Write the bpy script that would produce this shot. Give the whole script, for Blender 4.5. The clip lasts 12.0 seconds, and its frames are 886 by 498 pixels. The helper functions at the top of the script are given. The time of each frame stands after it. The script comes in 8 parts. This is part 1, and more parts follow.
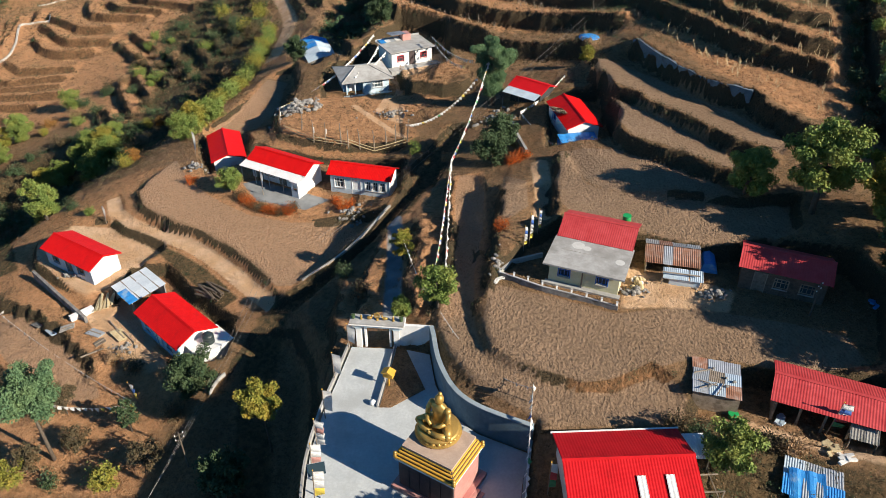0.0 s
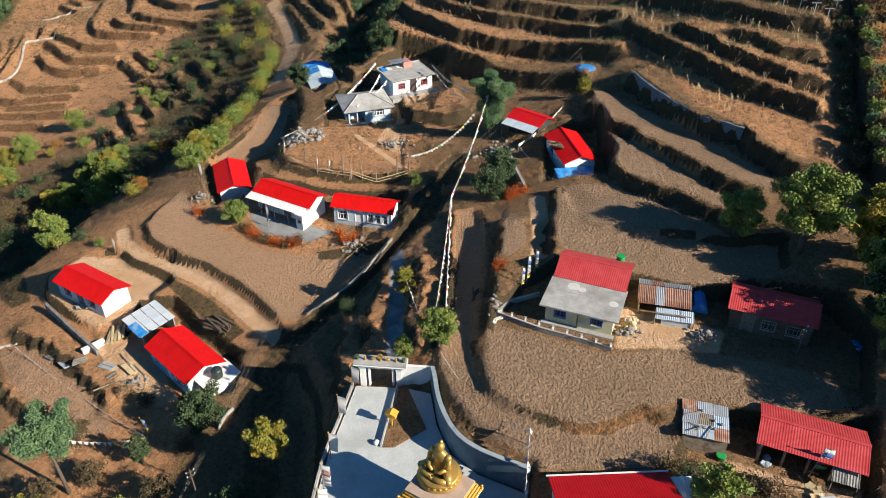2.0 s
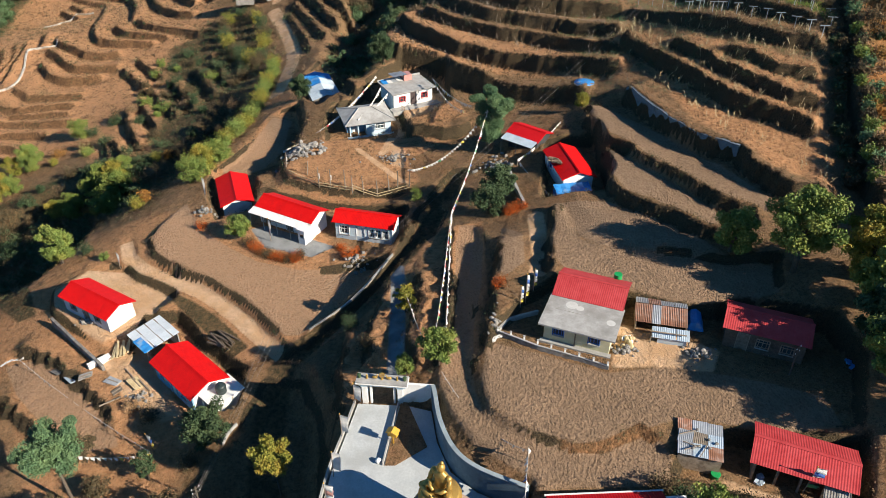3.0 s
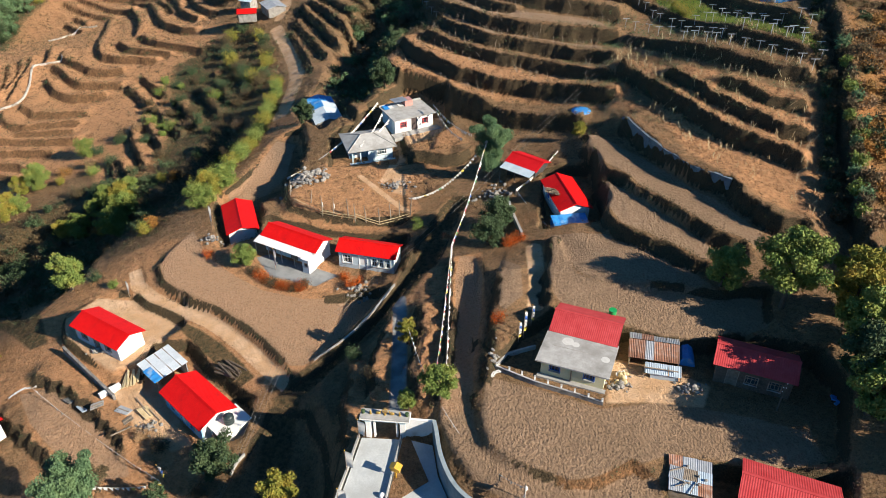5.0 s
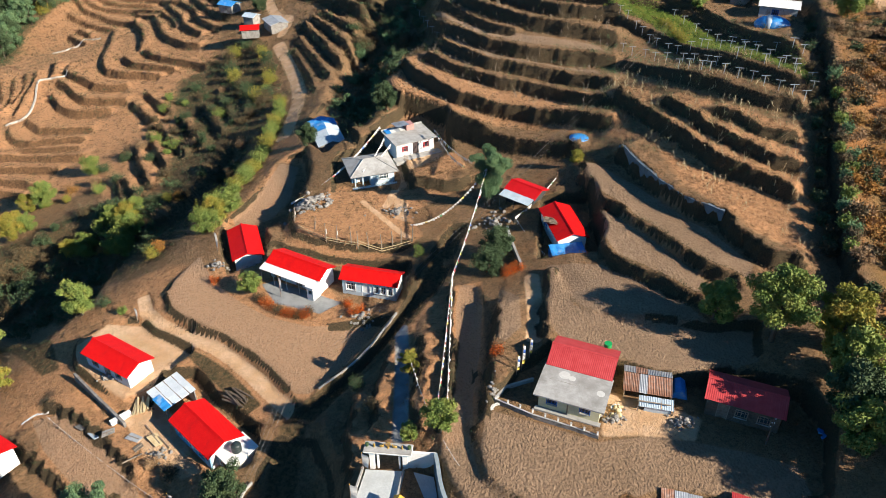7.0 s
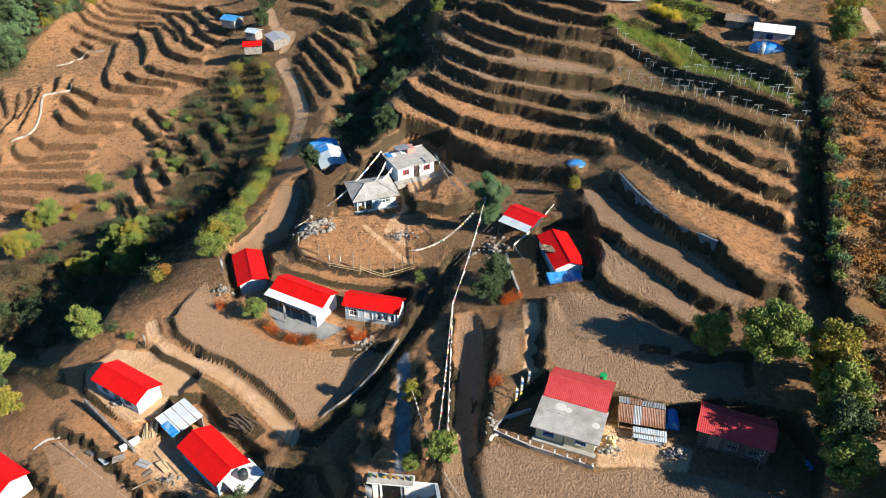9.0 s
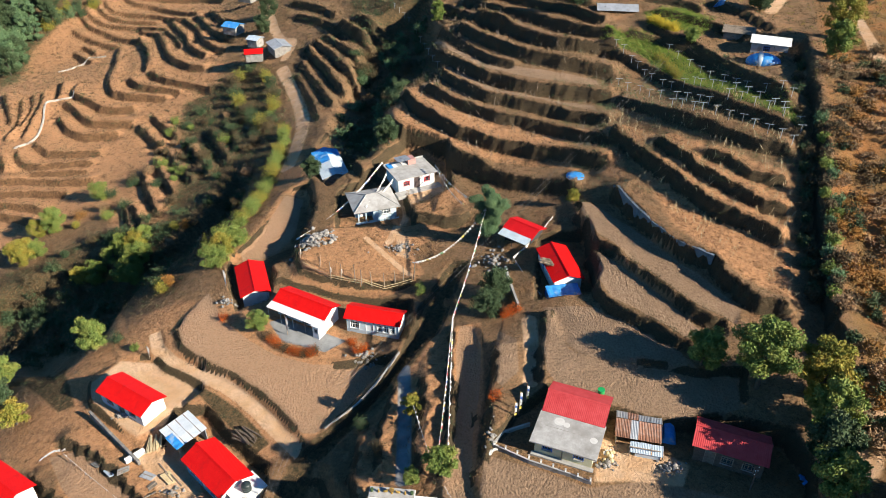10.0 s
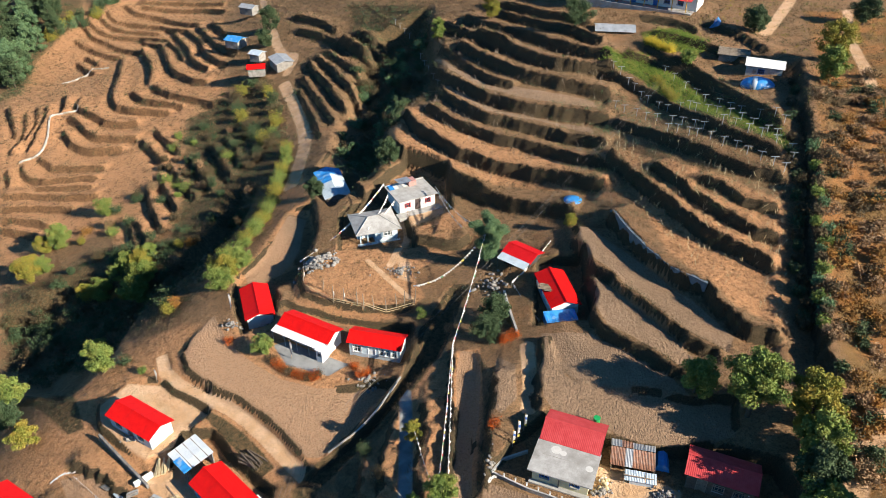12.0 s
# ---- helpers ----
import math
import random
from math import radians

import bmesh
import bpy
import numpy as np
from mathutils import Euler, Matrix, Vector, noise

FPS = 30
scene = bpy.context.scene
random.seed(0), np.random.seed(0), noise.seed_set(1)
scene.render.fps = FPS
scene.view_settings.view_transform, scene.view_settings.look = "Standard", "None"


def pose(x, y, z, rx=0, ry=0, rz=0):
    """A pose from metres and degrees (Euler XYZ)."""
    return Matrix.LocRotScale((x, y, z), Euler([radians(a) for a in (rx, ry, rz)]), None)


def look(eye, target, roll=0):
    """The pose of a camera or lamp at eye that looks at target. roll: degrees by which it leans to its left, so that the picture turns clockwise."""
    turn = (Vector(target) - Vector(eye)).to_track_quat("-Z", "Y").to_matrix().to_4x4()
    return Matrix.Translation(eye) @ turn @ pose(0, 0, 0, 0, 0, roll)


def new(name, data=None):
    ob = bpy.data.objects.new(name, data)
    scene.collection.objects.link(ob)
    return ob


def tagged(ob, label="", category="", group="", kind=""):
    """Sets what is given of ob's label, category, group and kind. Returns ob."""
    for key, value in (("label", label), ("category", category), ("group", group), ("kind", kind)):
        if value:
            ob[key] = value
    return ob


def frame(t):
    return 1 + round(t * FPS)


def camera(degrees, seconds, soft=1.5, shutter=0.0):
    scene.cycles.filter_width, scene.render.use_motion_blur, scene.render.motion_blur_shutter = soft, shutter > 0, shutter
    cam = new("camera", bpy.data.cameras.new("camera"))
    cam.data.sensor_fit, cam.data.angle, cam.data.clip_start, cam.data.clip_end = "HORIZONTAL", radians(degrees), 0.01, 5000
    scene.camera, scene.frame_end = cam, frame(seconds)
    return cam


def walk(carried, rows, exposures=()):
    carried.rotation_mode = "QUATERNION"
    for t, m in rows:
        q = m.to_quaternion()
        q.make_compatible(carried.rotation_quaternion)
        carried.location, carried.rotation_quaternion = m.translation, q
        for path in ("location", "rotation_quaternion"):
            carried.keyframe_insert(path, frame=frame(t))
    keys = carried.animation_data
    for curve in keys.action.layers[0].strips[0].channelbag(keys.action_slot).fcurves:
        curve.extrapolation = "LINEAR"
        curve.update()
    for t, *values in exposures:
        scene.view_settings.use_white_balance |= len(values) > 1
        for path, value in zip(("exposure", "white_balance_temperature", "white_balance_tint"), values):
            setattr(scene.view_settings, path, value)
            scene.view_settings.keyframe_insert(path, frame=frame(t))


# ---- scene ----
cam = camera(61.8, 12.0, soft=0.4)
METRES, EYE, TILT, LEAN, TURN = 26.0, 50.0, -35.0, 0.0, 0.0
ROWS = [
    (0.0, 0.0, 0.0, 0.0, 0.0, 0.0, -0.0),
    (0.5, -0.0003, -0.0232, 0.0345, 0.01, 0.03, 0.01),
    (1.0, -0.0011, -0.0472, 0.0687, 0.0, 0.05, 0.02),
    (1.5, -0.0013, -0.0708, 0.1026, 0.0, 0.07, 0.03),
    (2.0, -0.0018, -0.0946, 0.1366, -0.0, 0.09, 0.04),
    (2.5, -0.0023, -0.1183, 0.1705, -0.0, 0.11, 0.05),
    (3.0, -0.0032, -0.1415, 0.2031, -0.01, 0.12, 0.06),
    (5.0, -0.006, -0.2387, 0.3386, -0.02, 0.18, 0.07),
    (5.5, -0.0072, -0.2627, 0.3733, -0.03, 0.17, 0.08),
    (6.0, -0.0079, -0.2865, 0.4076, -0.03, 0.18, 0.07),
    (6.5, -0.0084, -0.3106, 0.442, -0.02, 0.18, 0.07),
    (7.0, -0.0091, -0.3344, 0.4763, -0.01, 0.19, 0.06),
    (9.0, -0.0111, -0.4299, 0.6134, -0.01, 0.22, 0.05),
    (9.5, -0.0117, -0.454, 0.6477, -0.01, 0.21, 0.04),
    (10.0, -0.0125, -0.4783, 0.6819, -0.01, 0.22, 0.04),
    (10.5, -0.0134, -0.5024, 0.7161, -0.02, 0.22, 0.03),
    (11.0, -0.0143, -0.5262, 0.7503, -0.02, 0.23, 0.03),
    (11.5, -0.0151, -0.5497, 0.7843, -0.02, 0.22, 0.03),
    (12.0, -0.0158, -0.5738, 0.8188, -0.03, 0.22, 0.02),
]
walk(cam, [(t, pose(0, 0, EYE, TILT, LEAN, TURN) @ pose(METRES * x, METRES * y, METRES * z, 90 + pitch, roll, yaw)) for t, x, y, z, yaw, pitch, roll in ROWS],
     exposures=[(0.0, 0.82), (6.0, 1.05), (12.0, 1.17)])

# ---- world, sun, exposure ----
SUN_FROM = Vector((0.765, -0.425, 0.475)).normalized()
world = bpy.data.worlds.new("sky")
scene.world = world
world.use_nodes = True
wt = world.node_tree
sky = wt.nodes.new("ShaderNodeTexSky")
sky.sky_type, sky.sun_disc = "NISHITA", False
sky.sun_elevation = math.asin(SUN_FROM.z)
sky.sun_rotation = math.atan2(SUN_FROM.x, SUN_FROM.y)
sky.altitude, sky.dust_density, sky.ozone_density = 1900, 0.3, 3.0
wt.nodes["Background"].inputs["Strength"].default_value = 0.050
balance = wt.nodes.new("ShaderNodeMix")
balance.data_type, balance.blend_type = "RGBA", "MULTIPLY"
balance.inputs[0].default_value = 1.0
balance.inputs[7].default_value = (0.45, 1.0, 1.28, 1)
wt.links.new(sky.outputs[0], balance.inputs[6])
wt.links.new(balance.outputs[2], wt.nodes["Background"].inputs["Color"])
sun = new("sun", bpy.data.lights.new("sun", "SUN"))
sun.data.energy, sun.data.angle, sun.data.color = 5.0, radians(0.53), (1.0, 0.91, 0.77)
sun.matrix_world = look((60, -40, 120), Vector((60, -40, 120)) - SUN_FROM)
scene.view_settings.exposure = 1.18

# ---- materials ----
def material(name):
    m = bpy.data.materials.new(name)
    m.use_nodes = True
    return m, m.node_tree, m.node_tree.nodes["Principled BSDF"]


def node(t, kind, **values):
    n = t.nodes.new(kind)
    for key, value in values.items():
        n.inputs[key.replace("_", " ")].default_value = value
    return n


def noise_fac(t, coord, scale, detail=5.0, lo=0.35, hi=0.65, rough=0.6):
    n = node(t, "ShaderNodeTexNoise", Scale=scale, Detail=detail, Roughness=rough)
    t.links.new(coord, n.inputs["Vector"])
    r = node(t, "ShaderNodeMapRange", From_Min=lo, From_Max=hi)
    t.links.new(n.outputs["Fac"], r.inputs["Value"])
    return r.outputs["Result"]


def mixed(t, fac, a, b):
    n = t.nodes.new("ShaderNodeMix")
    n.data_type = "RGBA"
    for socket, value in ((n.inputs[0], fac), (n.inputs[6], a), (n.inputs[7], b)):
        if isinstance(value, tuple):
            socket.default_value = (*value, 1)
        elif isinstance(value, float):
            socket.default_value = value
        else:
            t.links.new(value, socket)
    return n.outputs[2]


def bumped(t, p, height, strength, distance):
    b = node(t, "ShaderNodeBump", Strength=strength, Distance=distance)
    t.links.new(height, b.inputs["Height"])
    t.links.new(b.outputs["Normal"], p.inputs["Normal"])


def maths(t, op, a, b=0.0):
    n = t.nodes.new("ShaderNodeMath")
    n.operation = op
    for socket, value in ((n.inputs[0], a), (n.inputs[1], b)):
        if isinstance(value, (int, float)):
            socket.default_value = value
        else:
            t.links.new(value, socket)
    return n.outputs[0]


def surface(name, a, b, stain=None, scale=3.0, rough=0.8, metal=0.0, bump=0.3, stain_scale=0.7, stain_at=(0.55, 0.7), per_piece=0.0):
    """Two-tone grain with larger stains over it."""
    m, t, p = material(name)
    at = t.nodes.new("ShaderNodeTexCoord").outputs["Object"]
    fine = noise_fac(t, at, scale * 6)
    color = mixed(t, noise_fac(t, at, scale), a, b)
    color = mixed(t, maths(t, "MULTIPLY", fine, 0.25), color, tuple(c * 0.6 for c in a))
    if stain:
        color = mixed(t, noise_fac(t, at, stain_scale, 6.0, *stain_at), color, stain)
    if per_piece:
        info = t.nodes.new("ShaderNodeObjectInfo").outputs["Random"]
        hsv = node(t, "ShaderNodeHueSaturation")
        t.links.new(color, hsv.inputs["Color"])
        r = node(t, "ShaderNodeMapRange", To_Min=1 - per_piece, To_Max=1 + per_piece)
        t.links.new(info, r.inputs["Value"])
        t.links.new(r.outputs["Result"], hsv.inputs["Value"])
        color = hsv.outputs["Color"]
    t.links.new(color, p.inputs["Base Color"])
    p.inputs["Roughness"].default_value, p.inputs["Metallic"].default_value = rough, metal
    if bump:
        bumped(t, p, fine, bump, 0.02)
    return m


def leafy(name, a, b, c):
    """Leaves, each clump of its own tint."""
    m, t, p = material(name)
    rnd = t.nodes.new("ShaderNodeNewGeometry").outputs["Random Per Island"]
    at = t.nodes.new("ShaderNodeTexCoord").outputs["Object"]
    color = mixed(t, rnd, a, b)
    color = mixed(t, noise_fac(t, at, 0.6, 3.0, 0.45, 0.7), color, c)
    t.links.new(color, p.inputs["Base Color"])
    p.inputs["Roughness"].default_value = 0.7
    p.inputs["Transmission Weight"].default_value = 0.0
    p.inputs["Specular IOR Level"].default_value = 0.2
    return m


RED = surface("red_paint", (0.60, 0.006, 0.006), (0.68, 0.010, 0.008), (0.46, 0.008, 0.008), 1.5, 0.5, 0.0, 0.1)
RED_FADED = surface("faded_red_paint", (0.44, 0.045, 0.048), (0.52, 0.072, 0.075), (0.34, 0.028, 0.032), 1.2, 0.55, 0.0, 0.1, 0.5)
RED_DEEP = surface("deep_red_paint", (0.50, 0.008, 0.012), (0.57, 0.012, 0.016), (0.38, 0.008, 0.010), 1.2, 0.5, 0.0, 0.1, 0.5)
TIN = surface("tin", (0.34, 0.36, 0.38), (0.48, 0.50, 0.52), (0.26, 0.21, 0.17), 1.0, 0.5, 0.35, 0.15, 0.8, (0.6, 0.72), 0.12)
TIN_BLUE = surface("pale_blue_tin", (0.38, 0.47, 0.55), (0.5, 0.58, 0.64), (0.3, 0.3, 0.3), 1.0, 0.55, 0.1, 0.1, 0.8, (0.6, 0.75), 0.1)
TIN_PALE = surface("pale_tin", (0.58, 0.64, 0.68), (0.70, 0.74, 0.77), (0.36, 0.44, 0.52), 1.0, 0.5, 0.1, 0.15, 0.8, (0.55, 0.7), 0.08)
RUST = surface("rusty_tin", (0.30, 0.12, 0.06), (0.36, 0.27, 0.22), (0.20, 0.09, 0.05), 1.6, 0.75, 0.1, 0.3, 1.1, (0.45, 0.62), 0.25)
LIME_PALE = surface("pale_render", (0.50, 0.49, 0.46), (0.58, 0.57, 0.54), (0.42, 0.41, 0.39), 2.5, 0.9, 0.0, 0.2)
WHITE = surface("white_wall", (0.72, 0.71, 0.68), (0.80, 0.79, 0.77), (0.55, 0.50, 0.44), 2.0, 0.85, 0.0, 0.2, 0.5, (0.58, 0.75))
CREAM = surface("cream_wall", (0.60, 0.55, 0.33), (0.66, 0.61, 0.40), (0.48, 0.43, 0.29), 2.0, 0.85, 0.0, 0.2, 0.5, (0.58, 0.75))
BLUE_WALL = surface("blue_wall", (0.20, 0.38, 0.52), (0.26, 0.45, 0.58), (0.30, 0.34, 0.38), 2.0, 0.8, 0.0, 0.2, 0.6, (0.58, 0.75))
PALE_BLUE = surface("pale_blue_wall", (0.45, 0.56, 0.62), (0.52, 0.62, 0.66), (0.38, 0.42, 0.44), 2.0, 0.8, 0.0, 0.2, 0.6, (0.58, 0.75))
BLUE = surface("blue_paint", (0.02, 0.10, 0.38), (0.03, 0.15, 0.46), None, 2.0, 0.5)
TARP = surface("blue_tarpaulin", (0.02, 0.20, 0.56), (0.04, 0.30, 0.68), (0.30, 0.42, 0.55), 2.0, 0.45, 0.0, 0.6, 0.9, (0.55, 0.68))
CONCRETE = surface("concrete", (0.33, 0.32, 0.30), (0.44, 0.43, 0.41), (0.24, 0.23, 0.21), 1.2, 0.9, 0.0, 0.4, 0.35, (0.48, 0.66))
PAVING = surface("paving_concrete", (0.44, 0.46, 0.46), (0.52, 0.54, 0.53), (0.37, 0.38, 0.37), 0.8, 0.85, 0.0, 0.3, 0.3, (0.5, 0.68))
STONE = surface("stone", (0.22, 0.20, 0.18), (0.36, 0.34, 0.31), (0.14, 0.13, 0.11), 2.5, 0.9, 0.0, 0.6, 1.2, (0.5, 0.65), 0.25)
WOOD = surface("weathered_wood", (0.22, 0.17, 0.12), (0.32, 0.26, 0.20), (0.13, 0.10, 0.07), 4.0, 0.85, 0.0, 0.3, 1.5, (0.5, 0.65), 0.2)
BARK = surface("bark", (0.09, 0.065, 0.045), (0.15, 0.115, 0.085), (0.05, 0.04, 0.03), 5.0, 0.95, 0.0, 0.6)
# near-black, for the outer walls of the low house
DARK = surface("near_black_wall", (0.03, 0.03, 0.03), (0.05, 0.05, 0.05), None, 2.0, 0.9)
GOLD = surface("gold_paint", (0.46, 0.28, 0.07), (0.54, 0.34, 0.09), (0.28, 0.16, 0.05), 2.5, 0.42, 0.5, 0.15)
PINK = surface("pink_granite", (0.45, 0.21, 0.18), (0.52, 0.28, 0.24), (0.45, 0.18, 0.16), 3.0, 0.4, 0.0, 0.1)
# masonry coloured darker so that the podium's front reads as shaded
PODIUM = surface("dark_red_masonry", (0.055, 0.038, 0.036), (0.085, 0.055, 0.05), (0.04, 0.03, 0.03), 3.0, 0.7)
YELLOW = surface("yellow_paint", (0.58, 0.30, 0.03), (0.66, 0.38, 0.05), None, 2.0, 0.5)
GREEN_PLASTIC = surface("green_plastic", (0.01, 0.28, 0.07), (0.02, 0.34, 0.10), None, 2.0, 0.4)
BLACK_PLASTIC = surface("black_plastic", (0.02, 0.03, 0.03), (0.03, 0.045, 0.045), None, 2.0, 0.4)
CLOTH_WHITE = surface("white_cloth", (0.62, 0.60, 0.56), (0.74, 0.72, 0.68), None, 3.0, 0.9)
CLOTH_BLUE = surface("blue_cloth", (0.05, 0.13, 0.40), (0.08, 0.18, 0.48), None, 3.0, 0.9)
CLOTH_RED = surface("red_cloth", (0.45, 0.04, 0.05), (0.52, 0.07, 0.07), None, 3.0, 0.9)
CLOTH_GREEN = surface("green_cloth", (0.06, 0.26, 0.10), (0.09, 0.32, 0.13), None, 3.0, 0.9)
CLOTH_YELLOW = surface("yellow_cloth", (0.65, 0.48, 0.06), (0.72, 0.55, 0.10), None, 3.0, 0.9)
STRAW = surface("straw", (0.50, 0.38, 0.20), (0.62, 0.50, 0.30), (0.36, 0.25, 0.12), 4.0, 0.95, 0.0, 0.5)
LEAF = leafy("green_leaves", (0.10, 0.155, 0.038), (0.19, 0.245, 0.058), (0.27, 0.27, 0.06))
LEAF_YELLOW = leafy("yellowing_leaves", (0.15, 0.175, 0.03), (0.28, 0.245, 0.045), (0.36, 0.245, 0.045))
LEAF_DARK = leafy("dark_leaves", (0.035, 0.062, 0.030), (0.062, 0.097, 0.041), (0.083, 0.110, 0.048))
LEAF_BLUE = leafy("blue_green_needles", (0.070, 0.135, 0.066), (0.122, 0.198, 0.094), (0.160, 0.235, 0.100))
SCRUB = leafy("scrub_leaves", (0.050, 0.048, 0.026), (0.12, 0.085, 0.045), (0.17, 0.105, 0.05))
DRY = leafy("dry_grass", (0.22, 0.135, 0.07), (0.42, 0.26, 0.14), (0.12, 0.08, 0.045))
FLOWER = leafy("marigold_flowers", (0.40, 0.065, 0.01), (0.48, 0.11, 0.012), (0.10, 0.075, 0.03))
FLOWER_DRY = leafy("russet_leaves", (0.26, 0.11, 0.025), (0.34, 0.17, 0.04), (0.16, 0.10, 0.035))
FLOWER_YELLOW = leafy("yellow_flowers", (0.55, 0.42, 0.04), (0.50, 0.36, 0.03), (0.22, 0.22, 0.04))
CROP = leafy("green_crop", (0.13, 0.20, 0.03), (0.20, 0.27, 0.045), (0.26, 0.27, 0.06))

for paint in (RED, RED_FADED, RED_DEEP):
    paint.node_tree.nodes["Principled BSDF"].inputs["Specular IOR Level"].default_value = 0.12

m, t, p = material("glass")
p.inputs["Base Color"].default_value = (0.03, 0.05, 0.06, 1)
p.inputs["Roughness"].default_value = 0.08
GLASS = m


def ground_material():
    m, t, p = material("earth")
    at = t.nodes.new("ShaderNodeTexCoord").outputs["Object"]

    def mask(name):
        n = t.nodes.new("ShaderNodeAttribute")
        n.attribute_name = name
        return n.outputs["Fac"]

    def edged(name, scale=1.5, width=0.5):
        """A mask whose edge is frayed by noise."""
        n = node(t, "ShaderNodeTexNoise", Scale=scale, Detail=6.0, Roughness=0.7)
        t.links.new(at, n.inputs["Vector"])
        s = maths(t, "ADD", mask(name), maths(t, "MULTIPLY", maths(t, "SUBTRACT", n.outputs["Fac"], 0.5), width))
        r = node(t, "ShaderNodeMapRange", From_Min=0.35, From_Max=0.65)
        t.links.new(s, r.inputs["Value"])
        return r.outputs["Result"]

    mid, fine, tiny, wide = noise_fac(t, at, 0.5, 6.0, 0.4, 0.6), noise_fac(t, at, 2.0, 8.0, 0.42, 0.6, 0.7), noise_fac(t, at, 7.0, 6.0, 0.35, 0.65, 0.7), noise_fac(t, at, 0.06, 4.0)
    # dry terrace grass: orange straw over brown earth, with tufts and greener patches
    grass = mixed(t, mid, (0.31, 0.165, 0.080), (0.45, 0.24, 0.112))
    grass = mixed(t, maths(t, "MULTIPLY", fine, 0.7), grass, (0.12, 0.078, 0.042))
    grass = mixed(t, maths(t, "MULTIPLY", tiny, 0.5), grass, (0.44, 0.29, 0.18))
    grass = mixed(t, maths(t, "MULTIPLY", wide, 0.35), grass, (0.13, 0.10, 0.045))
    grass = mixed(t, maths(t, "MULTIPLY", noise_fac(t, at, 1.1, 8.0, 0.53, 0.70), 0.55), grass, (0.085, 0.070, 0.032))
    grass = mixed(t, maths(t, "MULTIPLY", noise_fac(t, at, 0.22, 5.0, 0.5, 0.66), 0.45), grass, (0.30, 0.15, 0.07))
    specks = noise_fac(t, at, 3.2, 5.0, 0.52, 0.60, 0.75)
    grass = mixed(t, maths(t, "MULTIPLY", specks, 0.45), grass, (0.07, 0.048, 0.026))
    ochre = mixed(t, fine, (0.58, 0.28, 0.125), (0.36, 0.165, 0.07))
    ochre = mixed(t, maths(t, "MULTIPLY", tiny, 0.55), ochre, (0.60, 0.37, 0.21))
    ochre = mixed(t, maths(t, "MULTIPLY", noise_fac(t, at, 0.9, 8.0, 0.55, 0.7), 0.7), ochre, (0.12, 0.075, 0.035))
    grass = mixed(t, edged("ochre", 0.4, 0.5), grass, ochre)
    # tilled soil with rows of clods
    clods = node(t, "ShaderNodeTexVoronoi", Scale=4.6)
    warp = t.nodes.new("ShaderNodeMapping")
    warp.inputs["Rotation"].default_value = (0, 0, 0.5)
    warp.inputs["Scale"].default_value = (1.0, 0.62, 1.0)
    t.links.new(at, warp.inputs["Vector"])
    t.links.new(warp.outputs["Vector"], clods.inputs["Vector"])
    soil = mixed(t, noise_fac(t, at, 0.25), (0.26, 0.17, 0.105), (0.36, 0.235, 0.148))
    soil = mixed(t, maths(t, "MULTIPLY", mask("ochre"), 0.85), soil, (0.56, 0.32, 0.18))
    soil = mixed(t, maths(t, "MULTIPLY", tiny, 0.4), soil, (0.13, 0.078, 0.048))
    soil = mixed(t, maths(t, "MULTIPLY", specks, 0.4), soil, (0.10, 0.065, 0.042))
    soil = mixed(t, maths(t, "MULTIPLY", clods.outputs["Distance"], 0.5), soil, (0.52, 0.35, 0.22))
    dirt = mixed(t, mid, (0.68, 0.42, 0.235), (0.78, 0.53, 0.335))
    dirt = mixed(t, maths(t, "MULTIPLY", fine, 0.35), dirt, (0.45, 0.27, 0.15))
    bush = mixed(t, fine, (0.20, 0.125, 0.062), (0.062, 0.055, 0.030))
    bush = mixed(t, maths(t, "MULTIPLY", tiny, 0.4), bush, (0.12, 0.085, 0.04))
    green = mixed(t, fine, (0.05, 0.10, 0.02), (0.10, 0.15, 0.035))
    wild = mixed(t, noise_fac(t, at, 0.16, 6.0, 0.42, 0.6), (0.38, 0.16, 0.05), (0.20, 0.125, 0.045))
    wild = mixed(t, maths(t, "MULTIPLY", noise_fac(t, at, 0.7, 8.0, 0.52, 0.66), 0.6), wild, (0.085, 0.072, 0.032))
    wild = mixed(t, maths(t, "MULTIPLY", tiny, 0.5), wild, (0.44, 0.24, 0.11))
    grass = mixed(t, edged("wild", 0.5, 0.6), grass, wild)
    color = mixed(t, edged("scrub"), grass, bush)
    color = mixed(t, edged("tilled", 2.0, 0.3), color, soil)
    color = mixed(t, edged("green", 1.0, 0.6), color, green)
    color = mixed(t, edged("path", 1.5, 0.5), color, dirt)
    # dark weedy banks, coloured darker still to deepen the shade on the risers
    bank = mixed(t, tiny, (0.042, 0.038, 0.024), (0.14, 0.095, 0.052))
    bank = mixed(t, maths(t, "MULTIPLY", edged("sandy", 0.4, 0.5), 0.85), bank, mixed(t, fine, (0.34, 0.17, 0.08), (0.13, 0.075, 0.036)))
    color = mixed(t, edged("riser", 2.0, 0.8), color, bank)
    color = mixed(t, edged("paved", 3.0, 0.06), color, mixed(t, mid, (0.20, 0.205, 0.205), (0.27, 0.275, 0.27)))
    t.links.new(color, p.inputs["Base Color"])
    p.inputs["Roughness"].default_value = 0.95
    p.inputs["Specular IOR Level"].default_value = 0.15
    height = maths(t, "ADD", maths(t, "MULTIPLY", clods.outputs["Distance"], mask("tilled")), maths(t, "ADD", maths(t, "MULTIPLY", tiny, 0.5), maths(t, "MULTIPLY", fine, 0.6)))
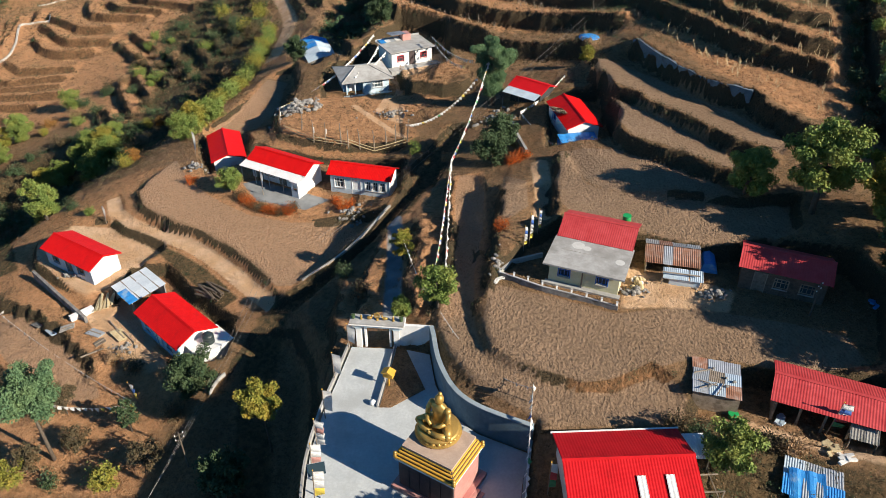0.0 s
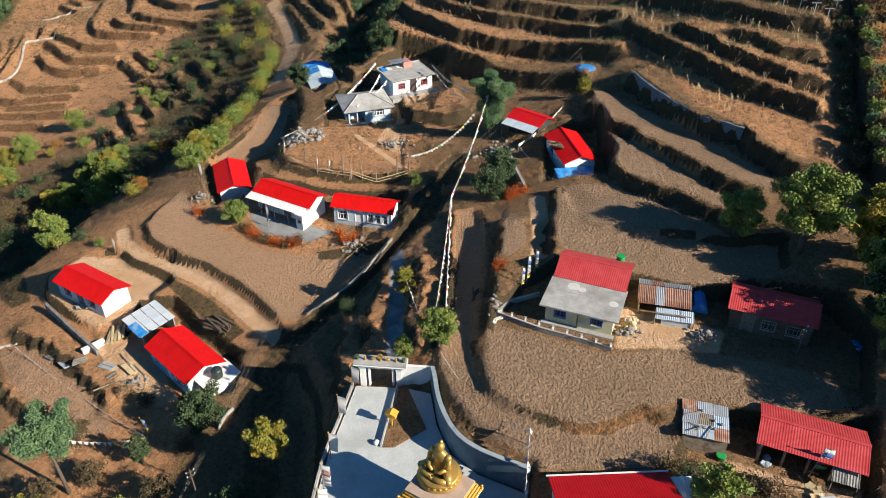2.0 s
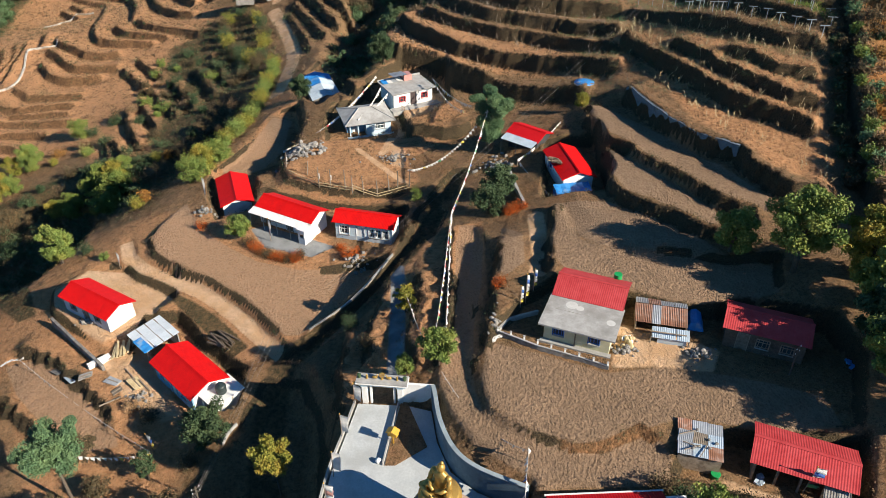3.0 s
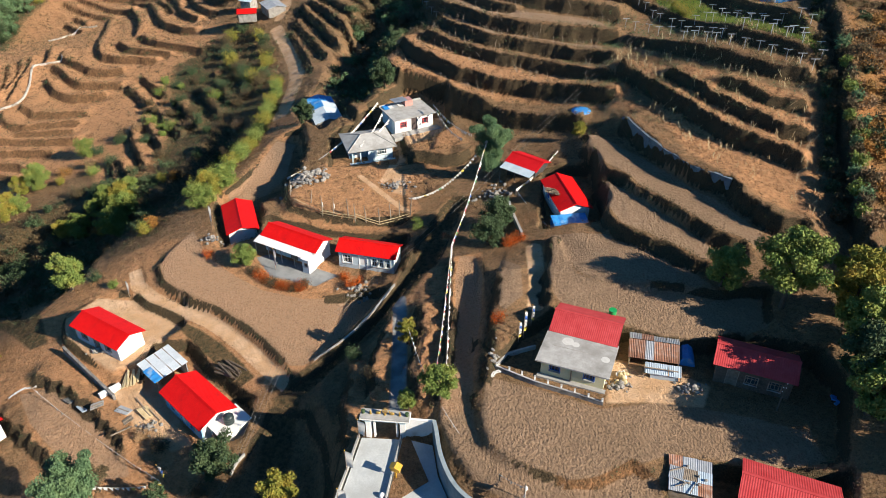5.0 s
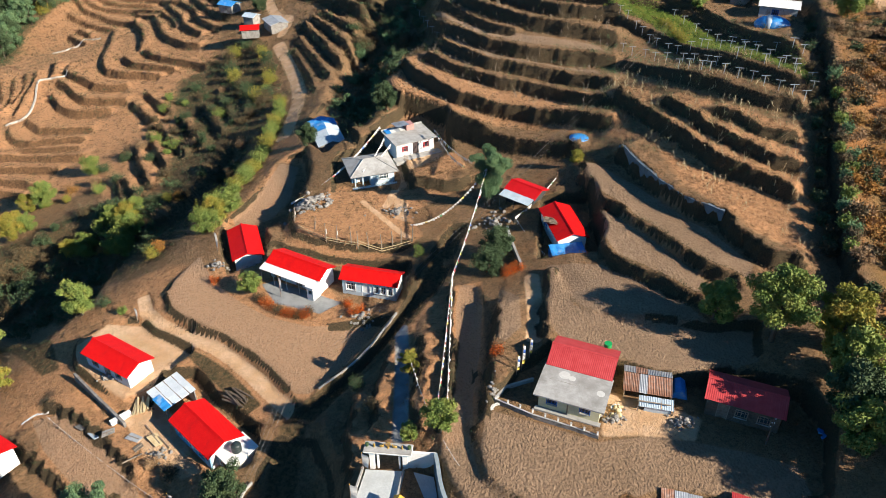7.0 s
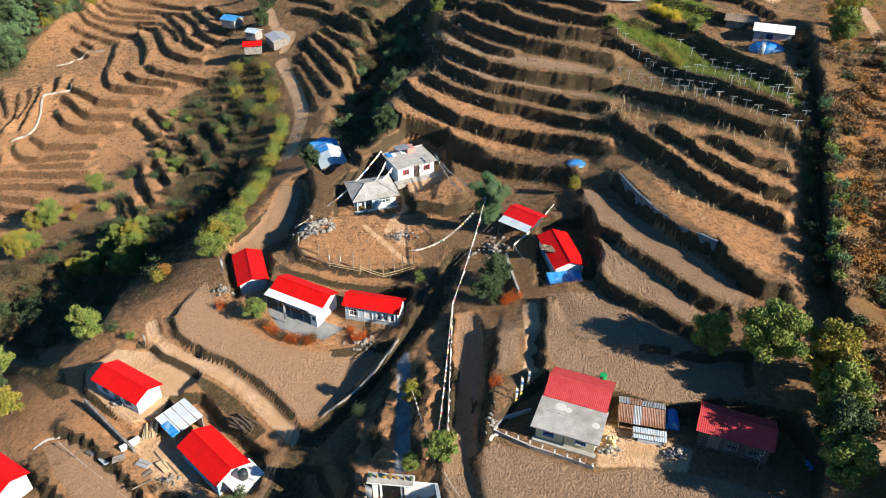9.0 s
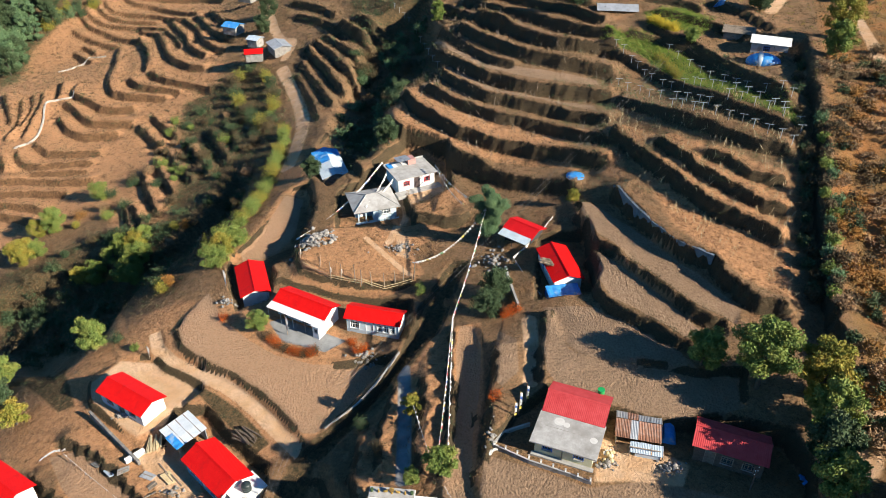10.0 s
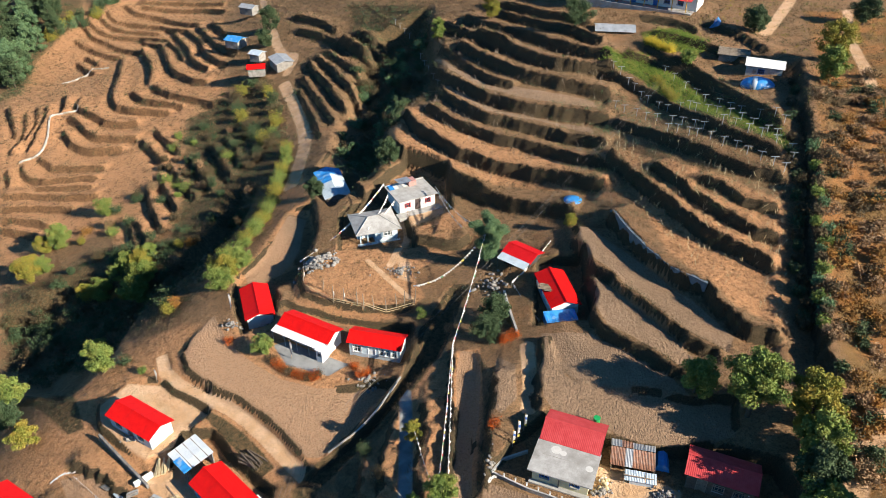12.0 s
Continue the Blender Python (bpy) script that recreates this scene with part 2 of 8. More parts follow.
    height = maths(t, "MULTIPLY", height, maths(t, "SUBTRACT", 1.0, maths(t, "MULTIPLY", mask("paved"), 0.9)))
    bumped(t, p, height, 1.0, 0.18)
    return m


EARTH = ground_material()

# ---- the land ----
# Rolling lie of the land: broad swells 50 m apart, local ones 16 m apart.
TREND = (3.35, 0.43, 0.04)
BROAD = {
    -170: (0.42, -0.72, -5.86, -0.92, -1.16, -7.06, -2.05),
    -120: (1.40, -3.71, -9.15, -0.20, 3.91, -6.26, -1.84),
    -70: (4.06, 1.72, 4.92, -2.13, 1.17, 4.34, 0.87),
    -20: (2.44, 5.09, 5.92, 1.06, 4.00, 7.45, 1.52),
    30: (-1.45, -2.24, -1.69, 4.32, 1.05, 0.43, 0.36),
    80: (-2.35, -0.57, 2.58, -4.19, -0.88, -0.14, 0.03),
    130: (-0.54, 0.14, 1.03, -1.81, -0.10, 0.16, 0.01),
}
LOCAL = {
    -56: (0.17, 0.15, 2.15, 1.92, -1.28, -1.71, -1.18),
    -40: (0.75, 1.19, 0.78, 1.82, 1.24, -0.28, -1.07),
    -24: (-1.71, -0.76, -0.41, 0.21, 0.81, 0.17, 0.41),
    -8: (0.64, 0.88, -1.32, -1.01, -0.91, -0.35, 0.69),
    8: (1.40, 2.80, 0.83, -0.35, -2.12, -1.30, 0.31),
    24: (-1.17, -1.12, 0.11, -0.19, -0.86, -0.63, -1.14),
    40: (0.06, 0.46, 0.05, 0.09, 1.06, 1.24, -3.09),
    56: (-0.06, 0.20, -1.34, -1.21, 1.37, 1.77, -1.41),
}
EDGES = []
def edge(step, reach, *line):
    """A terrace lip: the ground to the left of the line is higher by step."""
    EDGES.append((step, reach, line))

edge(0.5, 5, (14.0, 66.3), (14.2, 64.3), (16.0, 62.4), (19.0, 61.1), (23.3, 60.1), (27.9, 58.3))
edge(1.7, 4, (16.4, 89.1), (18.5, 84.5), (20.2, 78.1), (19.4, 75.0), (20.3, 70.9), (22.9, 68.3), (25.0, 65.6), (27.1, 63.2), (29.6, 61.9))
edge(1.7, 4, (19.5, 93.8), (19.9, 88.8), (20.9, 84.8), (22.7, 82.1), (24.1, 77.8), (26.7, 73.2), (29.6, 68.1), (33.2, 64.4))
edge(2.5, 4, (25.0, 96.8), (26.5, 90.5), (27.9, 85.9), (29.4, 82.2), (30.9, 79.4), (33.7, 76.3), (34.6, 73.3), (35.6, 70.6), (37.5, 68.0), (40.8, 66.2))
edge(2.5, 4, (27.4, 111.9), (28.7, 107.0), (31.4, 99.2), (33.9, 92.3), (36.3, 86.5), (39.1, 82.9), (43.7, 77.7))
edge(2.0, 4, (32.5, 104.4), (35.1, 97.9), (37.1, 92.9), (40.4, 87.6), (42.6, 84.7), (45.7, 82.5))
edge(1.5, 4, (37.5, 97.5), (41.1, 93.3), (42.6, 90.5), (47.4, 88.0))
edge(1.88, 4, (30.8, 125.2), (36.6, 111.2), (40.3, 102.8), (44.3, 96.8), (49.3, 92.7))
edge(1.88, 4, (31.1, 143.8), (39.8, 131.5), (42.9, 117.5), (45.2, 105.7), (50.4, 97.6))
edge(1.5, 4, (41.1, 149.3), (45.0, 141.1), (48.6, 133.8), (50.5, 120.9), (51.6, 102.2))
edge(2.62, 5, (-12.8, 145.0), (-10.8, 132.9), (-7.1, 125.0), (-2.8, 119.8), (1.3, 115.6), (6.1, 110.7), (10.6, 106.5), (17.8, 101.4), (21.1, 99.1))
edge(2.62, 5, (-8.2, 145.2), (-5.9, 136.6), (-2.9, 130.2), (1.3, 123.6), (6.4, 118.9), (11.2, 115.2), (20.1, 109.1), (23.3, 106.0), (26.2, 103.2))
edge(2.25, 5, (-3.7, 144.5), (0.3, 135.8), (4.6, 130.2), (9.7, 124.8), (15.5, 120.6), (25.0, 111.4), (27.9, 108.6))
edge(2.5, 5, (-0.8, 152.4), (0.4, 146.7), (3.7, 138.6), (6.9, 132.3), (12.0, 128.6), (17.0, 125.1), (25.5, 117.9), (28.6, 115.3))
edge(2.75, 5, (-3.6, 173.1), (-1.5, 164.1), (1.6, 153.0), (7.2, 141.5), (12.5, 135.4), (17.6, 131.9), (27.5, 127.1), (31.1, 125.4))
edge(2.12, 5, (-0.9, 176.2), (3.1, 164.6), (7.7, 152.4), (10.9, 145.8), (14.7, 142.5))
edge(2.75, 5, (3.4, 172.2), (8.0, 160.0), (13.4, 149.7), (18.6, 143.2), (29.4, 135.9), (32.7, 133.7))
edge(2.75, 5, (7.6, 174.9), (14.2, 161.2), (19.4, 151.5), (24.7, 146.6), (31.0, 143.6), (34.6, 141.9))
edge(2.75, 5, (4.9, 188.4), (11.3, 175.5), (18.2, 164.7), (25.5, 153.8), (31.7, 148.1), (34.6, 145.4))
edge(2.5, 5, (13.2, 185.8), (20.2, 172.5), (26.8, 163.6), (31.6, 154.9), (33.5, 151.4))
edge(1.2, 3, (-38.6, 185.6), (-32.6, 168.4), (-27.4, 149.7))
edge(1.8, 3, (-38.7, 192.0), (-32.2, 175.9), (-24.8, 155.5))
edge(2.6, 3, (-38.3, 200.3), (-29.8, 180.1), (-22.6, 159.6))
edge(2.6, 3, (-35.8, 202.0), (-27.2, 183.2), (-19.1, 162.6))
edge(2.3, 3, (-33.4, 202.8), (-24.5, 186.3), (-17.2, 169.4))
edge(2.3, 3, (-28.8, 205.9), (-21.9, 192.0), (-16.3, 180.5))
edge(2.3, 3, (-24.9, 207.8), (-19.1, 195.5), (-12.1, 179.0))
edge(2.3, 4, (-139.6, 328.3), (-132.1, 319.1), (-120.9, 311.6), (-109.1, 300.8), (-94.3, 286.8))
edge(2.3, 4, (-145.8, 323.8), (-140.1, 313.4), (-128.0, 306.2), (-114.7, 298.5), (-99.4, 282.8))
edge(2.3, 4, (-148.8, 321.1), (-141.2, 310.0), (-133.4, 302.9), (-123.0, 297.4), (-112.7, 292.1))
edge(2.3, 4, (-152.9, 317.2), (-143.6, 304.7), (-133.7, 297.3), (-120.6, 290.2), (-103.2, 275.7))
edge(2.3, 4, (-151.2, 309.8), (-143.9, 299.2), (-134.5, 290.8), (-123.3, 279.7), (-111.5, 270.0))
edge(2.3, 4, (-150.1, 296.4), (-142.2, 288.9), (-131.0, 278.9), (-122.1, 271.1))
edge(2.3, 4, (-139.2, 279.9), (-128.2, 266.7))
edge(2.3, 4, (-140.5, 274.2), (-124.2, 252.7))
edge(2.3, 4, (-120.6, 270.1), (-107.0, 233.8), (-101.6, 215.2), (-97.1, 204.1), (-91.5, 199.6), (-83.7, 196.2), (-76.7, 193.2))
edge(2.3, 4, (-114.4, 273.7), (-100.6, 245.8), (-92.9, 225.5), (-90.4, 216.5))
edge(2.3, 4, (-88.9, 214.9), (-83.4, 207.5), (-74.3, 200.0), (-68.7, 196.1), (-62.9, 190.9))
edge(2.3, 4, (-94.9, 212.2), (-88.7, 204.5), (-81.0, 199.7), (-72.9, 195.1))
edge(2.3, 4, (-119.5, 286.8), (-106.3, 272.6), (-92.4, 240.6), (-85.2, 223.9), (-76.1, 212.2), (-69.1, 207.4))
edge(2.3, 4, (-103.5, 273.3), (-92.8, 253.2), (-84.3, 232.2))
edge(2.3, 4, (-106.5, 289.1), (-89.8, 252.4), (-79.8, 228.7), (-71.4, 216.4))
edge(2.3, 4, (-100.0, 284.8), (-84.4, 253.3), (-78.4, 236.0), (-71.9, 224.0), (-64.8, 215.2))
edge(2.3, 4, (-94.5, 284.1), (-78.8, 246.9), (-68.6, 228.2), (-63.3, 222.7))
edge(2.3, 4, (-89.1, 283.2), (-76.2, 254.1), (-70.1, 239.1))
edge(2.3, 4, (-132.0, 325.9), (-113.7, 316.5), (-98.0, 307.9), (-86.0, 295.4))
edge(2.3, 4, (-143.3, 332.7), (-130.7, 329.9), (-111.1, 323.2), (-90.5, 311.0))
edge(2.3, 4, (-112.2, 215.9), (-109.3, 206.6), (-102.3, 199.5), (-96.1, 193.5), (-89.5, 191.0), (-84.8, 190.3))
edge(2.3, 4, (-110.3, 200.6), (-103.8, 193.9), (-98.3, 187.3), (-92.4, 184.7), (-82.1, 181.9))
edge(2.3, 4, (-108.0, 191.4), (-102.1, 183.6), (-97.0, 179.7), (-90.8, 178.3), (-85.2, 178.3))
edge(2.3, 4, (-119.5, 222.1), (-114.5, 208.3), (-113.4, 203.8))
edge(2.3, 4, (-121.5, 212.9), (-116.3, 200.1), (-114.5, 189.1), (-113.8, 181.7))
edge(2.3, 4, (-124.8, 212.3), (-118.4, 198.7), (-116.5, 187.1))
edge(2.3, 4, (-126.7, 208.7), (-119.4, 192.8), (-118.6, 181.2))
edge(2.3, 4, (-137.1, 217.6), (-125.9, 199.2), (-121.0, 190.4))
edge(1.7, 4, (-109.6, 179.2), (-103.7, 173.7), (-96.8, 171.9), (-87.2, 170.0))
edge(1.7, 4, (-113.2, 176.2), (-109.6, 170.9), (-104.0, 167.4), (-97.0, 167.1), (-87.6, 165.7))
edge(1.7, 4, (-116.9, 174.8), (-112.3, 166.8))
edge(1.7, 4, (-114.0, 163.8), (-105.3, 162.6), (-94.8, 159.6), (-84.4, 157.1))
edge(1.7, 4, (-111.7, 158.7), (-101.0, 156.9), (-89.6, 153.2))
edge(1.7, 4, (-109.7, 154.2), (-102.3, 152.3), (-93.1, 147.8))
edge(1.7, 4, (-108.1, 150.6), (-100.0, 147.3), (-95.4, 144.9))
edge(1.7, 4, (-105.5, 165.2), (-95.5, 163.3), (-87.7, 162.1))
edge(2.0, 4, (-48.5, 239.4), (-37.0, 223.9), (-30.4, 211.6))
edge(2.0, 4, (-45.3, 225.5), (-33.8, 211.5), (-25.3, 193.4))
edge(2.0, 4, (-29.8, 205.7), (-22.0, 192.3), (-18.2, 190.9))
edge(2.0, 4, (-23.0, 203.4), (-17.7, 195.9), (-14.7, 194.4))
edge(2.5, 4, (10.8, 192.8), (23.0, 173.4), (32.8, 162.1))
edge(2.5, 4, (-2.4, 192.5), (6.0, 177.0), (14.3, 160.9))
edge(2.3, 3, (-54.7, 170.6), (-49.7, 158.8), (-45.7, 149.3))
edge(2.3, 3, (-59.0, 169.3), (-52.8, 156.7), (-47.6, 145.6))
edge(2.3, 3, (-62.7, 163.7), (-56.6, 152.3), (-51.3, 143.0))
edge(2.3, 3, (-67.4, 162.0), (-61.2, 151.1), (-55.3, 141.9))
edge(2.3, 3, (-70.3, 160.8), (-64.3, 148.9), (-58.5, 139.1))
edge(2.3, 3, (-72.0, 156.4), (-66.6, 144.1), (-60.2, 132.5))
edge(2.3, 3, (-81.8, 180.8), (-76.0, 173.5), (-71.0, 166.2))
edge(2.3, 3, (-79.0, 184.9), (-72.4, 176.2), (-66.2, 168.2))
edge(2.3, 3, (-71.3, 141.7), (-67.5, 133.5), (-64.8, 127.3))
edge(2.3, 3, (-68.4, 139.2), (-64.7, 132.3), (-62.0, 127.2))
edge(1.5, 4, (43.4, 154.4), (52.8, 146.0), (58.0, 137.5))
edge(1.6, 4, (54.5, 156.7), (59.8, 150.8), (63.4, 139.7))
edge(1.6, 4, (36.2, 147.3), (42.2, 143.3), (47.5, 139.8), (51.6, 126.6), (51.3, 115.2), (52.3, 103.7))
edge(1.6, 4, (42.8, 163.4), (50.0, 157.5), (53.1, 151.5))
edge(1.3, 3, (-49.0, 63.0), (-45.6, 61.6), (-41.6, 58.9), (-36.9, 55.0), (-32.7, 50.8))
edge(1.4, 3, (-51.0, 58.5), (-46.0, 54.8), (-41.6, 51.0), (-37.0, 46.8))
edge(2.9, 5, (66.6, 134.0), (61.6, 119.4), (56.5, 106.0), (52.8, 92.8), (49.6, 83.2), (47.1, 74.0), (44.6, 64.9), (42.7, 56.6))
edge(1.5, 4, (59.5, 111.6), (65.6, 113.3), (68.7, 110.4))
edge(1.8, 3, (-20.4, 125.9), (-15.1, 116.5), (-13.7, 112.5))
edge(1.2, 4, (-23.2, 95.4), (-21.0, 89.5), (-15.9, 86.1), (-9.0, 84.8), (-4.0, 85.2))
edge(1.62, 4, (-0.7, 117.4), (4.2, 111.7), (7.9, 108.6))
edge(1.88, 4, (-7.3, 102.0), (-2.6, 100.0), (1.1, 98.6), (4.8, 100.0))
edge(2.0, 4, (6.6, 67.7), (5.6, 61.8), (5.0, 57.4), (4.5, 52.6), (3.9, 47.9))
edge(1.6, 3, (11.7, 67.0), (11.2, 63.3), (10.8, 58.3))
edge(1.5, 3, (1.3, 73.4), (0.9, 66.7), (0.9, 59.1), (0.4, 53.1), (-0.3, 47.3))
edge(1.6, 3, (-2.9, 65.3), (-2.4, 59.0), (-3.3, 54.3), (-2.3, 48.6))
edge(1.6, 3, (-5.5, 64.5), (-6.9, 59.7), (-7.2, 54.8), (-7.2, 50.5))
edge(2.0, 3, (-9.6, 57.9), (-9.7, 54.2), (-9.7, 50.8), (-9.3, 45.0), (-10.1, 41.8), (-10.4, 36.8))
PADS = []
def pad(z, gx, gy, soft, *line):
    """A levelled piece of ground inside a closed line."""
    PADS.append((z, gx, gy, soft, line))

pad(3.9, 0, 0, 0.9, (-35.0, 86.3), (-37.1, 81.5), (-37.5, 78.1), (-36.1, 75.0), (-32.1, 71.8), (-27.1, 68.9), (-23.0, 65.8), (-19.7, 62.4), (-17.0, 59.6), (-15.4, 59.4), (-12.6, 62.1), (-9.7, 65.9), (-6.7, 70.6), (-8.8, 71.2), (-12.2, 70.3), (-17.2, 70.9), (-22.4, 72.7), (-26.6, 75.6), (-31.2, 79.6))  # field_low
pad(7.2, 0, 0, 2.2, (-22.7, 90.8), (-20.7, 96.5), (-16.3, 101.9), (-11.7, 100.0), (-7.1, 94.0), (-4.4, 87.4), (-6.5, 85.4), (-12.5, 84.9), (-18.0, 86.4), (-21.5, 88.2))  # knoll
pad(4.15, 0.116, 0.105, 0.8, (-18.0, 56.0), (-14.0, 58.8), (-10.5, 62.2), (-7.8, 66.0), (-5.6, 70.2), (-3.6, 71.0), (-6.2, 66.5), (-9.2, 62.2), (-11.5, 58.8), (-14.5, 55.5))  # lane
pad(6.45, 0.035, 0.098, 1.0, (-5.6, 70.2), (-4.2, 74.0), (-3.4, 78.5), (-1.5, 82.5), (1.0, 88.0), (3.0, 87.5), (1.2, 81.5), (0.2, 77.0), (-1.2, 73.0), (-3.6, 70.5))  # upper lane
pad(4.75, 0, 0, 0.6, (-29.0, 80.3), (-25.3, 77.1), (-21.9, 74.5), (-16.2, 71.8), (-11.3, 72.4), (-5.2, 73.3), (-4.5, 77.1), (-5.0, 80.9), (-14.3, 83.3), (-24.4, 87.6), (-27.2, 85.7))  # school_yard
pad(2.6, 0, 0, 0.8, (-33.2, 91.2), (-29.7, 81.6), (-25.9, 83.7), (-25.6, 88.9), (-30.0, 97.2), (-33.9, 97.2))  # shed_yard
pad(11.6, 0.01, 0, 0.6, (4.0, 49.9), (3.2, 45.5), (3.6, 42.1), (5.3, 40.4), (7.2, 38.8), (9.9, 37.6), (12.8, 37.9), (15.2, 39.4), (18.9, 40.8), (22.8, 40.0), (26.2, 39.1), (32.4, 39.4), (35.1, 45.5), (34.7, 50.7), (30.5, 52.3), (24.4, 56.8), (11.6, 58.7), (7.5, 54.9), (5.0, 51.5))  # yard_c
pad(10.4, 0, -0.045, 0.6, (-0.6, 45.8), (0.3, 42.8), (2.3, 39.1), (4.7, 37.0), (6.5, 35.7), (6.9, 34.6), (16.3, 34.8), (17.6, 36.4), (17.0, 38.6), (15.5, 39.8), (12.6, 38.2), (10.1, 37.9), (6.9, 39.0), (4.9, 40.5), (3.2, 42.2), (2.6, 44.8), (2.6, 48.3), (2.8, 53.1), (3.9, 60.5), (4.4, 68.2), (3.8, 71.9), (1.9, 72.5), (1.3, 68.2), (1.2, 60.5), (0.7, 54.0), (-0.1, 49.1))  # field_k
pad(13.2, 0.03, 0, 0.6, (12.1, 71.5), (11.5, 65.4), (11.3, 60.7), (12.4, 57.7), (16.7, 55.2), (20.7, 53.4), (25.4, 52.9), (31.2, 54.0), (32.8, 58.9), (28.4, 59.1), (23.6, 60.7), (19.1, 61.4), (16.0, 62.4), (14.2, 64.0), (13.9, 65.9), (13.4, 71.5))  # barrel_low
pad(1.3, 0, 0, 0.6, (-45.5, 66.4), (-37.8, 61.3), (-34.6, 63.3), (-32.9, 66.4), (-31.5, 68.0), (-32.1, 72.0), (-38.3, 74.4), (-44.6, 75.0), (-47.5, 70.8))  # pad_a
pad(0.4, 0, 0, 0.6, (-34.8, 60.5), (-26.0, 51.2), (-20.6, 51.2), (-20.7, 56.1), (-25.9, 60.5), (-30.3, 65.5), (-34.1, 65.5))  # pad_b
pad(2.5, 0.02, 0, 0.6, (-40.3, 79.4), (-38.7, 76.2), (-36.6, 74.1), (-33.4, 72.4), (-28.7, 69.7), (-25.0, 66.9), (-21.4, 63.5), (-18.9, 60.5), (-16.4, 58.3), (-17.4, 56.3), (-20.6, 59.7), (-23.5, 62.8), (-26.5, 65.7), (-29.0, 67.6), (-32.5, 69.6), (-37.4, 72.1), (-40.2, 75.1), (-41.8, 78.8))  # track
pad(7.3, 0, 0, 0.8, (-10.3, 104.4), (-5.0, 103.7), (1.2, 108.0), (0.3, 121.4), (-7.3, 125.8), (-12.7, 118.3))  # pad_h
pad(5.9, 0, 0, 0.8, (-17.4, 99.1), (-4.9, 99.8), (-7.2, 110.7), (-13.1, 115.6), (-18.2, 110.8))  # pad_i
pad(10.4, 0, 0, 0.8, (11.8, 75.0), (18.6, 75.0), (20.3, 78.2), (20.6, 90.1), (13.8, 90.1))  # pad_g
pad(2.8, 0, 0, 1.6, (-33.8, 95.5), (-31.0, 104.0), (-29.8, 117.5), (-25.0, 118.0), (-22.4, 108.5), (-22.6, 101.5), (-24.4, 93.0), (-29.0, 90.0))  # strip under the knoll
pad(3.0, 0, 0, 1.5, (-28.4, 129.0), (-23.7, 141.7), (-14.4, 123.5), (-20.4, 114.4))  # pad_j
pad(14.4, 0.05, 0, 0.6, (19.7, 83.9), (22.1, 80.3), (26.6, 72.2), (28.5, 68.3), (30.3, 63.5), (27.5, 64.1), (25.4, 66.5), (23.3, 69.3), (20.6, 71.9), (19.7, 76.2), (20.4, 79.0))  # lower strip
pad(14.95, 0.06, 0, 0.6, (19.8, 95.4), (21.7, 94.3), (26.0, 87.1), (29.7, 79.6), (32.7, 74.0), (35.2, 68.2), (33.6, 65.2), (30.0, 69.0), (27.1, 74.2), (24.5, 78.9), (23.0, 83.2), (21.2, 86.0), (20.2, 90.0))  # upper strip
pad(9.9, 0, 0, 0.8, (17.3, 36.0), (29.4, 31.9), (32.6, 38.5), (27.5, 39.0), (19.3, 39.6))  # pad_m
pad(0.6, 0, 0.09, 3.0, (-11.2, 22), (-10.9, 32), (-10.8, 40), (-11.3, 47), (-14, 53), (-18, 54), (-20, 48), (-20, 38), (-19.5, 22))  # road_low
pad(8.38, 0, 0, 0.25, (-7.6, 45.6), (-3.3, 45.4), (-0.5, 44.8), (-0.05, 41.1), (1.0, 38.4), (2.8, 36.6), (6.4, 34.8), (5.3, 30.5), (4.2, 24.0), (-8.6, 24.0), (-9.3, 31.5), (-9.4, 34.3), (-9.0, 38.0), (-8.3, 41.5))  # plaza
HOLLOWS = []
def hollow(depth, soft, *line):
    """A gully sunk into the land."""
    HOLLOWS.append((depth, soft, line))

hollow(4.5, 7.0, (-81.1, 99.2), (-91.1, 116.7), (-77.8, 121.6), (-67.6, 121.3), (-60.1, 114.5), (-53.8, 117.1), (-48.8, 124.3), (-44.8, 141.3), (-41.1, 136.3), (-42.4, 121.5), (-46.2, 112.3), (-52.3, 106.7), (-55.0, 99.4), (-54.1, 90.7), (-52.1, 82.5), (-55.6, 77.7), (-69.9, 87.8))
hollow(5.0, 7.0, (-22.6, 143.4), (-20.9, 179.6), (-16.3, 199.0), (-5.6, 203.8), (-3.0, 178.7), (-2.1, 154.4), (-8.3, 152.5), (-12.0, 151.5), (-12.5, 131.2), (-15.6, 122.1))
ZONES, TRACKS = [], []
def zone(kind, soft, *line):
    ZONES.append((kind, line, soft))


def track(kind, width, *line):
    TRACKS.append((kind, width, line))

zone("tilled", 0.6, (-35.0, 86.3), (-37.1, 81.5), (-37.5, 78.1), (-36.1, 75.0), (-32.1, 71.8), (-27.1, 68.9), (-23.0, 65.8), (-19.7, 62.4), (-17.0, 59.6), (-15.4, 59.4), (-12.6, 62.1), (-9.7, 65.9), (-6.7, 70.6), (-8.8, 71.2), (-12.2, 70.3), (-17.2, 70.9), (-22.4, 72.7), (-26.6, 75.6), (-31.2, 79.6))
zone("tilled", 0.6, (4.0, 49.9), (3.2, 45.5), (3.6, 42.1), (5.3, 40.4), (7.2, 38.8), (9.9, 37.6), (12.8, 37.9), (15.2, 39.4), (18.9, 40.8), (22.8, 40.0), (26.2, 39.1), (31.3, 39.4), (31.2, 42.8), (27.5, 44.4), (23.8, 45.5), (19.1, 46.5), (13.9, 45.8), (9.2, 48.0))
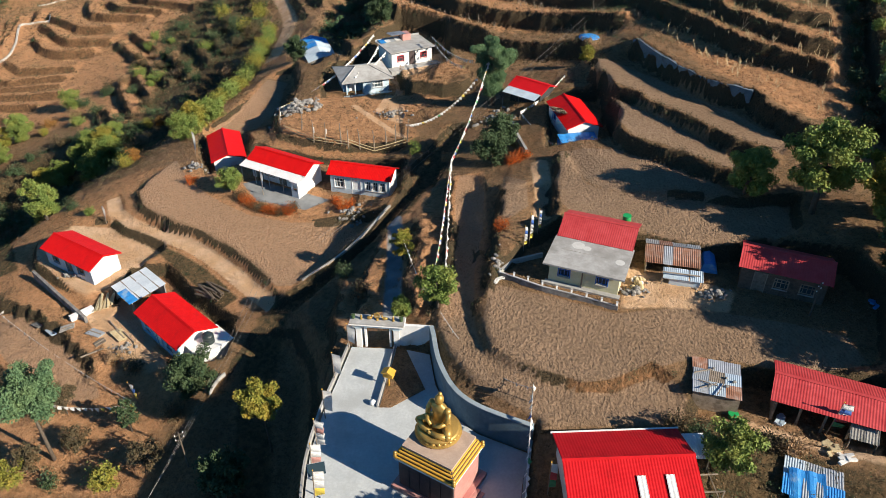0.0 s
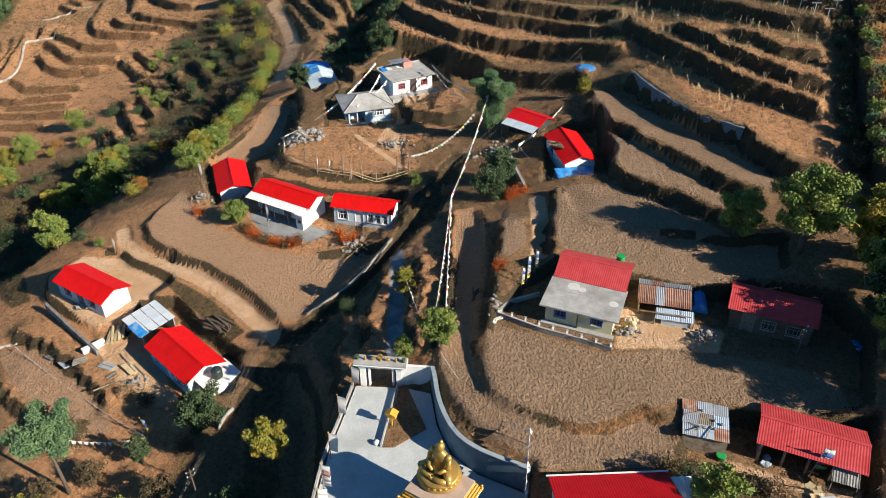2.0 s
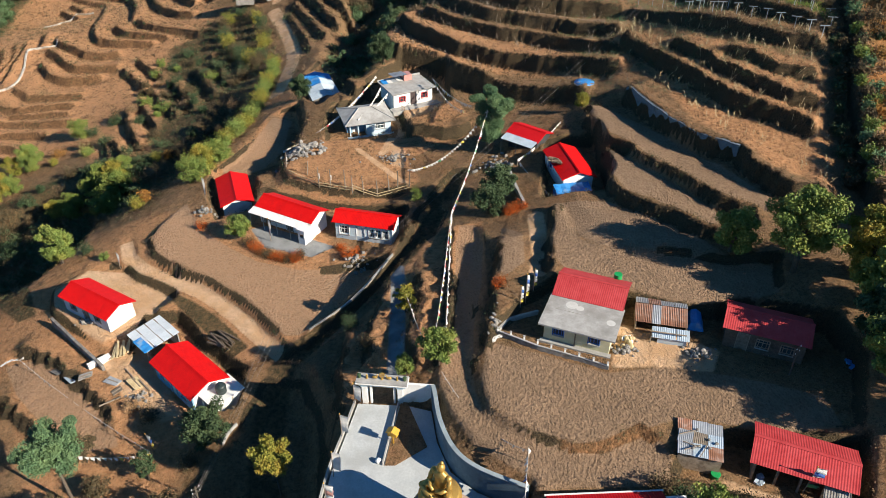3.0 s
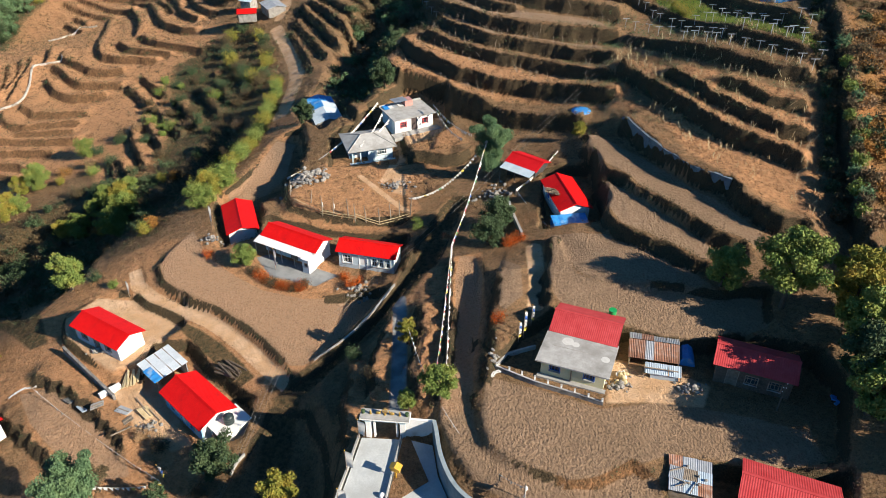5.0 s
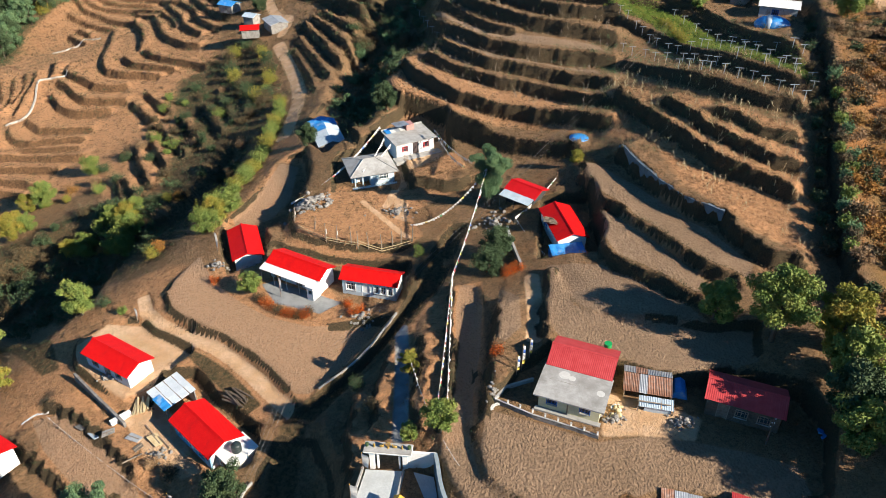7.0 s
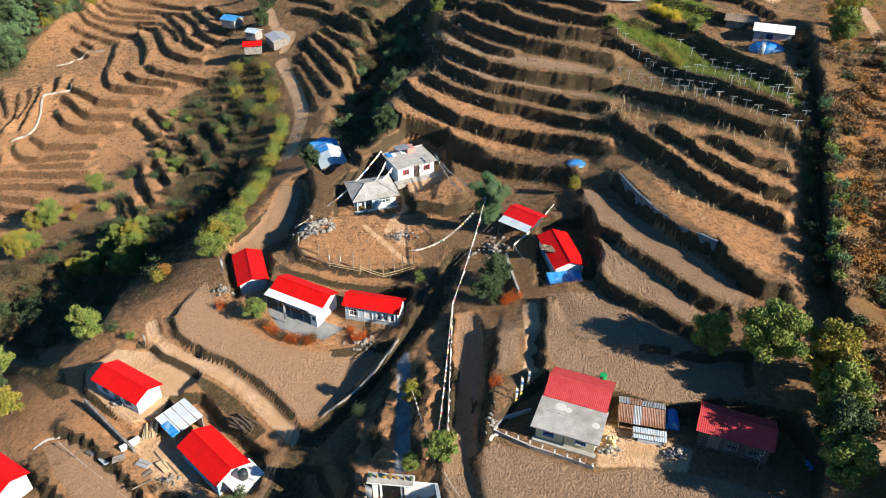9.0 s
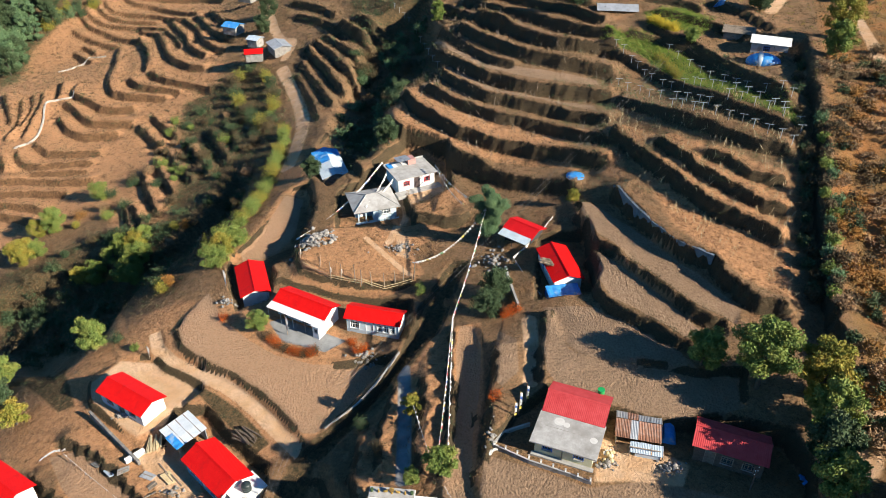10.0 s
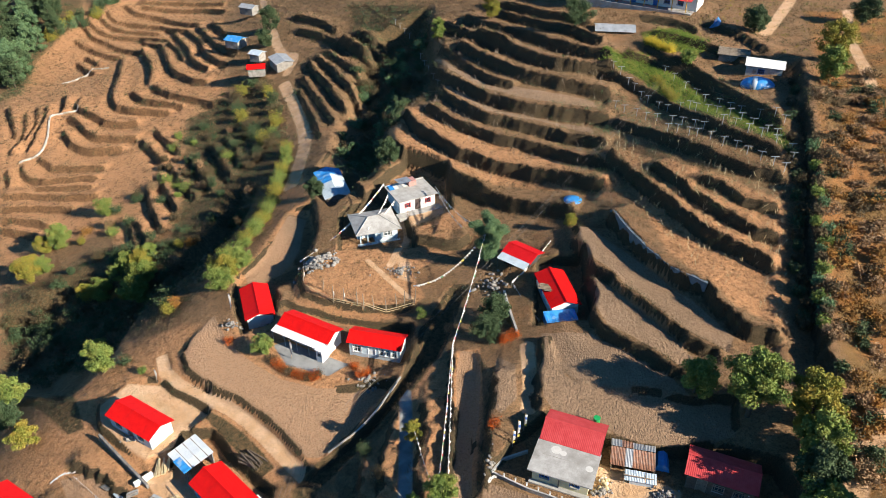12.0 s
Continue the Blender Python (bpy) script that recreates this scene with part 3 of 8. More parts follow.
zone("tilled", 0.6, (-0.6, 45.8), (0.3, 42.8), (2.3, 39.1), (4.7, 37.0), (6.5, 35.7), (6.9, 34.6), (16.3, 34.8), (17.6, 36.4), (17.0, 38.6), (15.5, 39.8), (12.6, 38.2), (10.1, 37.9), (6.9, 39.0), (4.9, 40.5), (3.2, 42.2), (2.6, 44.8), (2.6, 48.3), (2.8, 53.1), (3.9, 60.5), (4.4, 68.2), (3.8, 71.9), (1.9, 72.5), (1.3, 68.2), (1.2, 60.5), (0.7, 54.0), (-0.1, 49.1))
zone("tilled", 0.6, (12.1, 71.5), (11.5, 65.4), (11.3, 60.7), (12.4, 57.7), (16.7, 55.2), (20.7, 53.4), (25.4, 52.9), (31.2, 54.0), (32.8, 58.9), (28.4, 59.1), (23.6, 60.7), (19.1, 61.4), (16.0, 62.4), (14.2, 64.0), (13.9, 65.9), (13.4, 71.5))
zone("tilled", 0.8, (13.6, 72.5), (18.8, 71.7), (26.2, 64.1), (28.1, 58.9), (23.3, 60.1), (19.1, 61.3), (16.0, 62.5), (14.3, 64.5), (13.9, 66.9), (11.8, 67.3), (12.4, 72.9))
zone("tilled", 0.8, (19.7, 83.9), (22.1, 80.3), (26.6, 72.2), (28.5, 68.3), (30.3, 63.5), (27.5, 64.1), (25.4, 66.5), (23.3, 69.3), (20.6, 71.9), (19.7, 76.2), (20.4, 79.0))
zone("tilled", 0.8, (19.8, 95.4), (21.7, 94.3), (26.0, 87.1), (29.7, 79.6), (32.7, 74.0), (35.2, 68.2), (33.6, 65.2), (30.0, 69.0), (27.1, 74.2), (24.5, 78.9), (23.0, 83.2), (21.2, 86.0), (20.2, 90.0))
zone("tilled", 1.0, (-3.6, 176.5), (1.7, 161.0), (7.6, 149.2), (13.0, 143.1), (28.7, 134.1), (28.9, 128.8), (17.8, 133.7), (12.7, 137.4), (7.4, 143.8), (1.7, 155.7))
zone("tilled", 1.0, (-0.8, 155.5), (3.9, 145.3), (7.1, 138.7), (12.4, 133.8), (26.7, 124.6), (26.4, 119.5), (17.2, 126.7), (12.2, 130.2), (7.0, 134.1), (3.8, 140.7), (0.4, 149.1))
zone("tilled", 0.8, (-29.0, 116.2), (-25.5, 114.7), (-25.1, 103.5), (-27.0, 97.9), (-31.5, 94.5), (-33.2, 97.9), (-30.8, 104.3))
zone("tilled", 0.5, (-49.0, 60.4), (-45.7, 61.0), (-42.0, 58.6), (-37.4, 54.8), (-33.3, 50.8), (-31.6, 48.1), (-36.1, 47.6), (-39.5, 50.3), (-42.2, 52.6), (-45.2, 55.4))
zone("tilled", 0.6, (6.5, 69.9), (8.6, 67.5), (8.3, 61.1), (6.2, 58.6), (5.2, 60.2))
zone("path", 1.0, (-45.5, 66.4), (-37.8, 61.3), (-34.6, 63.3), (-32.9, 66.4), (-31.5, 68.0), (-32.1, 72.0), (-38.0, 73.8), (-44.4, 74.4), (-47.0, 69.7))
zone("path", 1.0, (-37.0, 58.6), (-33.6, 62.3), (-26.0, 51.1), (-27.9, 50.4), (-32.7, 53.5))
zone("path", 1.5, (-9.6, 108.5), (-5.5, 105.8), (0.2, 109.4), (-0.2, 116.2), (-6.8, 113.2))
zone("path", 1.0, (15.9, 52.3), (21.9, 49.9), (24.3, 48.4), (23.0, 45.8), (18.2, 46.5), (14.5, 46.5))
zone("path", 1.0, (20.8, 36.3), (25.6, 34.2), (30.1, 33.3), (28.9, 30.9), (24.9, 32.5), (21.4, 34.5))
zone("path", 0.4, (-40.3, 79.4), (-38.7, 76.2), (-36.6, 74.1), (-33.4, 72.4), (-28.7, 69.7), (-25.0, 66.9), (-21.4, 63.5), (-18.9, 60.5), (-16.4, 58.3), (-17.4, 56.3), (-20.6, 59.7), (-23.5, 62.8), (-26.5, 65.7), (-29.0, 67.6), (-32.5, 69.6), (-37.4, 72.1), (-40.2, 75.1), (-41.8, 78.8))
zone("ochre", 10.0, (-101.7, 137.0), (-138.0, 213.3), (-159.6, 278.5), (-156.3, 324.0), (-139.9, 334.8), (-92.4, 318.6), (-64.0, 207.0), (-61.0, 186.9), (-69.4, 176.4), (-60.3, 150.5), (-68.7, 138.2), (-81.6, 139.5))
zone("sandy", 10.0, (-101.7, 137.0), (-138.0, 213.3), (-159.6, 278.5), (-156.3, 324.0), (-139.9, 334.8), (-92.4, 318.6), (-64.0, 207.0), (-61.0, 186.9), (-69.4, 176.4), (-60.3, 150.5), (-68.7, 138.2), (-81.6, 139.5))
zone("ochre", 4.0, (-57.6, 60.2), (-75.1, 89.1), (-55.6, 77.7), (-46.5, 85.2), (-38.4, 83.1), (-24.1, 84.4), (-15.2, 79.3), (-17.2, 69.6), (-20.9, 64.7), (-20.6, 54.8))
zone("ochre", 4.0, (-60.3, 83.4), (-59.5, 91.1), (-45.0, 84.7), (-38.8, 85.5), (-15.2, 77.3), (-5.9, 69.7), (-12.8, 59.9), (-20.4, 56.3), (-24.5, 46.2), (-24.4, 37.5), (-37.1, 38.8))
zone("ochre", 2.0, (-30.3, 117.4), (-25.1, 115.5), (-24.8, 124.2), (-30.4, 137.0), (-32.7, 129.1), (-35.3, 110.0), (-37.4, 98.6), (-32.9, 92.6), (-25.0, 99.8))
zone("ochre", 5.0, (-72.2, 133.3), (-80.4, 167.2), (-64.9, 166.2), (-59.1, 185.9), (-44.7, 177.4), (-40.0, 153.1), (-42.5, 139.6), (-53.4, 127.1), (-58.9, 117.9))
zone("sandy", 1.0, (9.0, 36.6), (12.8, 36.8), (16.0, 38.2), (18.8, 38.4), (19.0, 41.2), (15.0, 40.4), (12.0, 39.2), (9.0, 39.0))
zone("scrub", 0.9, (-36.0, 71.0), (-32.0, 68.7), (-28.6, 66.6), (-26.0, 64.6), (-23.4, 62.0), (-20.9, 59.0), (-22.6, 57.6), (-26.6, 62.2), (-30.6, 66.2), (-33.6, 69.0))
zone("scrub", 1.2, (-75.1, 89.1), (-65.1, 83.5), (-54.3, 77.0), (-48.4, 67.7), (-50.8, 67.5), (-61.3, 77.2), (-71.3, 83.0))
zone("ochre", 1.5, (-23.5, 90.8), (-21.2, 97.0), (-16.3, 103.0), (-11.7, 101.0), (-6.1, 95.0), (-3.0, 86.2), (-6.5, 82.9), (-12.5, 82.0), (-18.0, 83.4), (-22.5, 86.3))
zone("ochre", 2.0, (-8.5, 109.5), (1.5, 108.0), (4.0, 102.5), (-1.0, 100.0), (-6.5, 102.5))
zone("path", 1.0, (-7.9, 98.1), (-5.4, 94.9), (-5.4, 90.2), (-7.1, 91.0))
zone("ochre", 2.0, (-13.9, 102.4), (-8.5, 107.7), (0.2, 106.2), (1.1, 97.5), (-4.2, 92.7), (-11.5, 94.8))
zone("ochre", 3.0, (-14.1, 145.7), (-12.2, 154.9), (-3.1, 140.2), (6.7, 126.2), (25.3, 112.8), (25.7, 118.3), (27.9, 106.6), (27.1, 97.6), (18.2, 107.7), (6.1, 111.3), (-2.8, 120.5), (-9.5, 128.1))
zone("ochre", 3.0, (28.8, 111.8), (38.7, 99.1), (47.4, 87.9), (41.0, 67.4), (36.2, 71.9), (30.6, 83.4))
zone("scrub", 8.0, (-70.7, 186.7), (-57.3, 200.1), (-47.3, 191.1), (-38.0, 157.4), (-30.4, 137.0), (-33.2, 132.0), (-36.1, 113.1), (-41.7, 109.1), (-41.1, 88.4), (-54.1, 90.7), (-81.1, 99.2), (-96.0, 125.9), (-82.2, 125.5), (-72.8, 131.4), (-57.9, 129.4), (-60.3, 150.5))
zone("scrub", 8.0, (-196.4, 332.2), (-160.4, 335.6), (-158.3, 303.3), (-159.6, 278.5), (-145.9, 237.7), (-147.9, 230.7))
# shaded gully: the dark scrub colour here also stands for its shade
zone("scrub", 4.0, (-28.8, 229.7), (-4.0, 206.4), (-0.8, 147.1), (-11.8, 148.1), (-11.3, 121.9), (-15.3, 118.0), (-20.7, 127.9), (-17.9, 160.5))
zone("ochre", 1.0, (-2.9, 72.0), (4.6, 72.5), (4.4, 60.0), (2.7, 47.0), (-0.6, 45.8), (-9.5, 48.0), (-9.8, 58.0), (-5.0, 66.0))
zone("scrub", 2.0, (15.7, 36.3), (20.8, 34.5), (23.9, 32.5), (28.0, 30.0), (27.2, 28.1), (14.1, 28.8))
zone("wild", 5.0, (79.0, 162.8), (69.3, 133.2), (58.2, 108.3), (54.0, 94.0), (50.8, 84.3), (48.4, 75.1), (46.3, 66.0), (44.0, 57.5), (39.2, 44.3), (45.3, 43.4), (104.1, 160.5))
zone("green", 1.5, (32.4, 147.9), (39.3, 145.5), (45.5, 138.1), (49.3, 117.3), (52.1, 102.2), (50.9, 98.5), (45.7, 106.6), (42.4, 125.3), (38.0, 138.2), (31.8, 144.3))
zone("green", 2.0, (42.1, 154.1), (49.0, 153.7), (52.9, 146.4), (49.8, 142.8), (42.0, 148.0))
zone("paved", 0.5, (-24.5, 78.6), (-22.0, 74.7), (-15.9, 72.4), (-13.3, 74.7), (-15.7, 75.9), (-22.8, 79.4))
track("path", 1.6, (-43.7, 191.8), (-38.6, 177.5), (-34.1, 163.1), (-31.5, 151.2), (-30.9, 140.1), (-31.0, 130.0))
track("path", 1.4, (-71.4, 296.1), (-50.7, 219.9), (-43.4, 207.6), (-43.9, 198.2))
# lane and road, given the dark scrub colour to deepen their shade
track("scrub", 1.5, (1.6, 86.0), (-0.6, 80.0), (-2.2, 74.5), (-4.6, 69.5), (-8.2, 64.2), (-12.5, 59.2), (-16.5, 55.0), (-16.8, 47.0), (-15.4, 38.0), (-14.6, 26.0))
track("path", 1.0, (88.0, 162.3), (80.0, 143.3), (75.5, 127.9), (71.7, 116.9))
track("path", 1.2, (79.1, 171.1), (70.8, 157.3), (65.5, 149.1))
track("path", 1.2, (39.6, 45.3), (42.6, 50.2), (46.4, 54.0))
track("path", 0.6, (-7.6, 109.8), (-6.4, 104.4), (-7.6, 98.7), (-8.7, 94.6))
track("path", 0.45, (-12.3, 95.8), (-8.0, 89.8), (-4.8, 85.6))
track("paved", 0.8, (-5.2, 66.9), (-4.8, 60.8), (-4.6, 54.4), (-4.5, 49.2))
track("path", 0.9, (10.4, 70.8), (10.1, 64.1), (9.5, 59.5))


def blurred_step(d, width):
    return np.clip(d / width + 0.5, 0, 1)


def side_of(line, x, y, closed=False):
    """Distance to a line, signed (left: plus), the way along it and its length."""
    best = np.full(x.shape, 1e9)
    sign, along, total = np.zeros(x.shape), np.zeros(x.shape), 0.0
    pts = list(line) + ([line[0]] if closed else [])
    for (ax, ay), (bx, by) in zip(pts, pts[1:]):
        lx, ly = bx - ax, by - ay
        length = math.hypot(lx, ly)
        s = np.clip(((x - ax) * lx + (y - ay) * ly) / length**2, 0, 1)
        d = np.hypot(x - ax - s * lx, y - ay - s * ly)
        near = d < best
        best = np.where(near, d, best)
        sign = np.where(near, np.sign(lx * (y - ay) - ly * (x - ax)), sign)
        along = np.where(near, total + s * length, along)
        total += length
    return best, sign, along, total


def smooth_line(line, n=4):
    """A rounded line through the same points."""
    p = [line[0], *line, line[-1]]
    out = []
    for a, b, c, d in zip(p, p[1:], p[2:], p[3:]):
        for i in range(n):
            s = i / n
            out.append(tuple(0.5 * (2 * b[k] + (c[k] - a[k]) * s + (2 * a[k] - 5 * b[k] + 4 * c[k] - d[k]) * s * s + (3 * b[k] - a[k] - 3 * c[k] + d[k]) * s**3) for k in (0, 1)))
    return out + [line[-1]]


def inside(line, x, y):
    hit = np.zeros(x.shape, bool)
    for (ax, ay), (bx, by) in zip(line, list(line[1:]) + [line[0]]):
        cross = (ay > y) != (by > y)
        hit ^= cross & (x < (bx - ax) * (y - ay) / (by - ay + 1e-12) + ax)
    return hit


def within(line, x, y):
    """Signed distance to a closed line, plus inside."""
    d = np.full(x.shape, -1e3)
    lo, hi = np.min(line, 0) - 8, np.max(line, 0) + 8
    box = (x > lo[0]) & (x < hi[0]) & (y > lo[1]) & (y < hi[1])
    if box.any():
        e, *_ = side_of(line, x[box], y[box], True)
        d[box] = np.where(inside(line, x[box], y[box]), e, -e)
    return d


def rolling(x, y):
    z = TREND[0] + TREND[1] * 60 * np.tanh(x / 60) + TREND[2] * 120 * np.tanh((y - 80) / 120)
    for table, first, gap, width in ((BROAD, 10, 50, 38), (LOCAL, 32, 16, 12)):
        for cx, row in table.items():
            for j, weight in enumerate(row):
                z = z + weight * np.exp(-((x - cx) ** 2 + (y - first - gap * j) ** 2) / (2 * width**2))
    return z


ROUND = [(step, reach, smooth_line(line)) for step, reach, line in EDGES]


def ground(x, y, masks=None):
    """Height of the land at x, y (arrays). masks gets the riser strength."""
    x, y = np.asarray(x, float), np.asarray(y, float)
    shape = x.shape
    x, y = x.ravel(), y.ravel()
    z = rolling(x, y)
    for depth, soft, line in HOLLOWS:
        s = blurred_step(within(line, x, y), soft)
        z = z - depth * s * s * (3 - 2 * s)
    wobble = 0.35 * np.sin(x * 0.9 + 1.3 * np.sin(y * 0.7)) + 0.25 * np.sin(y * 1.7 + x * 0.45)
    ragged = (0.15 * np.sin(x * 2.3 + 2.2 * np.sin(y * 1.1)) + 0.12 * np.sin(y * 3.1 - x * 1.7 + 1.8 * np.sin(x * 0.8))) * np.clip(1.6 - y / 100, 0.4, 1)
    riser = np.zeros(x.shape)
    for step, reach, line in ROUND:
        lo, hi = np.min(line, 0) - reach - 1, np.max(line, 0) + reach + 1
        i = np.nonzero((x > lo[0]) & (x < hi[0]) & (y > lo[1]) & (y < hi[1]))[0]
        if not len(i):
            continue
        d, sign, along, total = side_of(line, x[i], y[i])
        ends = np.clip(np.minimum(along, total - along) / 1.6 + 0.1, 0, 1)
        sd = d * sign + 0.44 * wobble[i] + ragged[i]
        fall = np.clip(1 - np.abs(sd) / reach, 0, 1)
        ramp = 0.7 + 0.5 * np.clip((y[i] - 95) / 60, 0, 1)
        up = blurred_step(sd + ramp / 2, ramp) * 2 - 1
        z[i] += 0.5 * step * up * fall * ends
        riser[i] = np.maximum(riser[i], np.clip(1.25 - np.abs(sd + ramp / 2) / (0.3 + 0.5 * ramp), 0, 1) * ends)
    for pz, gx, gy, soft, line in PADS:
        d = within(line, x, y)
        cx, cy = np.mean(line, 0)
        s = blurred_step(d + 0.12 * wobble * (soft > 0.3), soft)
        level = pz + gx * (x - cx) + gy * (y - cy)
        riser = np.where(d > -0.3, 0, riser)
        drop = np.abs(z - level) > 0.62
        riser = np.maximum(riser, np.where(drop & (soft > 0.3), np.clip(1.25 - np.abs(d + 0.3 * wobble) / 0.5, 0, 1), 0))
        z = z * (1 - s) + level * s
    if masks is not None:
        masks["riser"] = riser.reshape(shape)
    return z.reshape(shape)


def height(x, y):
    return float(ground(np.array([x]), np.array([y]))[0])


def steps_between(marks):
    """Grid lines: from mark to mark with the spacing of each stretch."""
    out = []
    for (a, gap), (b, _) in zip(marks, marks[1:]):
        n = max(1, round((b - a) / gap))
        out += [a + (b - a) * i / n for i in range(n)]
    return np.array(out + [marks[-1][0]])


def build_ground():
    gx = steps_between([(-4000, 900), (-1000, 200), (-320, 20), (-190, 1.2), (-120, 0.6), (-58, 0.34), (58, 0.8), (100, 2.0), (160, 20), (320, 200), (1000, 900), (4000, 900)])
    gy = steps_between([(-4000, 900), (-1000, 200), (-200, 25), (0, 2.0), (26, 0.34), (100, 0.45), (160, 0.65), (250, 1.0), (330, 20), (500, 200), (1200, 900), (4000, 900)])
    x, y = np.meshgrid(gx, gy)
    masks = {}
    z = ground(x, y, masks)
    rng = np.random.default_rng(4)
    near = (np.abs(x) < 190) & (y > 0) & (y < 330)
    for kind, line, soft in ZONES:
        d = within(line, x.ravel(), y.ravel()).reshape(x.shape)
        s = blurred_step(d, soft)
        masks[kind] = np.maximum(masks.get(kind, 0), s)
    for kind, width, line in TRACKS:
        d, *_ = side_of(smooth_line(line), x, y)
        masks[kind] = np.maximum(masks.get(kind, 0), np.clip(1.5 - d / width, 0, 1))
    z = z + near * rng.normal(0, 0.035, x.shape) * (1 - np.clip(masks.get("paved", 0), 0, 1)) * (1 - 0.6 * np.clip(masks.get("tilled", 0), 0, 1))
    ny, nx = x.shape
    me = bpy.data.meshes.new("ground")
    idx = np.arange(nx * ny).reshape(ny, nx)
    faces = np.stack([idx[:-1, :-1], idx[:-1, 1:], idx[1:, 1:], idx[1:, :-1]], -1).reshape(-1, 4)
    me.vertices.add(nx * ny)
    me.vertices.foreach_set("co", np.stack([x, y, z], -1).ravel())
    me.loops.add(faces.size)
    me.loops.foreach_set("vertex_index", faces.ravel())
    me.polygons.add(len(faces))
    me.polygons.foreach_set("loop_start", np.arange(0, faces.size, 4))
    me.polygons.foreach_set("use_smooth", np.ones(len(faces), bool))
    me.update()
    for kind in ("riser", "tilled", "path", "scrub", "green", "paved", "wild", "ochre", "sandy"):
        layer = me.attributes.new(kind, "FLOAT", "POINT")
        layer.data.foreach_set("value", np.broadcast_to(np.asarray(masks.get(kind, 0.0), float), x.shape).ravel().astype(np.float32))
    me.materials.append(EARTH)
    return tagged(new("ground", me), "terraced hillside of dry brown fields and scrub", "ground", kind="structure")


GROUND = build_ground()


# ---- building kit ----
class Geo:
    """Vertices and faces, gathered piece by piece."""

    def __init__(self):
        self.v, self.f = [], []

    def add(self, verts, faces, m=None):
        k = len(self.v)
        self.v += [tuple(m @ Vector(p)) if m else tuple(p) for p in verts]
        self.f += [tuple(i + k for i in f) for f in faces]
        return self

    def box(self, x0, y0, z0, x1, y1, z1, m=None):
        v = [(x, y, z) for z in (z0, z1) for x, y in ((x0, y0), (x1, y0), (x1, y1), (x0, y1))]
        return self.add(v, [(3, 2, 1, 0), (4, 5, 6, 7), (0, 1, 5, 4), (1, 2, 6, 5), (2, 3, 7, 6), (3, 0, 4, 7)], m)

    def prism(self, outline, y0, y1, m=None):
        """An outline in x, z pushed along y."""
        n = len(outline)
        v = [(x, y0, z) for x, z in outline] + [(x, y1, z) for x, z in outline]
        f = [tuple(range(n)), tuple(range(2 * n - 1, n - 1, -1))] + [(i, i + n, (i + 1) % n + n, (i + 1) % n) for i in range(n)]
        return self.add(v, f, m)

    def slab(self, outline, z0, z1):
        """An outline in x, y raised from z0 to z1."""
        n = len(outline)
        v = [(x, y, z0) for x, y in outline] + [(x, y, z1) for x, y in outline]
        f = [tuple(range(n - 1, -1, -1)), tuple(range(n, 2 * n))] + [(i, (i + 1) % n, (i + 1) % n + n, i + n) for i in range(n)]
        return self.add(v, f)

    def tube(self, points, radii, sides=8):
        """A tapering tube through points."""
        rings, k = [], len(self.v)
        for i, p in enumerate(points):
            a, b = Vector(points[max(i - 1, 0)]), Vector(points[min(i + 1, len(points) - 1)])
            q = (b - a).to_track_quat("Z", "Y") if (b - a).length > 1e-6 else Vector((0, 0, 1)).to_track_quat("Z", "Y")
            for s in range(sides):
                w = 2 * math.pi * s / sides
                self.v.append(tuple(Vector(p) + q @ Vector((math.cos(w) * radii[i], math.sin(w) * radii[i], 0))))
        for i in range(len(points) - 1):
            for s in range(sides):
                a, b = k + i * sides + s, k + i * sides + (s + 1) % sides
                self.f.append((a, b, b + sides, a + sides))
        self.f.append(tuple(k + s for s in range(sides - 1, -1, -1)))
        self.f.append(tuple(k + (len(points) - 1) * sides + s for s in range(sides)))
        return self

    def ball(self, c, r, rings=8, sides=12):
        """An ellipsoid; r is a number or three."""
        r = (r, r, r) if isinstance(r, (int, float)) else r
        v = [(c[0], c[1], c[2] - r[2])]
        for i in range(1, rings):
            a = math.pi * i / rings
            v += [(c[0] + r[0] * math.sin(a) * math.cos(2 * math.pi * s / sides), c[1] + r[1] * math.sin(a) * math.sin(2 * math.pi * s / sides), c[2] - r[2] * math.cos(a)) for s in range(sides)]
        v.append((c[0], c[1], c[2] + r[2]))
        f = [(0, 1 + (s + 1) % sides, 1 + s) for s in range(sides)]
        for i in range(rings - 2):
            f += [(1 + i * sides + s, 1 + i * sides + (s + 1) % sides, 1 + (i + 1) * sides + (s + 1) % sides, 1 + (i + 1) * sides + s) for s in range(sides)]
        k = 1 + (rings - 2) * sides
        f += [(k + s, k + (s + 1) % sides, len(v) - 1) for s in range(sides)]
        return self.add(v, f)

    def lathe(self, profile, sides=20, c=(0, 0)):
        """A profile of (radius, z) turned about an upright axis."""
        v = [(c[0] + r * math.cos(2 * math.pi * s / sides), c[1] + r * math.sin(2 * math.pi * s / sides), z) for r, z in profile for s in range(sides)]
        f = [(i * sides + s, i * sides + (s + 1) % sides, (i + 1) * sides + (s + 1) % sides, (i + 1) * sides + s) for i in range(len(profile) - 1) for s in range(sides)]
        f += [tuple(range(sides - 1, -1, -1)), tuple((len(profile) - 1) * sides + s for s in range(sides))]
        return self.add(v, f)

    def weld(self):
        """Join corners that meet and drop the faces left inside."""
        seen, index = {}, []
        for v in self.v:
            index.append(seen.setdefault(tuple(round(c, 4) for c in v), len(seen)))
        faces = [tuple(index[i] for i in f) for f in self.f]
        count = {}
        for f in faces:
            count[frozenset(f)] = count.get(frozenset(f), 0) + 1
        self.v, self.f = list(seen), [f for f in faces if count[frozenset(f)] == 1]
        return self

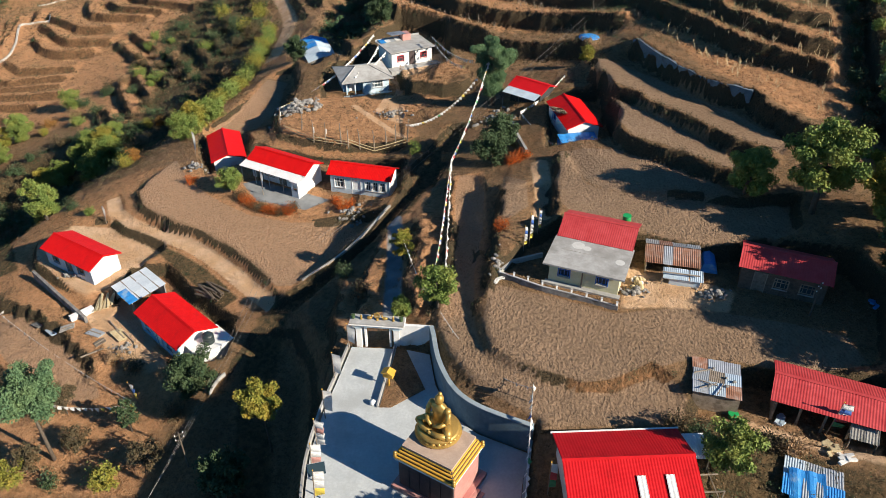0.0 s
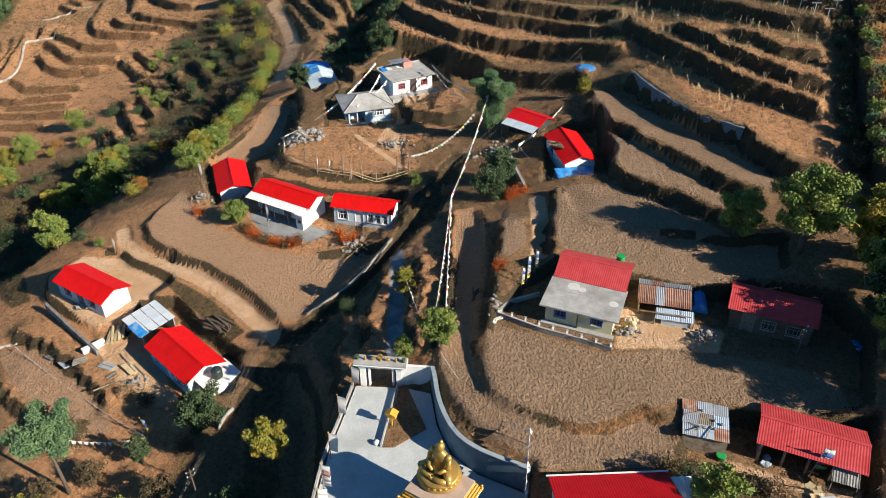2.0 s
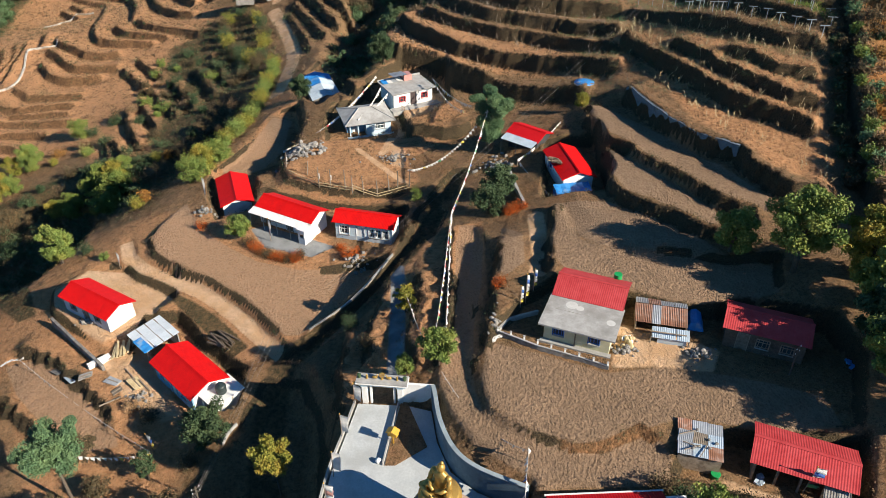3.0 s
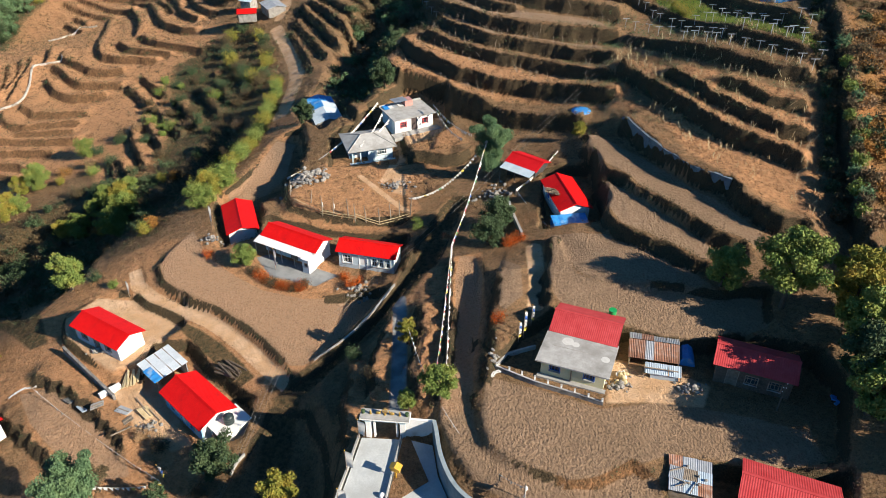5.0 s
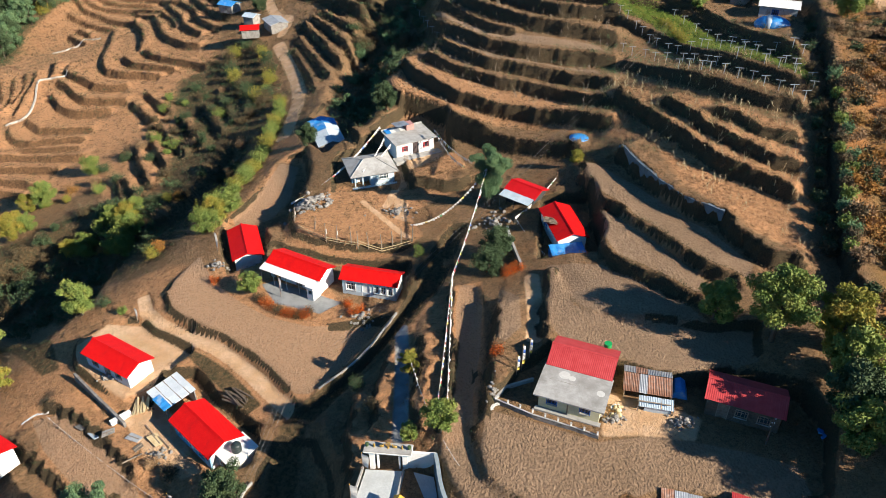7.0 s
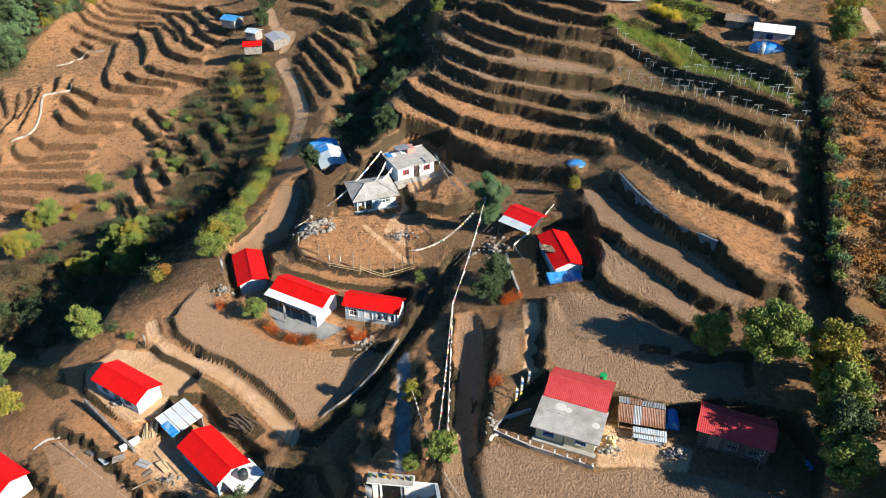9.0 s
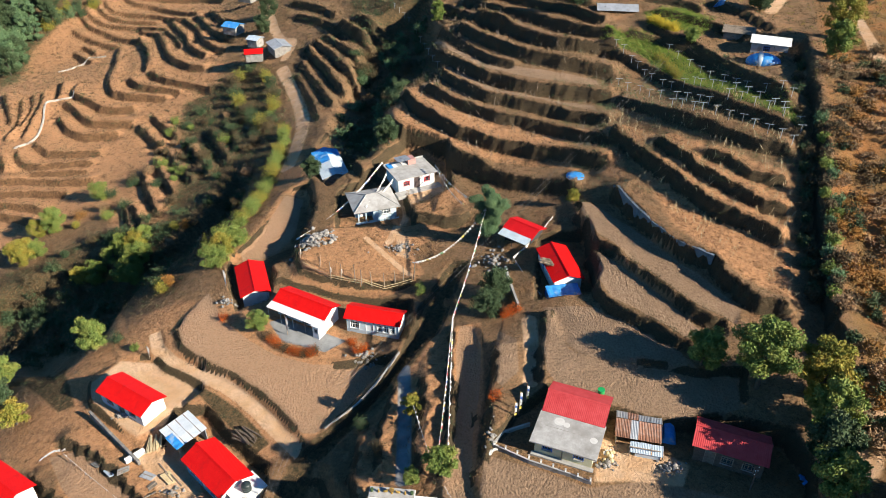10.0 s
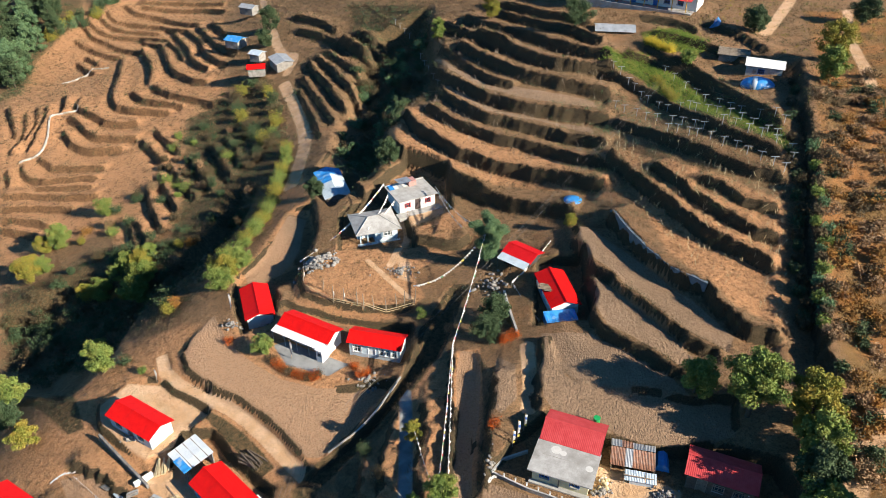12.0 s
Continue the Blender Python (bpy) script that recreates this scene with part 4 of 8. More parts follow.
    def mesh(self, name, mat, smooth=False):
        me = bpy.data.meshes.new(name)
        me.from_pydata(self.v, [], self.f)
        me.materials.append(mat)
        if smooth:
            me.polygons.foreach_set("use_smooth", np.ones(len(me.polygons), bool))
        me.update()
        return me


def part(name, geo, mat, parent, label="", smooth=False, m=None):
    """One mesh object under a thing or a part."""
    ob = new(name, geo.mesh(name, mat, smooth) if isinstance(geo, Geo) else geo)
    ob.parent = parent
    if m is not None:
        ob.matrix_basis = m
    return tagged(ob, label)


def thing(name, m, label, category, group="", kind=""):
    ob = new(name)
    ob.matrix_basis = m
    ob.empty_display_size = 0.2
    return tagged(ob, label, category, group, kind)


def solid(name, geo, mat, label, category, group="", kind="", smooth=False, m=None):
    """A thing of one mesh."""
    ob = new(name, geo.mesh(name, mat, smooth))
    if m is not None:
        ob.matrix_basis = m
    return tagged(ob, label, category, group, kind)


def wall(geo, x0, x1, y0, y1, z1, holes=(), z0=-0.6):
    """A wall along x with openings (x0, x1, z0, z1) through it."""
    xs = sorted({x0, x1, *(h[0] for h in holes), *(h[1] for h in holes)})
    zs = sorted({z0, z1, *(h[2] for h in holes), *(h[3] for h in holes)})
    for a, b in zip(xs, xs[1:]):
        for c, d in zip(zs, zs[1:]):
            if not any(h[0] < (a + b) / 2 < h[1] and h[2] < (c + d) / 2 < h[3] for h in holes):
                geo.box(a, y0, c, b, y1, d)
    return geo.weld()


def sheet(length, a, b, wave=0.009, pitch=0.19, thick=0.012, sag=0.0):
    """A corrugated sheet of that length along x, from (y, z) a to (y, z) b."""
    n = max(4, int(length / pitch * 4))
    g, rows = Geo(), 3
    for layer in (0, 1):
        for r in range(rows):
            s = r / (rows - 1)
            for i in range(n + 1):
                x = -length / 2 + length * i / n
                z = a[1] + (b[1] - a[1]) * s + wave * math.sin(2 * math.pi * x / pitch) - layer * thick - sag * math.sin(math.pi * s) * math.sin(math.pi * i / n)
                g.v.append((x, a[0] + (b[0] - a[0]) * s, z))
    w, k = n + 1, rows * (n + 1)
    for r in range(rows - 1):
        for i in range(n):
            q = (r * w + i, r * w + i + 1, (r + 1) * w + i + 1, (r + 1) * w + i)
            up = b[0] > a[0]
            g.f.append(q if up else q[::-1])
            q = tuple(j + k for j in q)
            g.f.append(q[::-1] if up else q)
    for i in range(n):
        for r in (0, rows - 1):
            g.f.append((r * w + i, r * w + i + 1, k + r * w + i + 1, k + r * w + i))
    for r in range(rows - 1):
        for i in (0, n):
            g.f.append((r * w + i, (r + 1) * w + i, k + (r + 1) * w + i, k + r * w + i))
    return g


def window(parent, x0, x1, z0, z1, y, frame_mat, out=-1, bars=2, glass=None):
    """A window in a wall along x: frame, mullions, pane and sill."""
    w = part("window", Geo().box(x0 - 0.06, min(y, y + out * 0.05), z1, x1 + 0.06, max(y, y + out * 0.05), z1 + 0.09).box(x0 - 0.09, min(y, y + out * 0.05), z0 - 0.02, x0, max(y, y + out * 0.05), z1).box(x1, min(y, y + out * 0.05), z0 - 0.02, x1 + 0.09, max(y, y + out * 0.05), z1), frame_mat, parent)
    g = Geo()
    for i in range(bars + 1):
        x = x0 + (x1 - x0) * (i + 0.5) / (bars + 1) if bars else (x0 + x1) / 2
        g.box(x - 0.03, y - out * 0.10 - 0.02, z0, x + 0.03, y - out * 0.10 + 0.02, z1)
    for z in (z0 + 0.03, z0 + (z1 - z0) * 0.62, z1 - 0.03):
        g.box(x0, y - out * 0.10 - 0.025, z - 0.03, x1, y - out * 0.10 + 0.025, z + 0.03)
    part("mullion", g, frame_mat, w)
    part("pane", Geo().box(x0, y - out * 0.13 - 0.006, z0, x1, y - out * 0.13 + 0.006, z1), glass or GLASS, w)
    part("window_sill", Geo().box(x0 - 0.1, min(y, y + out * 0.1), z0 - 0.09, x1 + 0.1, max(y, y + out * 0.1), z0 - 0.021), CONCRETE, w)
    return w


def door(parent, x0, x1, z1, y, mat, out=-1):
    d = part("door", Geo().box(x0, y - out * 0.09 - 0.02, 0.02, x1, y - out * 0.09 + 0.02, z1), mat, parent)
    part("door_frame", Geo().box(x0 - 0.08, min(y, y + out * 0.03), 0, x0, max(y, y + out * 0.03), z1 + 0.08).box(x1, min(y, y + out * 0.03), 0, x1 + 0.08, max(y, y + out * 0.03), z1 + 0.08).box(x0, min(y, y + out * 0.03), z1, x1, max(y, y + out * 0.03), z1 + 0.08), mat, d)
    part("door_handle", Geo().box(x1 - 0.12, y - out * 0.07 - 0.05, 0.95, x1 - 0.08, y - out * 0.07 + 0.05, 1.05), BLACK_PLASTIC, d)
    return d


def gable_house(name, at, turn, length, width, eave, rise, label, walls=None, roof=None, front=(), back=(), trim=None, over=0.35, group="", ridge_mat=None, side_walls=None, open_front=False, ridge_at=0.0, split=1, trim_back=None):
    """A house with a ridge along its x; openings: ('w' or 'd', x0, x1, z0, z1)."""
    walls, roof = walls or WHITE, roof or RED
    th, hl, hw = 0.2, length / 2 - over, width / 2 - over
    house = thing(name, pose(*at, 0, 0, turn), label, "house", group)
    for nm, y, ops, out in (("wall_front", -hw, front, -1), ("wall_back", hw, back, 1)):
        if nm == "wall_front" and open_front:
            for i in range(5):
                x = -hl + 0.1 + (2 * hl - 0.2) * i / 4
                part("post", Geo().box(x - 0.08, y - 0.0, -0.6, x + 0.08, y + 0.16, eave), WOOD, house)
            continue
        y0, y1 = (y, y + th) if out < 0 else (y - th, y)
        part(nm, wall(Geo(), -hl, hl, y0, y1, eave - 0.04, [o[1:] for o in ops]), walls, house)
        for o in ops:
            if o[0] == "w":
                window(house, *o[1:], y, trim or BLUE, out)
            else:
                door(house, o[1], o[2], o[4], y, trim or WOOD, out)
    for x0, x1 in ((-hl, -hl + th), (hl - th, hl)):
        g = Geo()
        top = eave - 0.04 + rise * (hw - th) / (width / 2)
        a, b = -hw + th, hw - th
        n = [(a, -0.6), (b, -0.6), (b, eave - 0.04), (ridge_at, top), (a, eave - 0.04)]
        g.add([(x0, y, z) for y, z in n] + [(x1, y, z) for y, z in n], [(4, 3, 2, 1, 0), (5, 6, 7, 8, 9)] + [(i, (i + 1) % 5, (i + 1) % 5 + 5, i + 5) for i in range(5)])
        part("gable_wall", g, side_walls or walls, house)
    lo = eave - rise * over / (width / 2 - over) * 0.3
    for a in (-width / 2, width / 2):
        for k in range(split):
            piece = length / split
            g = sheet(piece - (0.012 if split > 1 else 0), (a, lo), (ridge_at, eave + rise), 0.004 if roof is RED else 0.009)
            part("roof_panel", g, roof, house, m=pose(-length / 2 + piece * (k + 0.5), 0, 0.004 * (k % 2), 0, 0, 0))
    cap = Geo().prism([(0, 0)] * 0 + [(-0.16, 0), (0.16, 0), (0.0, 0.07)], -length / 2 - 0.02, length / 2 + 0.02, pose(ridge_at * 0, ridge_at, eave + rise - 0.01, 0, 0, 90))
    part("ridge_cap", cap, ridge_mat or roof, house)
    for x in (-length / 2 + 0.02, length / 2 - 0.05):
        for a in (-width / 2, width / 2):
            part("bargeboard", Geo().add([(x, a, lo - 0.14), (x, ridge_at, eave + rise - 0.14), (x, ridge_at, eave + rise - 0.035), (x, a, lo - 0.035), (x + 0.03, a, lo - 0.14), (x + 0.03, ridge_at, eave + rise - 0.14), (x + 0.03, ridge_at, eave + rise - 0.035), (x + 0.03, a, lo - 0.035)], [(0, 1, 2, 3), (7, 6, 5, 4), (0, 4, 5, 1), (2, 6, 7, 3), (1, 5, 6, 2), (0, 3, 7, 4)]), roof, house)
    return house


def lean_to(parent, length, y0, z0, y1, z1, mat, x=0.0, posts=3, name="awning", split=1, post_mat=None, post_y=None, wave=0.02):
    """A sloping sheet from (y0, z0) out to (y1, z1), on posts."""
    for k in range(split):
        piece = length / split
        part(name, sheet(piece - 0.01, (y1, z1), (y0, z0), wave), mat, parent, m=pose(x - length / 2 + piece * (k + 0.5), 0, 0.012 * (k % 2)))
    py = post_y if post_y is not None else y1 + 0.1 * (1 if y0 > y1 else -1)
    for i in range(posts):
        px = x - length / 2 + 0.1 + (length - 0.2) * i / max(posts - 1, 1)
        part("post", Geo().tube([(px, py, -0.5), (px, py, z1 - 0.03)], [0.055, 0.05], 6), post_mat or WOOD, parent)


# ---- houses ----
def centred(x, y, turn, length, width):
    """The middle of a house from the near eave's first corner."""
    c, s = math.cos(radians(turn)), math.sin(radians(turn))
    return x + c * length / 2 - s * width / 2, y + s * length / 2 + c * width / 2


# the long red-roofed house on the lower yard
h = gable_house("house", (*centred(-44.4, 66.7, -31.5, 8.4, 4.2), 1.25), -31.5, 8.4, 4.2, 2.2, 0.8,
                "long house with a bright red sheet roof and white boarded gable", TIN_BLUE, RED,
                front=[("w", -2.6, -1.7, 0.8, 1.7), ("d", -0.4, 0.5, 0.0, 1.9), ("w", 1.6, 2.5, 0.8, 1.7)], trim=WOOD, side_walls=WHITE)
for i in range(6):
    part("board", Geo().box(3.852, -1.7, 0.05 + i * 0.34, 3.875, 1.7, 0.36 + i * 0.34), WHITE, h)
# the roadside house with its annexes
h = gable_house("house", (*centred(-30.8, 56.6, -43.2, 8.0, 4.6), 0.4), -43.2, 8.0, 4.6, 2.3, 0.9,
                "white house with a bright red sheet roof beside the road", BLUE_WALL, RED,
                front=[("w", -2.7, -1.8, 0.9, 1.8), ("d", -0.6, 0.3, 0.0, 1.95), ("w", 1.5, 2.4, 0.9, 1.8)], trim=WHITE, side_walls=WHITE)
annex = thing("annex", pose(-22.44, 52.88, 0.3, 0, 0, -43.2), "flat-roofed white annex beside the red-roofed house", "annex")
part("wall", wall(Geo(), -1.3, 1.3, -1.7, -1.5, 1.9, [(-0.6, 0.3, 0.0, 1.7)]), WHITE, annex)
part("wall", wall(Geo(), -1.3, 1.3, 1.5, 1.7, 1.9), WHITE, annex)
part("wall", Geo().box(1.1, -1.5, -0.6, 1.3, 1.5, 1.9), WHITE, annex)
part("wall", Geo().box(-1.3, -1.5, -0.6, -1.1, 1.5, 1.9), WHITE, annex)
part("flat_roof", Geo().box(-1.5, -1.9, 1.9, 1.5, 1.9, 2.02), WHITE, annex)
tank = thing("water_tank", pose(-22.27, 52.67, 2.32, 0, 0, 20), "black plastic water tank on the white flat roof", "water tank")
part("body", Geo().lathe([(0.0, 0.0), (0.52, 0.0), (0.55, 0.05), (0.55, 0.25), (0.52, 0.28), (0.55, 0.31), (0.55, 0.55), (0.52, 0.58), (0.55, 0.61), (0.55, 0.85), (0.42, 1.0), (0.2, 1.06)]), BLACK_PLASTIC, tank, smooth=True)
part("lid", Geo().lathe([(0.0, 1.05), (0.22, 1.05), (0.22, 1.12), (0.1, 1.15), (0.0, 1.15)]), BLACK_PLASTIC, tank)
shed = thing("tin_shed", pose(-31.85, 61.25, 0.4, 0, 0, -43.2) @ Matrix.Diagonal((1.2, 1.35, 1.0, 1.0)), "pale blue tin lean-to shed with timber-weighted roof", "shed")
for k in range(3):
    part("roof_sheet", sheet(1.2, (-1.5, 1.95), (1.5, 2.3), 0.008, 0.2), TIN_PALE, shed, m=pose(-1.18 + 1.18 * k, 0, 0.015 * (k % 2), 0, 0, random.uniform(-1, 1)))
for x in (-1.65, 1.65):
    for y, z in ((-1.35, 1.93), (1.35, 2.25)):
        part("post", Geo().tube([(x, y, -0.6), (x, y, z)], [0.06, 0.05], 6), WOOD, shed)
part("tarpaulin", sheet(2.2, (-1.62, 1.98), (-0.9, 2.08), 0.02, 0.7), TARP, shed, "blue tarpaulin along the eave", m=pose(0.75, 0.0, 0.05))
part("wall", Geo().box(-1.7, 1.3, -0.5, 1.7, 1.36, 2.2), TIN, shed)
part("wall", Geo().box(-1.76, -1.3, -0.5, -1.7, 1.3, 1.9), TIN, shed)
for k, y in enumerate((-0.7, 0.1, 0.9)):
    part("batten", Geo().box(-1.8, y - 0.04, 2.06 + y * 0.117, 1.8, y + 0.04, 2.14 + y * 0.117), WOOD, shed)

# the cream house: a ribbed red roof behind, a flat slab in front
h = gable_house("house", (*centred(10.0, 53.8, -21.8, 6.6, 4.6), 11.6), -21.8, 6.6, 4.6, 2.25, 0.95,
                "cream house with a faded red ribbed roof and grey slab veranda", CREAM, RED_FADED, split=1)
for nm, geo in (("veranda_wall", wall(Geo(), -2.95, 2.95, -6.0, -5.82, 2.0, [(-2.1, -1.2, 0.75, 1.75), (1.1, 2.0, 0.75, 1.75)])),
                ("veranda_wall", Geo().box(-2.95, -5.82, -0.5, -2.77, -1.95, 2.0)), ("veranda_wall", Geo().box(2.77, -5.82, -0.5, 2.95, -1.95, 2.0))):
    part(nm, geo, CREAM, h)
window(h, -2.1, -1.2, 0.75, 1.75, -6.0, BLUE, -1, 2)
window(h, 1.1, 2.0, 0.75, 1.75, -6.0, BLUE, -1, 2)
part("slab", Geo().box(-3.4, -6.65, 2.0, 3.4, -2.02, 2.16), CONCRETE, h, "grey weathered concrete roof slab")
part("downpipe", Geo().tube([(-0.1, -6.06, 0), (-0.1, -6.06, 2.0)], [0.06, 0.06], 8), WOOD, h)
part("plinth", Geo().box(-3.2, -6.5, -0.5, 3.2, -6.005, 0.12), CONCRETE, h)
part("crack_strip", Geo().box(-2.4, -4.1, 2.16, 1.5, -4.06, 2.168), STONE, h, "dark seam across the slab")
for x, y, r in ((-1.2, -3.1, 0.55), (2.6, -4.3, 0.4), (-0.4, -3.3, 0.35)):
    part("worn_patch", Geo().lathe([(0.0, 2.161), (r * 0.9, 2.161), (r, 2.165), (0.0, 2.168)], 14, (x, y)), LIME_PALE, h, "pale worn patch of render")

# the school: a shed and two blocks round a paved yard
gable_house("shed", (-28.9, 88.6, 2.6), -71, 8.1, 4.5, 2.1, 0.8, "small white building with a bright red sheet roof", WHITE, RED, front=[("w", -1, 0, 0.9, 1.8)], trim=BLUE)
h = gable_house("school_block", (*centred(-24.0, 80.3, -28.9, 8.9, 3.8), 4.75), -28.9, 8.9, 3.8, 2.5, 0.8,
                "long white school block with a bright red roof and veranda", WHITE, RED,
                front=[("d", -3.4, -2.5, 0, 2.0), ("w", -1.9, -0.7, 0.8, 1.9), ("d", 0.2, 1.1, 0, 2.0), ("w", 1.8, 3.0, 0.8, 1.9)], trim=WOOD)
lean_to(h, 8.6, -1.75, 2.42, -3.1, 2.12, WHITE, -0.3, 5, "awning", 1, CONCRETE, -2.9, 0.008)
part("end_room", wall(Geo(), 3.3, 4.3, -3.2, -3.05, 2.1, [(3.5, 4.1, 0.9, 1.6)]), WHITE, h)
part("end_room_wall", Geo().box(4.15, -3.05, -0.5, 4.3, -1.6, 2.1), WHITE, h)
part("porch_roof", Geo().box(3.2, -3.4, 2.1, 4.5, -1.6, 2.2), WHITE, h)
h = gable_house("school_block", (*centred(-13.8, 76.5, -13.9, 8.0, 3.6), 4.75), -13.9, 8.0, 3.6, 2.5, 0.8,
                "pale blue school block with a bright red sheet roof", PALE_BLUE, RED,
                front=[("w", -3.1, -1.9, 0.7, 1.9), ("d", -0.9, 0.1, 0, 2.1), ("w", 0.7, 1.4, 0.7, 1.9), ("w", 1.6, 2.3, 0.7, 1.9), ("w", 2.5, 3.2, 0.7, 1.9)], trim=WHITE, side_walls=WHITE)
part("wall_base", Geo().box(-3.66, -1.478, -0.3, 3.66, -1.452, 0.62), TIN_BLUE, h, "grey-blue painted skirting")

# the white house by the water point
h = gable_house("house", (15.6, 81.7, 10.3), -79.5, 8.0, 4.4, 2.3, 0.8, "white house with a red roof patched with straw", WHITE, RED, front=[("w", -2, -1, 0.9, 1.8)], trim=BLUE, side_walls=WHITE)
porch = thing("lean_to_porch", pose(15.49, 76.81, 10.2, 0, 0, 10), "blue tarpaulin lean-to in front of the white gable", "porch")
part("tarpaulin", sheet(4.4, (-1.15, 1.4), (1.0, 1.72), 0.03, 1.1, 0.01, 0.06), TARP, porch)
for x in (-2.0, 2.0):
    part("post", Geo().tube([(x, -0.95, -0.4), (x, -0.95, 1.36)], [0.05, 0.05], 6), WOOD, porch)
    part("post", Geo().tube([(x, 0.95, -0.4), (x, 0.95, 1.7)], [0.05, 0.05], 6), WOOD, porch)
part("low_wall", Geo().box(-2.2, -1.5, -0.4, 2.2, -1.35, 0.55), WHITE, porch)
part("side_sheet", Geo().box(-2.12, -1.0, -0.3, -2.06, 1.0, 1.2), TARP, porch)
straw = Geo()
for i in range(160):
    w = random.gauss(0, 0.42)
    straw.add([(random.gauss(0, 0.6), w, 0.02 * i % 0.25) for _ in range(1)] + [(random.gauss(0, 0.6), w + 0.3, 0.12), (random.gauss(0, 0.6), w - 0.2, 0.3)], [(0, 1, 2)])
solid("straw_bundle", straw, WOOD, "loose brown straw drying on the red roof", "straw", m=pose(13.80, 81.22, 13.00, 0, 18, 10))
# half-hidden red and white roof by the tall tree
h = gable_house("house", (*centred(8.4, 91.3, -39, 5.2, 4.0), 9.9), -39, 5.2, 4.0, 2.2, 0.7, "low house with a red and tin roof under the tall tree", DARK, RED_DEEP)
lean_to(h, 5.0, -1.9, 2.2, -3.3, 1.85, TIN_BLUE, 0, 3, "tin_awning")

# the flat-roofed houses on the knoll
h = thing("flat_roofed_house", pose(-6.0, 113.6, 7.3, 0, 0, 27), "white house with a flat concrete roof and red shutters", "house")
part("wall_front", wall(Geo(), -3.4, 3.4, -2.6, -2.4, 2.4, [(-2.4, -1.4, 0.8, 1.7), (-0.4, 0.5, 0, 2.0), (1.5, 2.5, 0.8, 1.7)]), WHITE, h)
part("wall_back", wall(Geo(), -3.4, 3.4, 2.4, 2.6, 2.4), WHITE, h)
for x in (-3.4, 3.2):
    part("wall_side", Geo().box(x, -2.4, -0.6, x + 0.2, 2.4, 2.4), WHITE if x > 0 else PALE_BLUE, h)
window(h, -2.4, -1.4, 0.8, 1.7, -2.6, CLOTH_RED, -1, 1)
window(h, 1.5, 2.5, 0.8, 1.7, -2.6, CLOTH_RED, -1, 1)
door(h, -0.4, 0.5, 2.0, -2.6, PODIUM)
for k, mat in enumerate((TARP, CLOTH_WHITE, TIN, CLOTH_WHITE)):
    part("roof_cloth", sheet(0.9, (1.3, 2.62), (2.9, 2.72), 0.015, 0.3), mat, h, "cloth and sheets drying on the roof", m=pose(-3.0 + 0.85 * k, 0.0, 0.01 * k, 0, 0, random.uniform(-6, 6)))
part("parapet", Geo().box(-3.8, 2.86, 2.54, 3.8, 3.0, 2.78), CONCRETE, h)
part("flat_roof", Geo().box(-3.8, -3.1, 2.4, 3.8, 3.0, 2.54), CONCRETE, h)
part("stair_cabin", Geo().box(0.2, 1.2, 2.54, 1.6, 2.8, 3.5), PINK, h, "pink stair cabin on the roof")
part("cabin_roof", sheet(2.4, (0.8, 3.75), (3.2, 3.5), 0.02), TIN, h, m=pose(-0.6, 0, 0))
part("terrace", Geo().box(-4.2, -4.2, -0.6, 4.2, -2.62, 0.06), CONCRETE, h)
h = thing("hip_roofed_house", pose(-12.06, 106.02, 5.9, 0, 0, 18), "grey-roofed house with pale blue walls and porch", "house")
part("wall_front", wall(Geo(), -0.6, 3.3, -2.9, -2.7, 2.15, [(0.9, 2.3, 0.8, 1.7)]), PALE_BLUE, h)
part("wall_front", wall(Geo(), -3.3, -0.6, -1.4, -1.2, 2.15, [(-2.4, -1.5, 0, 1.95)]), BLUE_WALL, h)
part("wall_inner", Geo().box(-0.6, -2.7, -0.6, -0.4, -1.2, 2.15), BLUE_WALL, h)
part("wall_back", wall(Geo(), -3.3, 3.3, 2.7, 2.9, 2.15), PALE_BLUE, h)
for x in (-3.3, 3.1):
    part("wall_side", Geo().box(x, -1.2 if x < 0 else -2.7, -0.6, x + 0.2, 2.7, 2.15), PALE_BLUE, h)
window(h, 0.9, 2.3, 0.8, 1.7, -2.9, WHITE, -1, 2)
door(h, -2.4, -1.5, 1.95, -1.4, WHITE)
for x in (-3.15, -1.9):
    part("porch_post", Geo().box(x, -2.85, -0.6, x + 0.18, -2.67, 2.15), PALE_BLUE, h)
part("hipped_roof", Geo().add([(-3.9, -3.5, 2.16), (3.9, -3.5, 2.16), (3.9, 3.5, 2.16), (-3.9, 3.5, 2.16), (-1.0, 0.0, 3.25), (1.0, 0.0, 3.25), (-3.9, -3.5, 2.06), (3.9, -3.5, 2.06), (3.9, 3.5, 2.06), (-3.9, 3.5, 2.06)], [(0, 1, 5, 4), (1, 2, 5), (2, 3, 4, 5), (3, 0, 4), (9, 8, 7, 6), (0, 6, 7, 1), (1, 7, 8, 2), (2, 8, 9, 3), (3, 9, 6, 0)]), CONCRETE, h, "grey weathered hipped roof")
for a_, b_ in (((-3.9, -3.5, 2.2), (-1.0, 0, 3.29)), ((3.9, -3.5, 2.2), (1.0, 0, 3.29)), ((3.9, 3.5, 2.2), (1.0, 0, 3.29)), ((-3.9, 3.5, 2.2), (-1.0, 0, 3.29)), ((-1.0, 0, 3.29), (1.0, 0, 3.29))):
    part("hip_cap", Geo().tube([a_, b_], [0.07, 0.07], 6), CONCRETE, h)
part("porch_floor", Geo().box(-3.6, -3.6, -0.6, 3.6, -2.95, 0.05), PALE_BLUE, h)
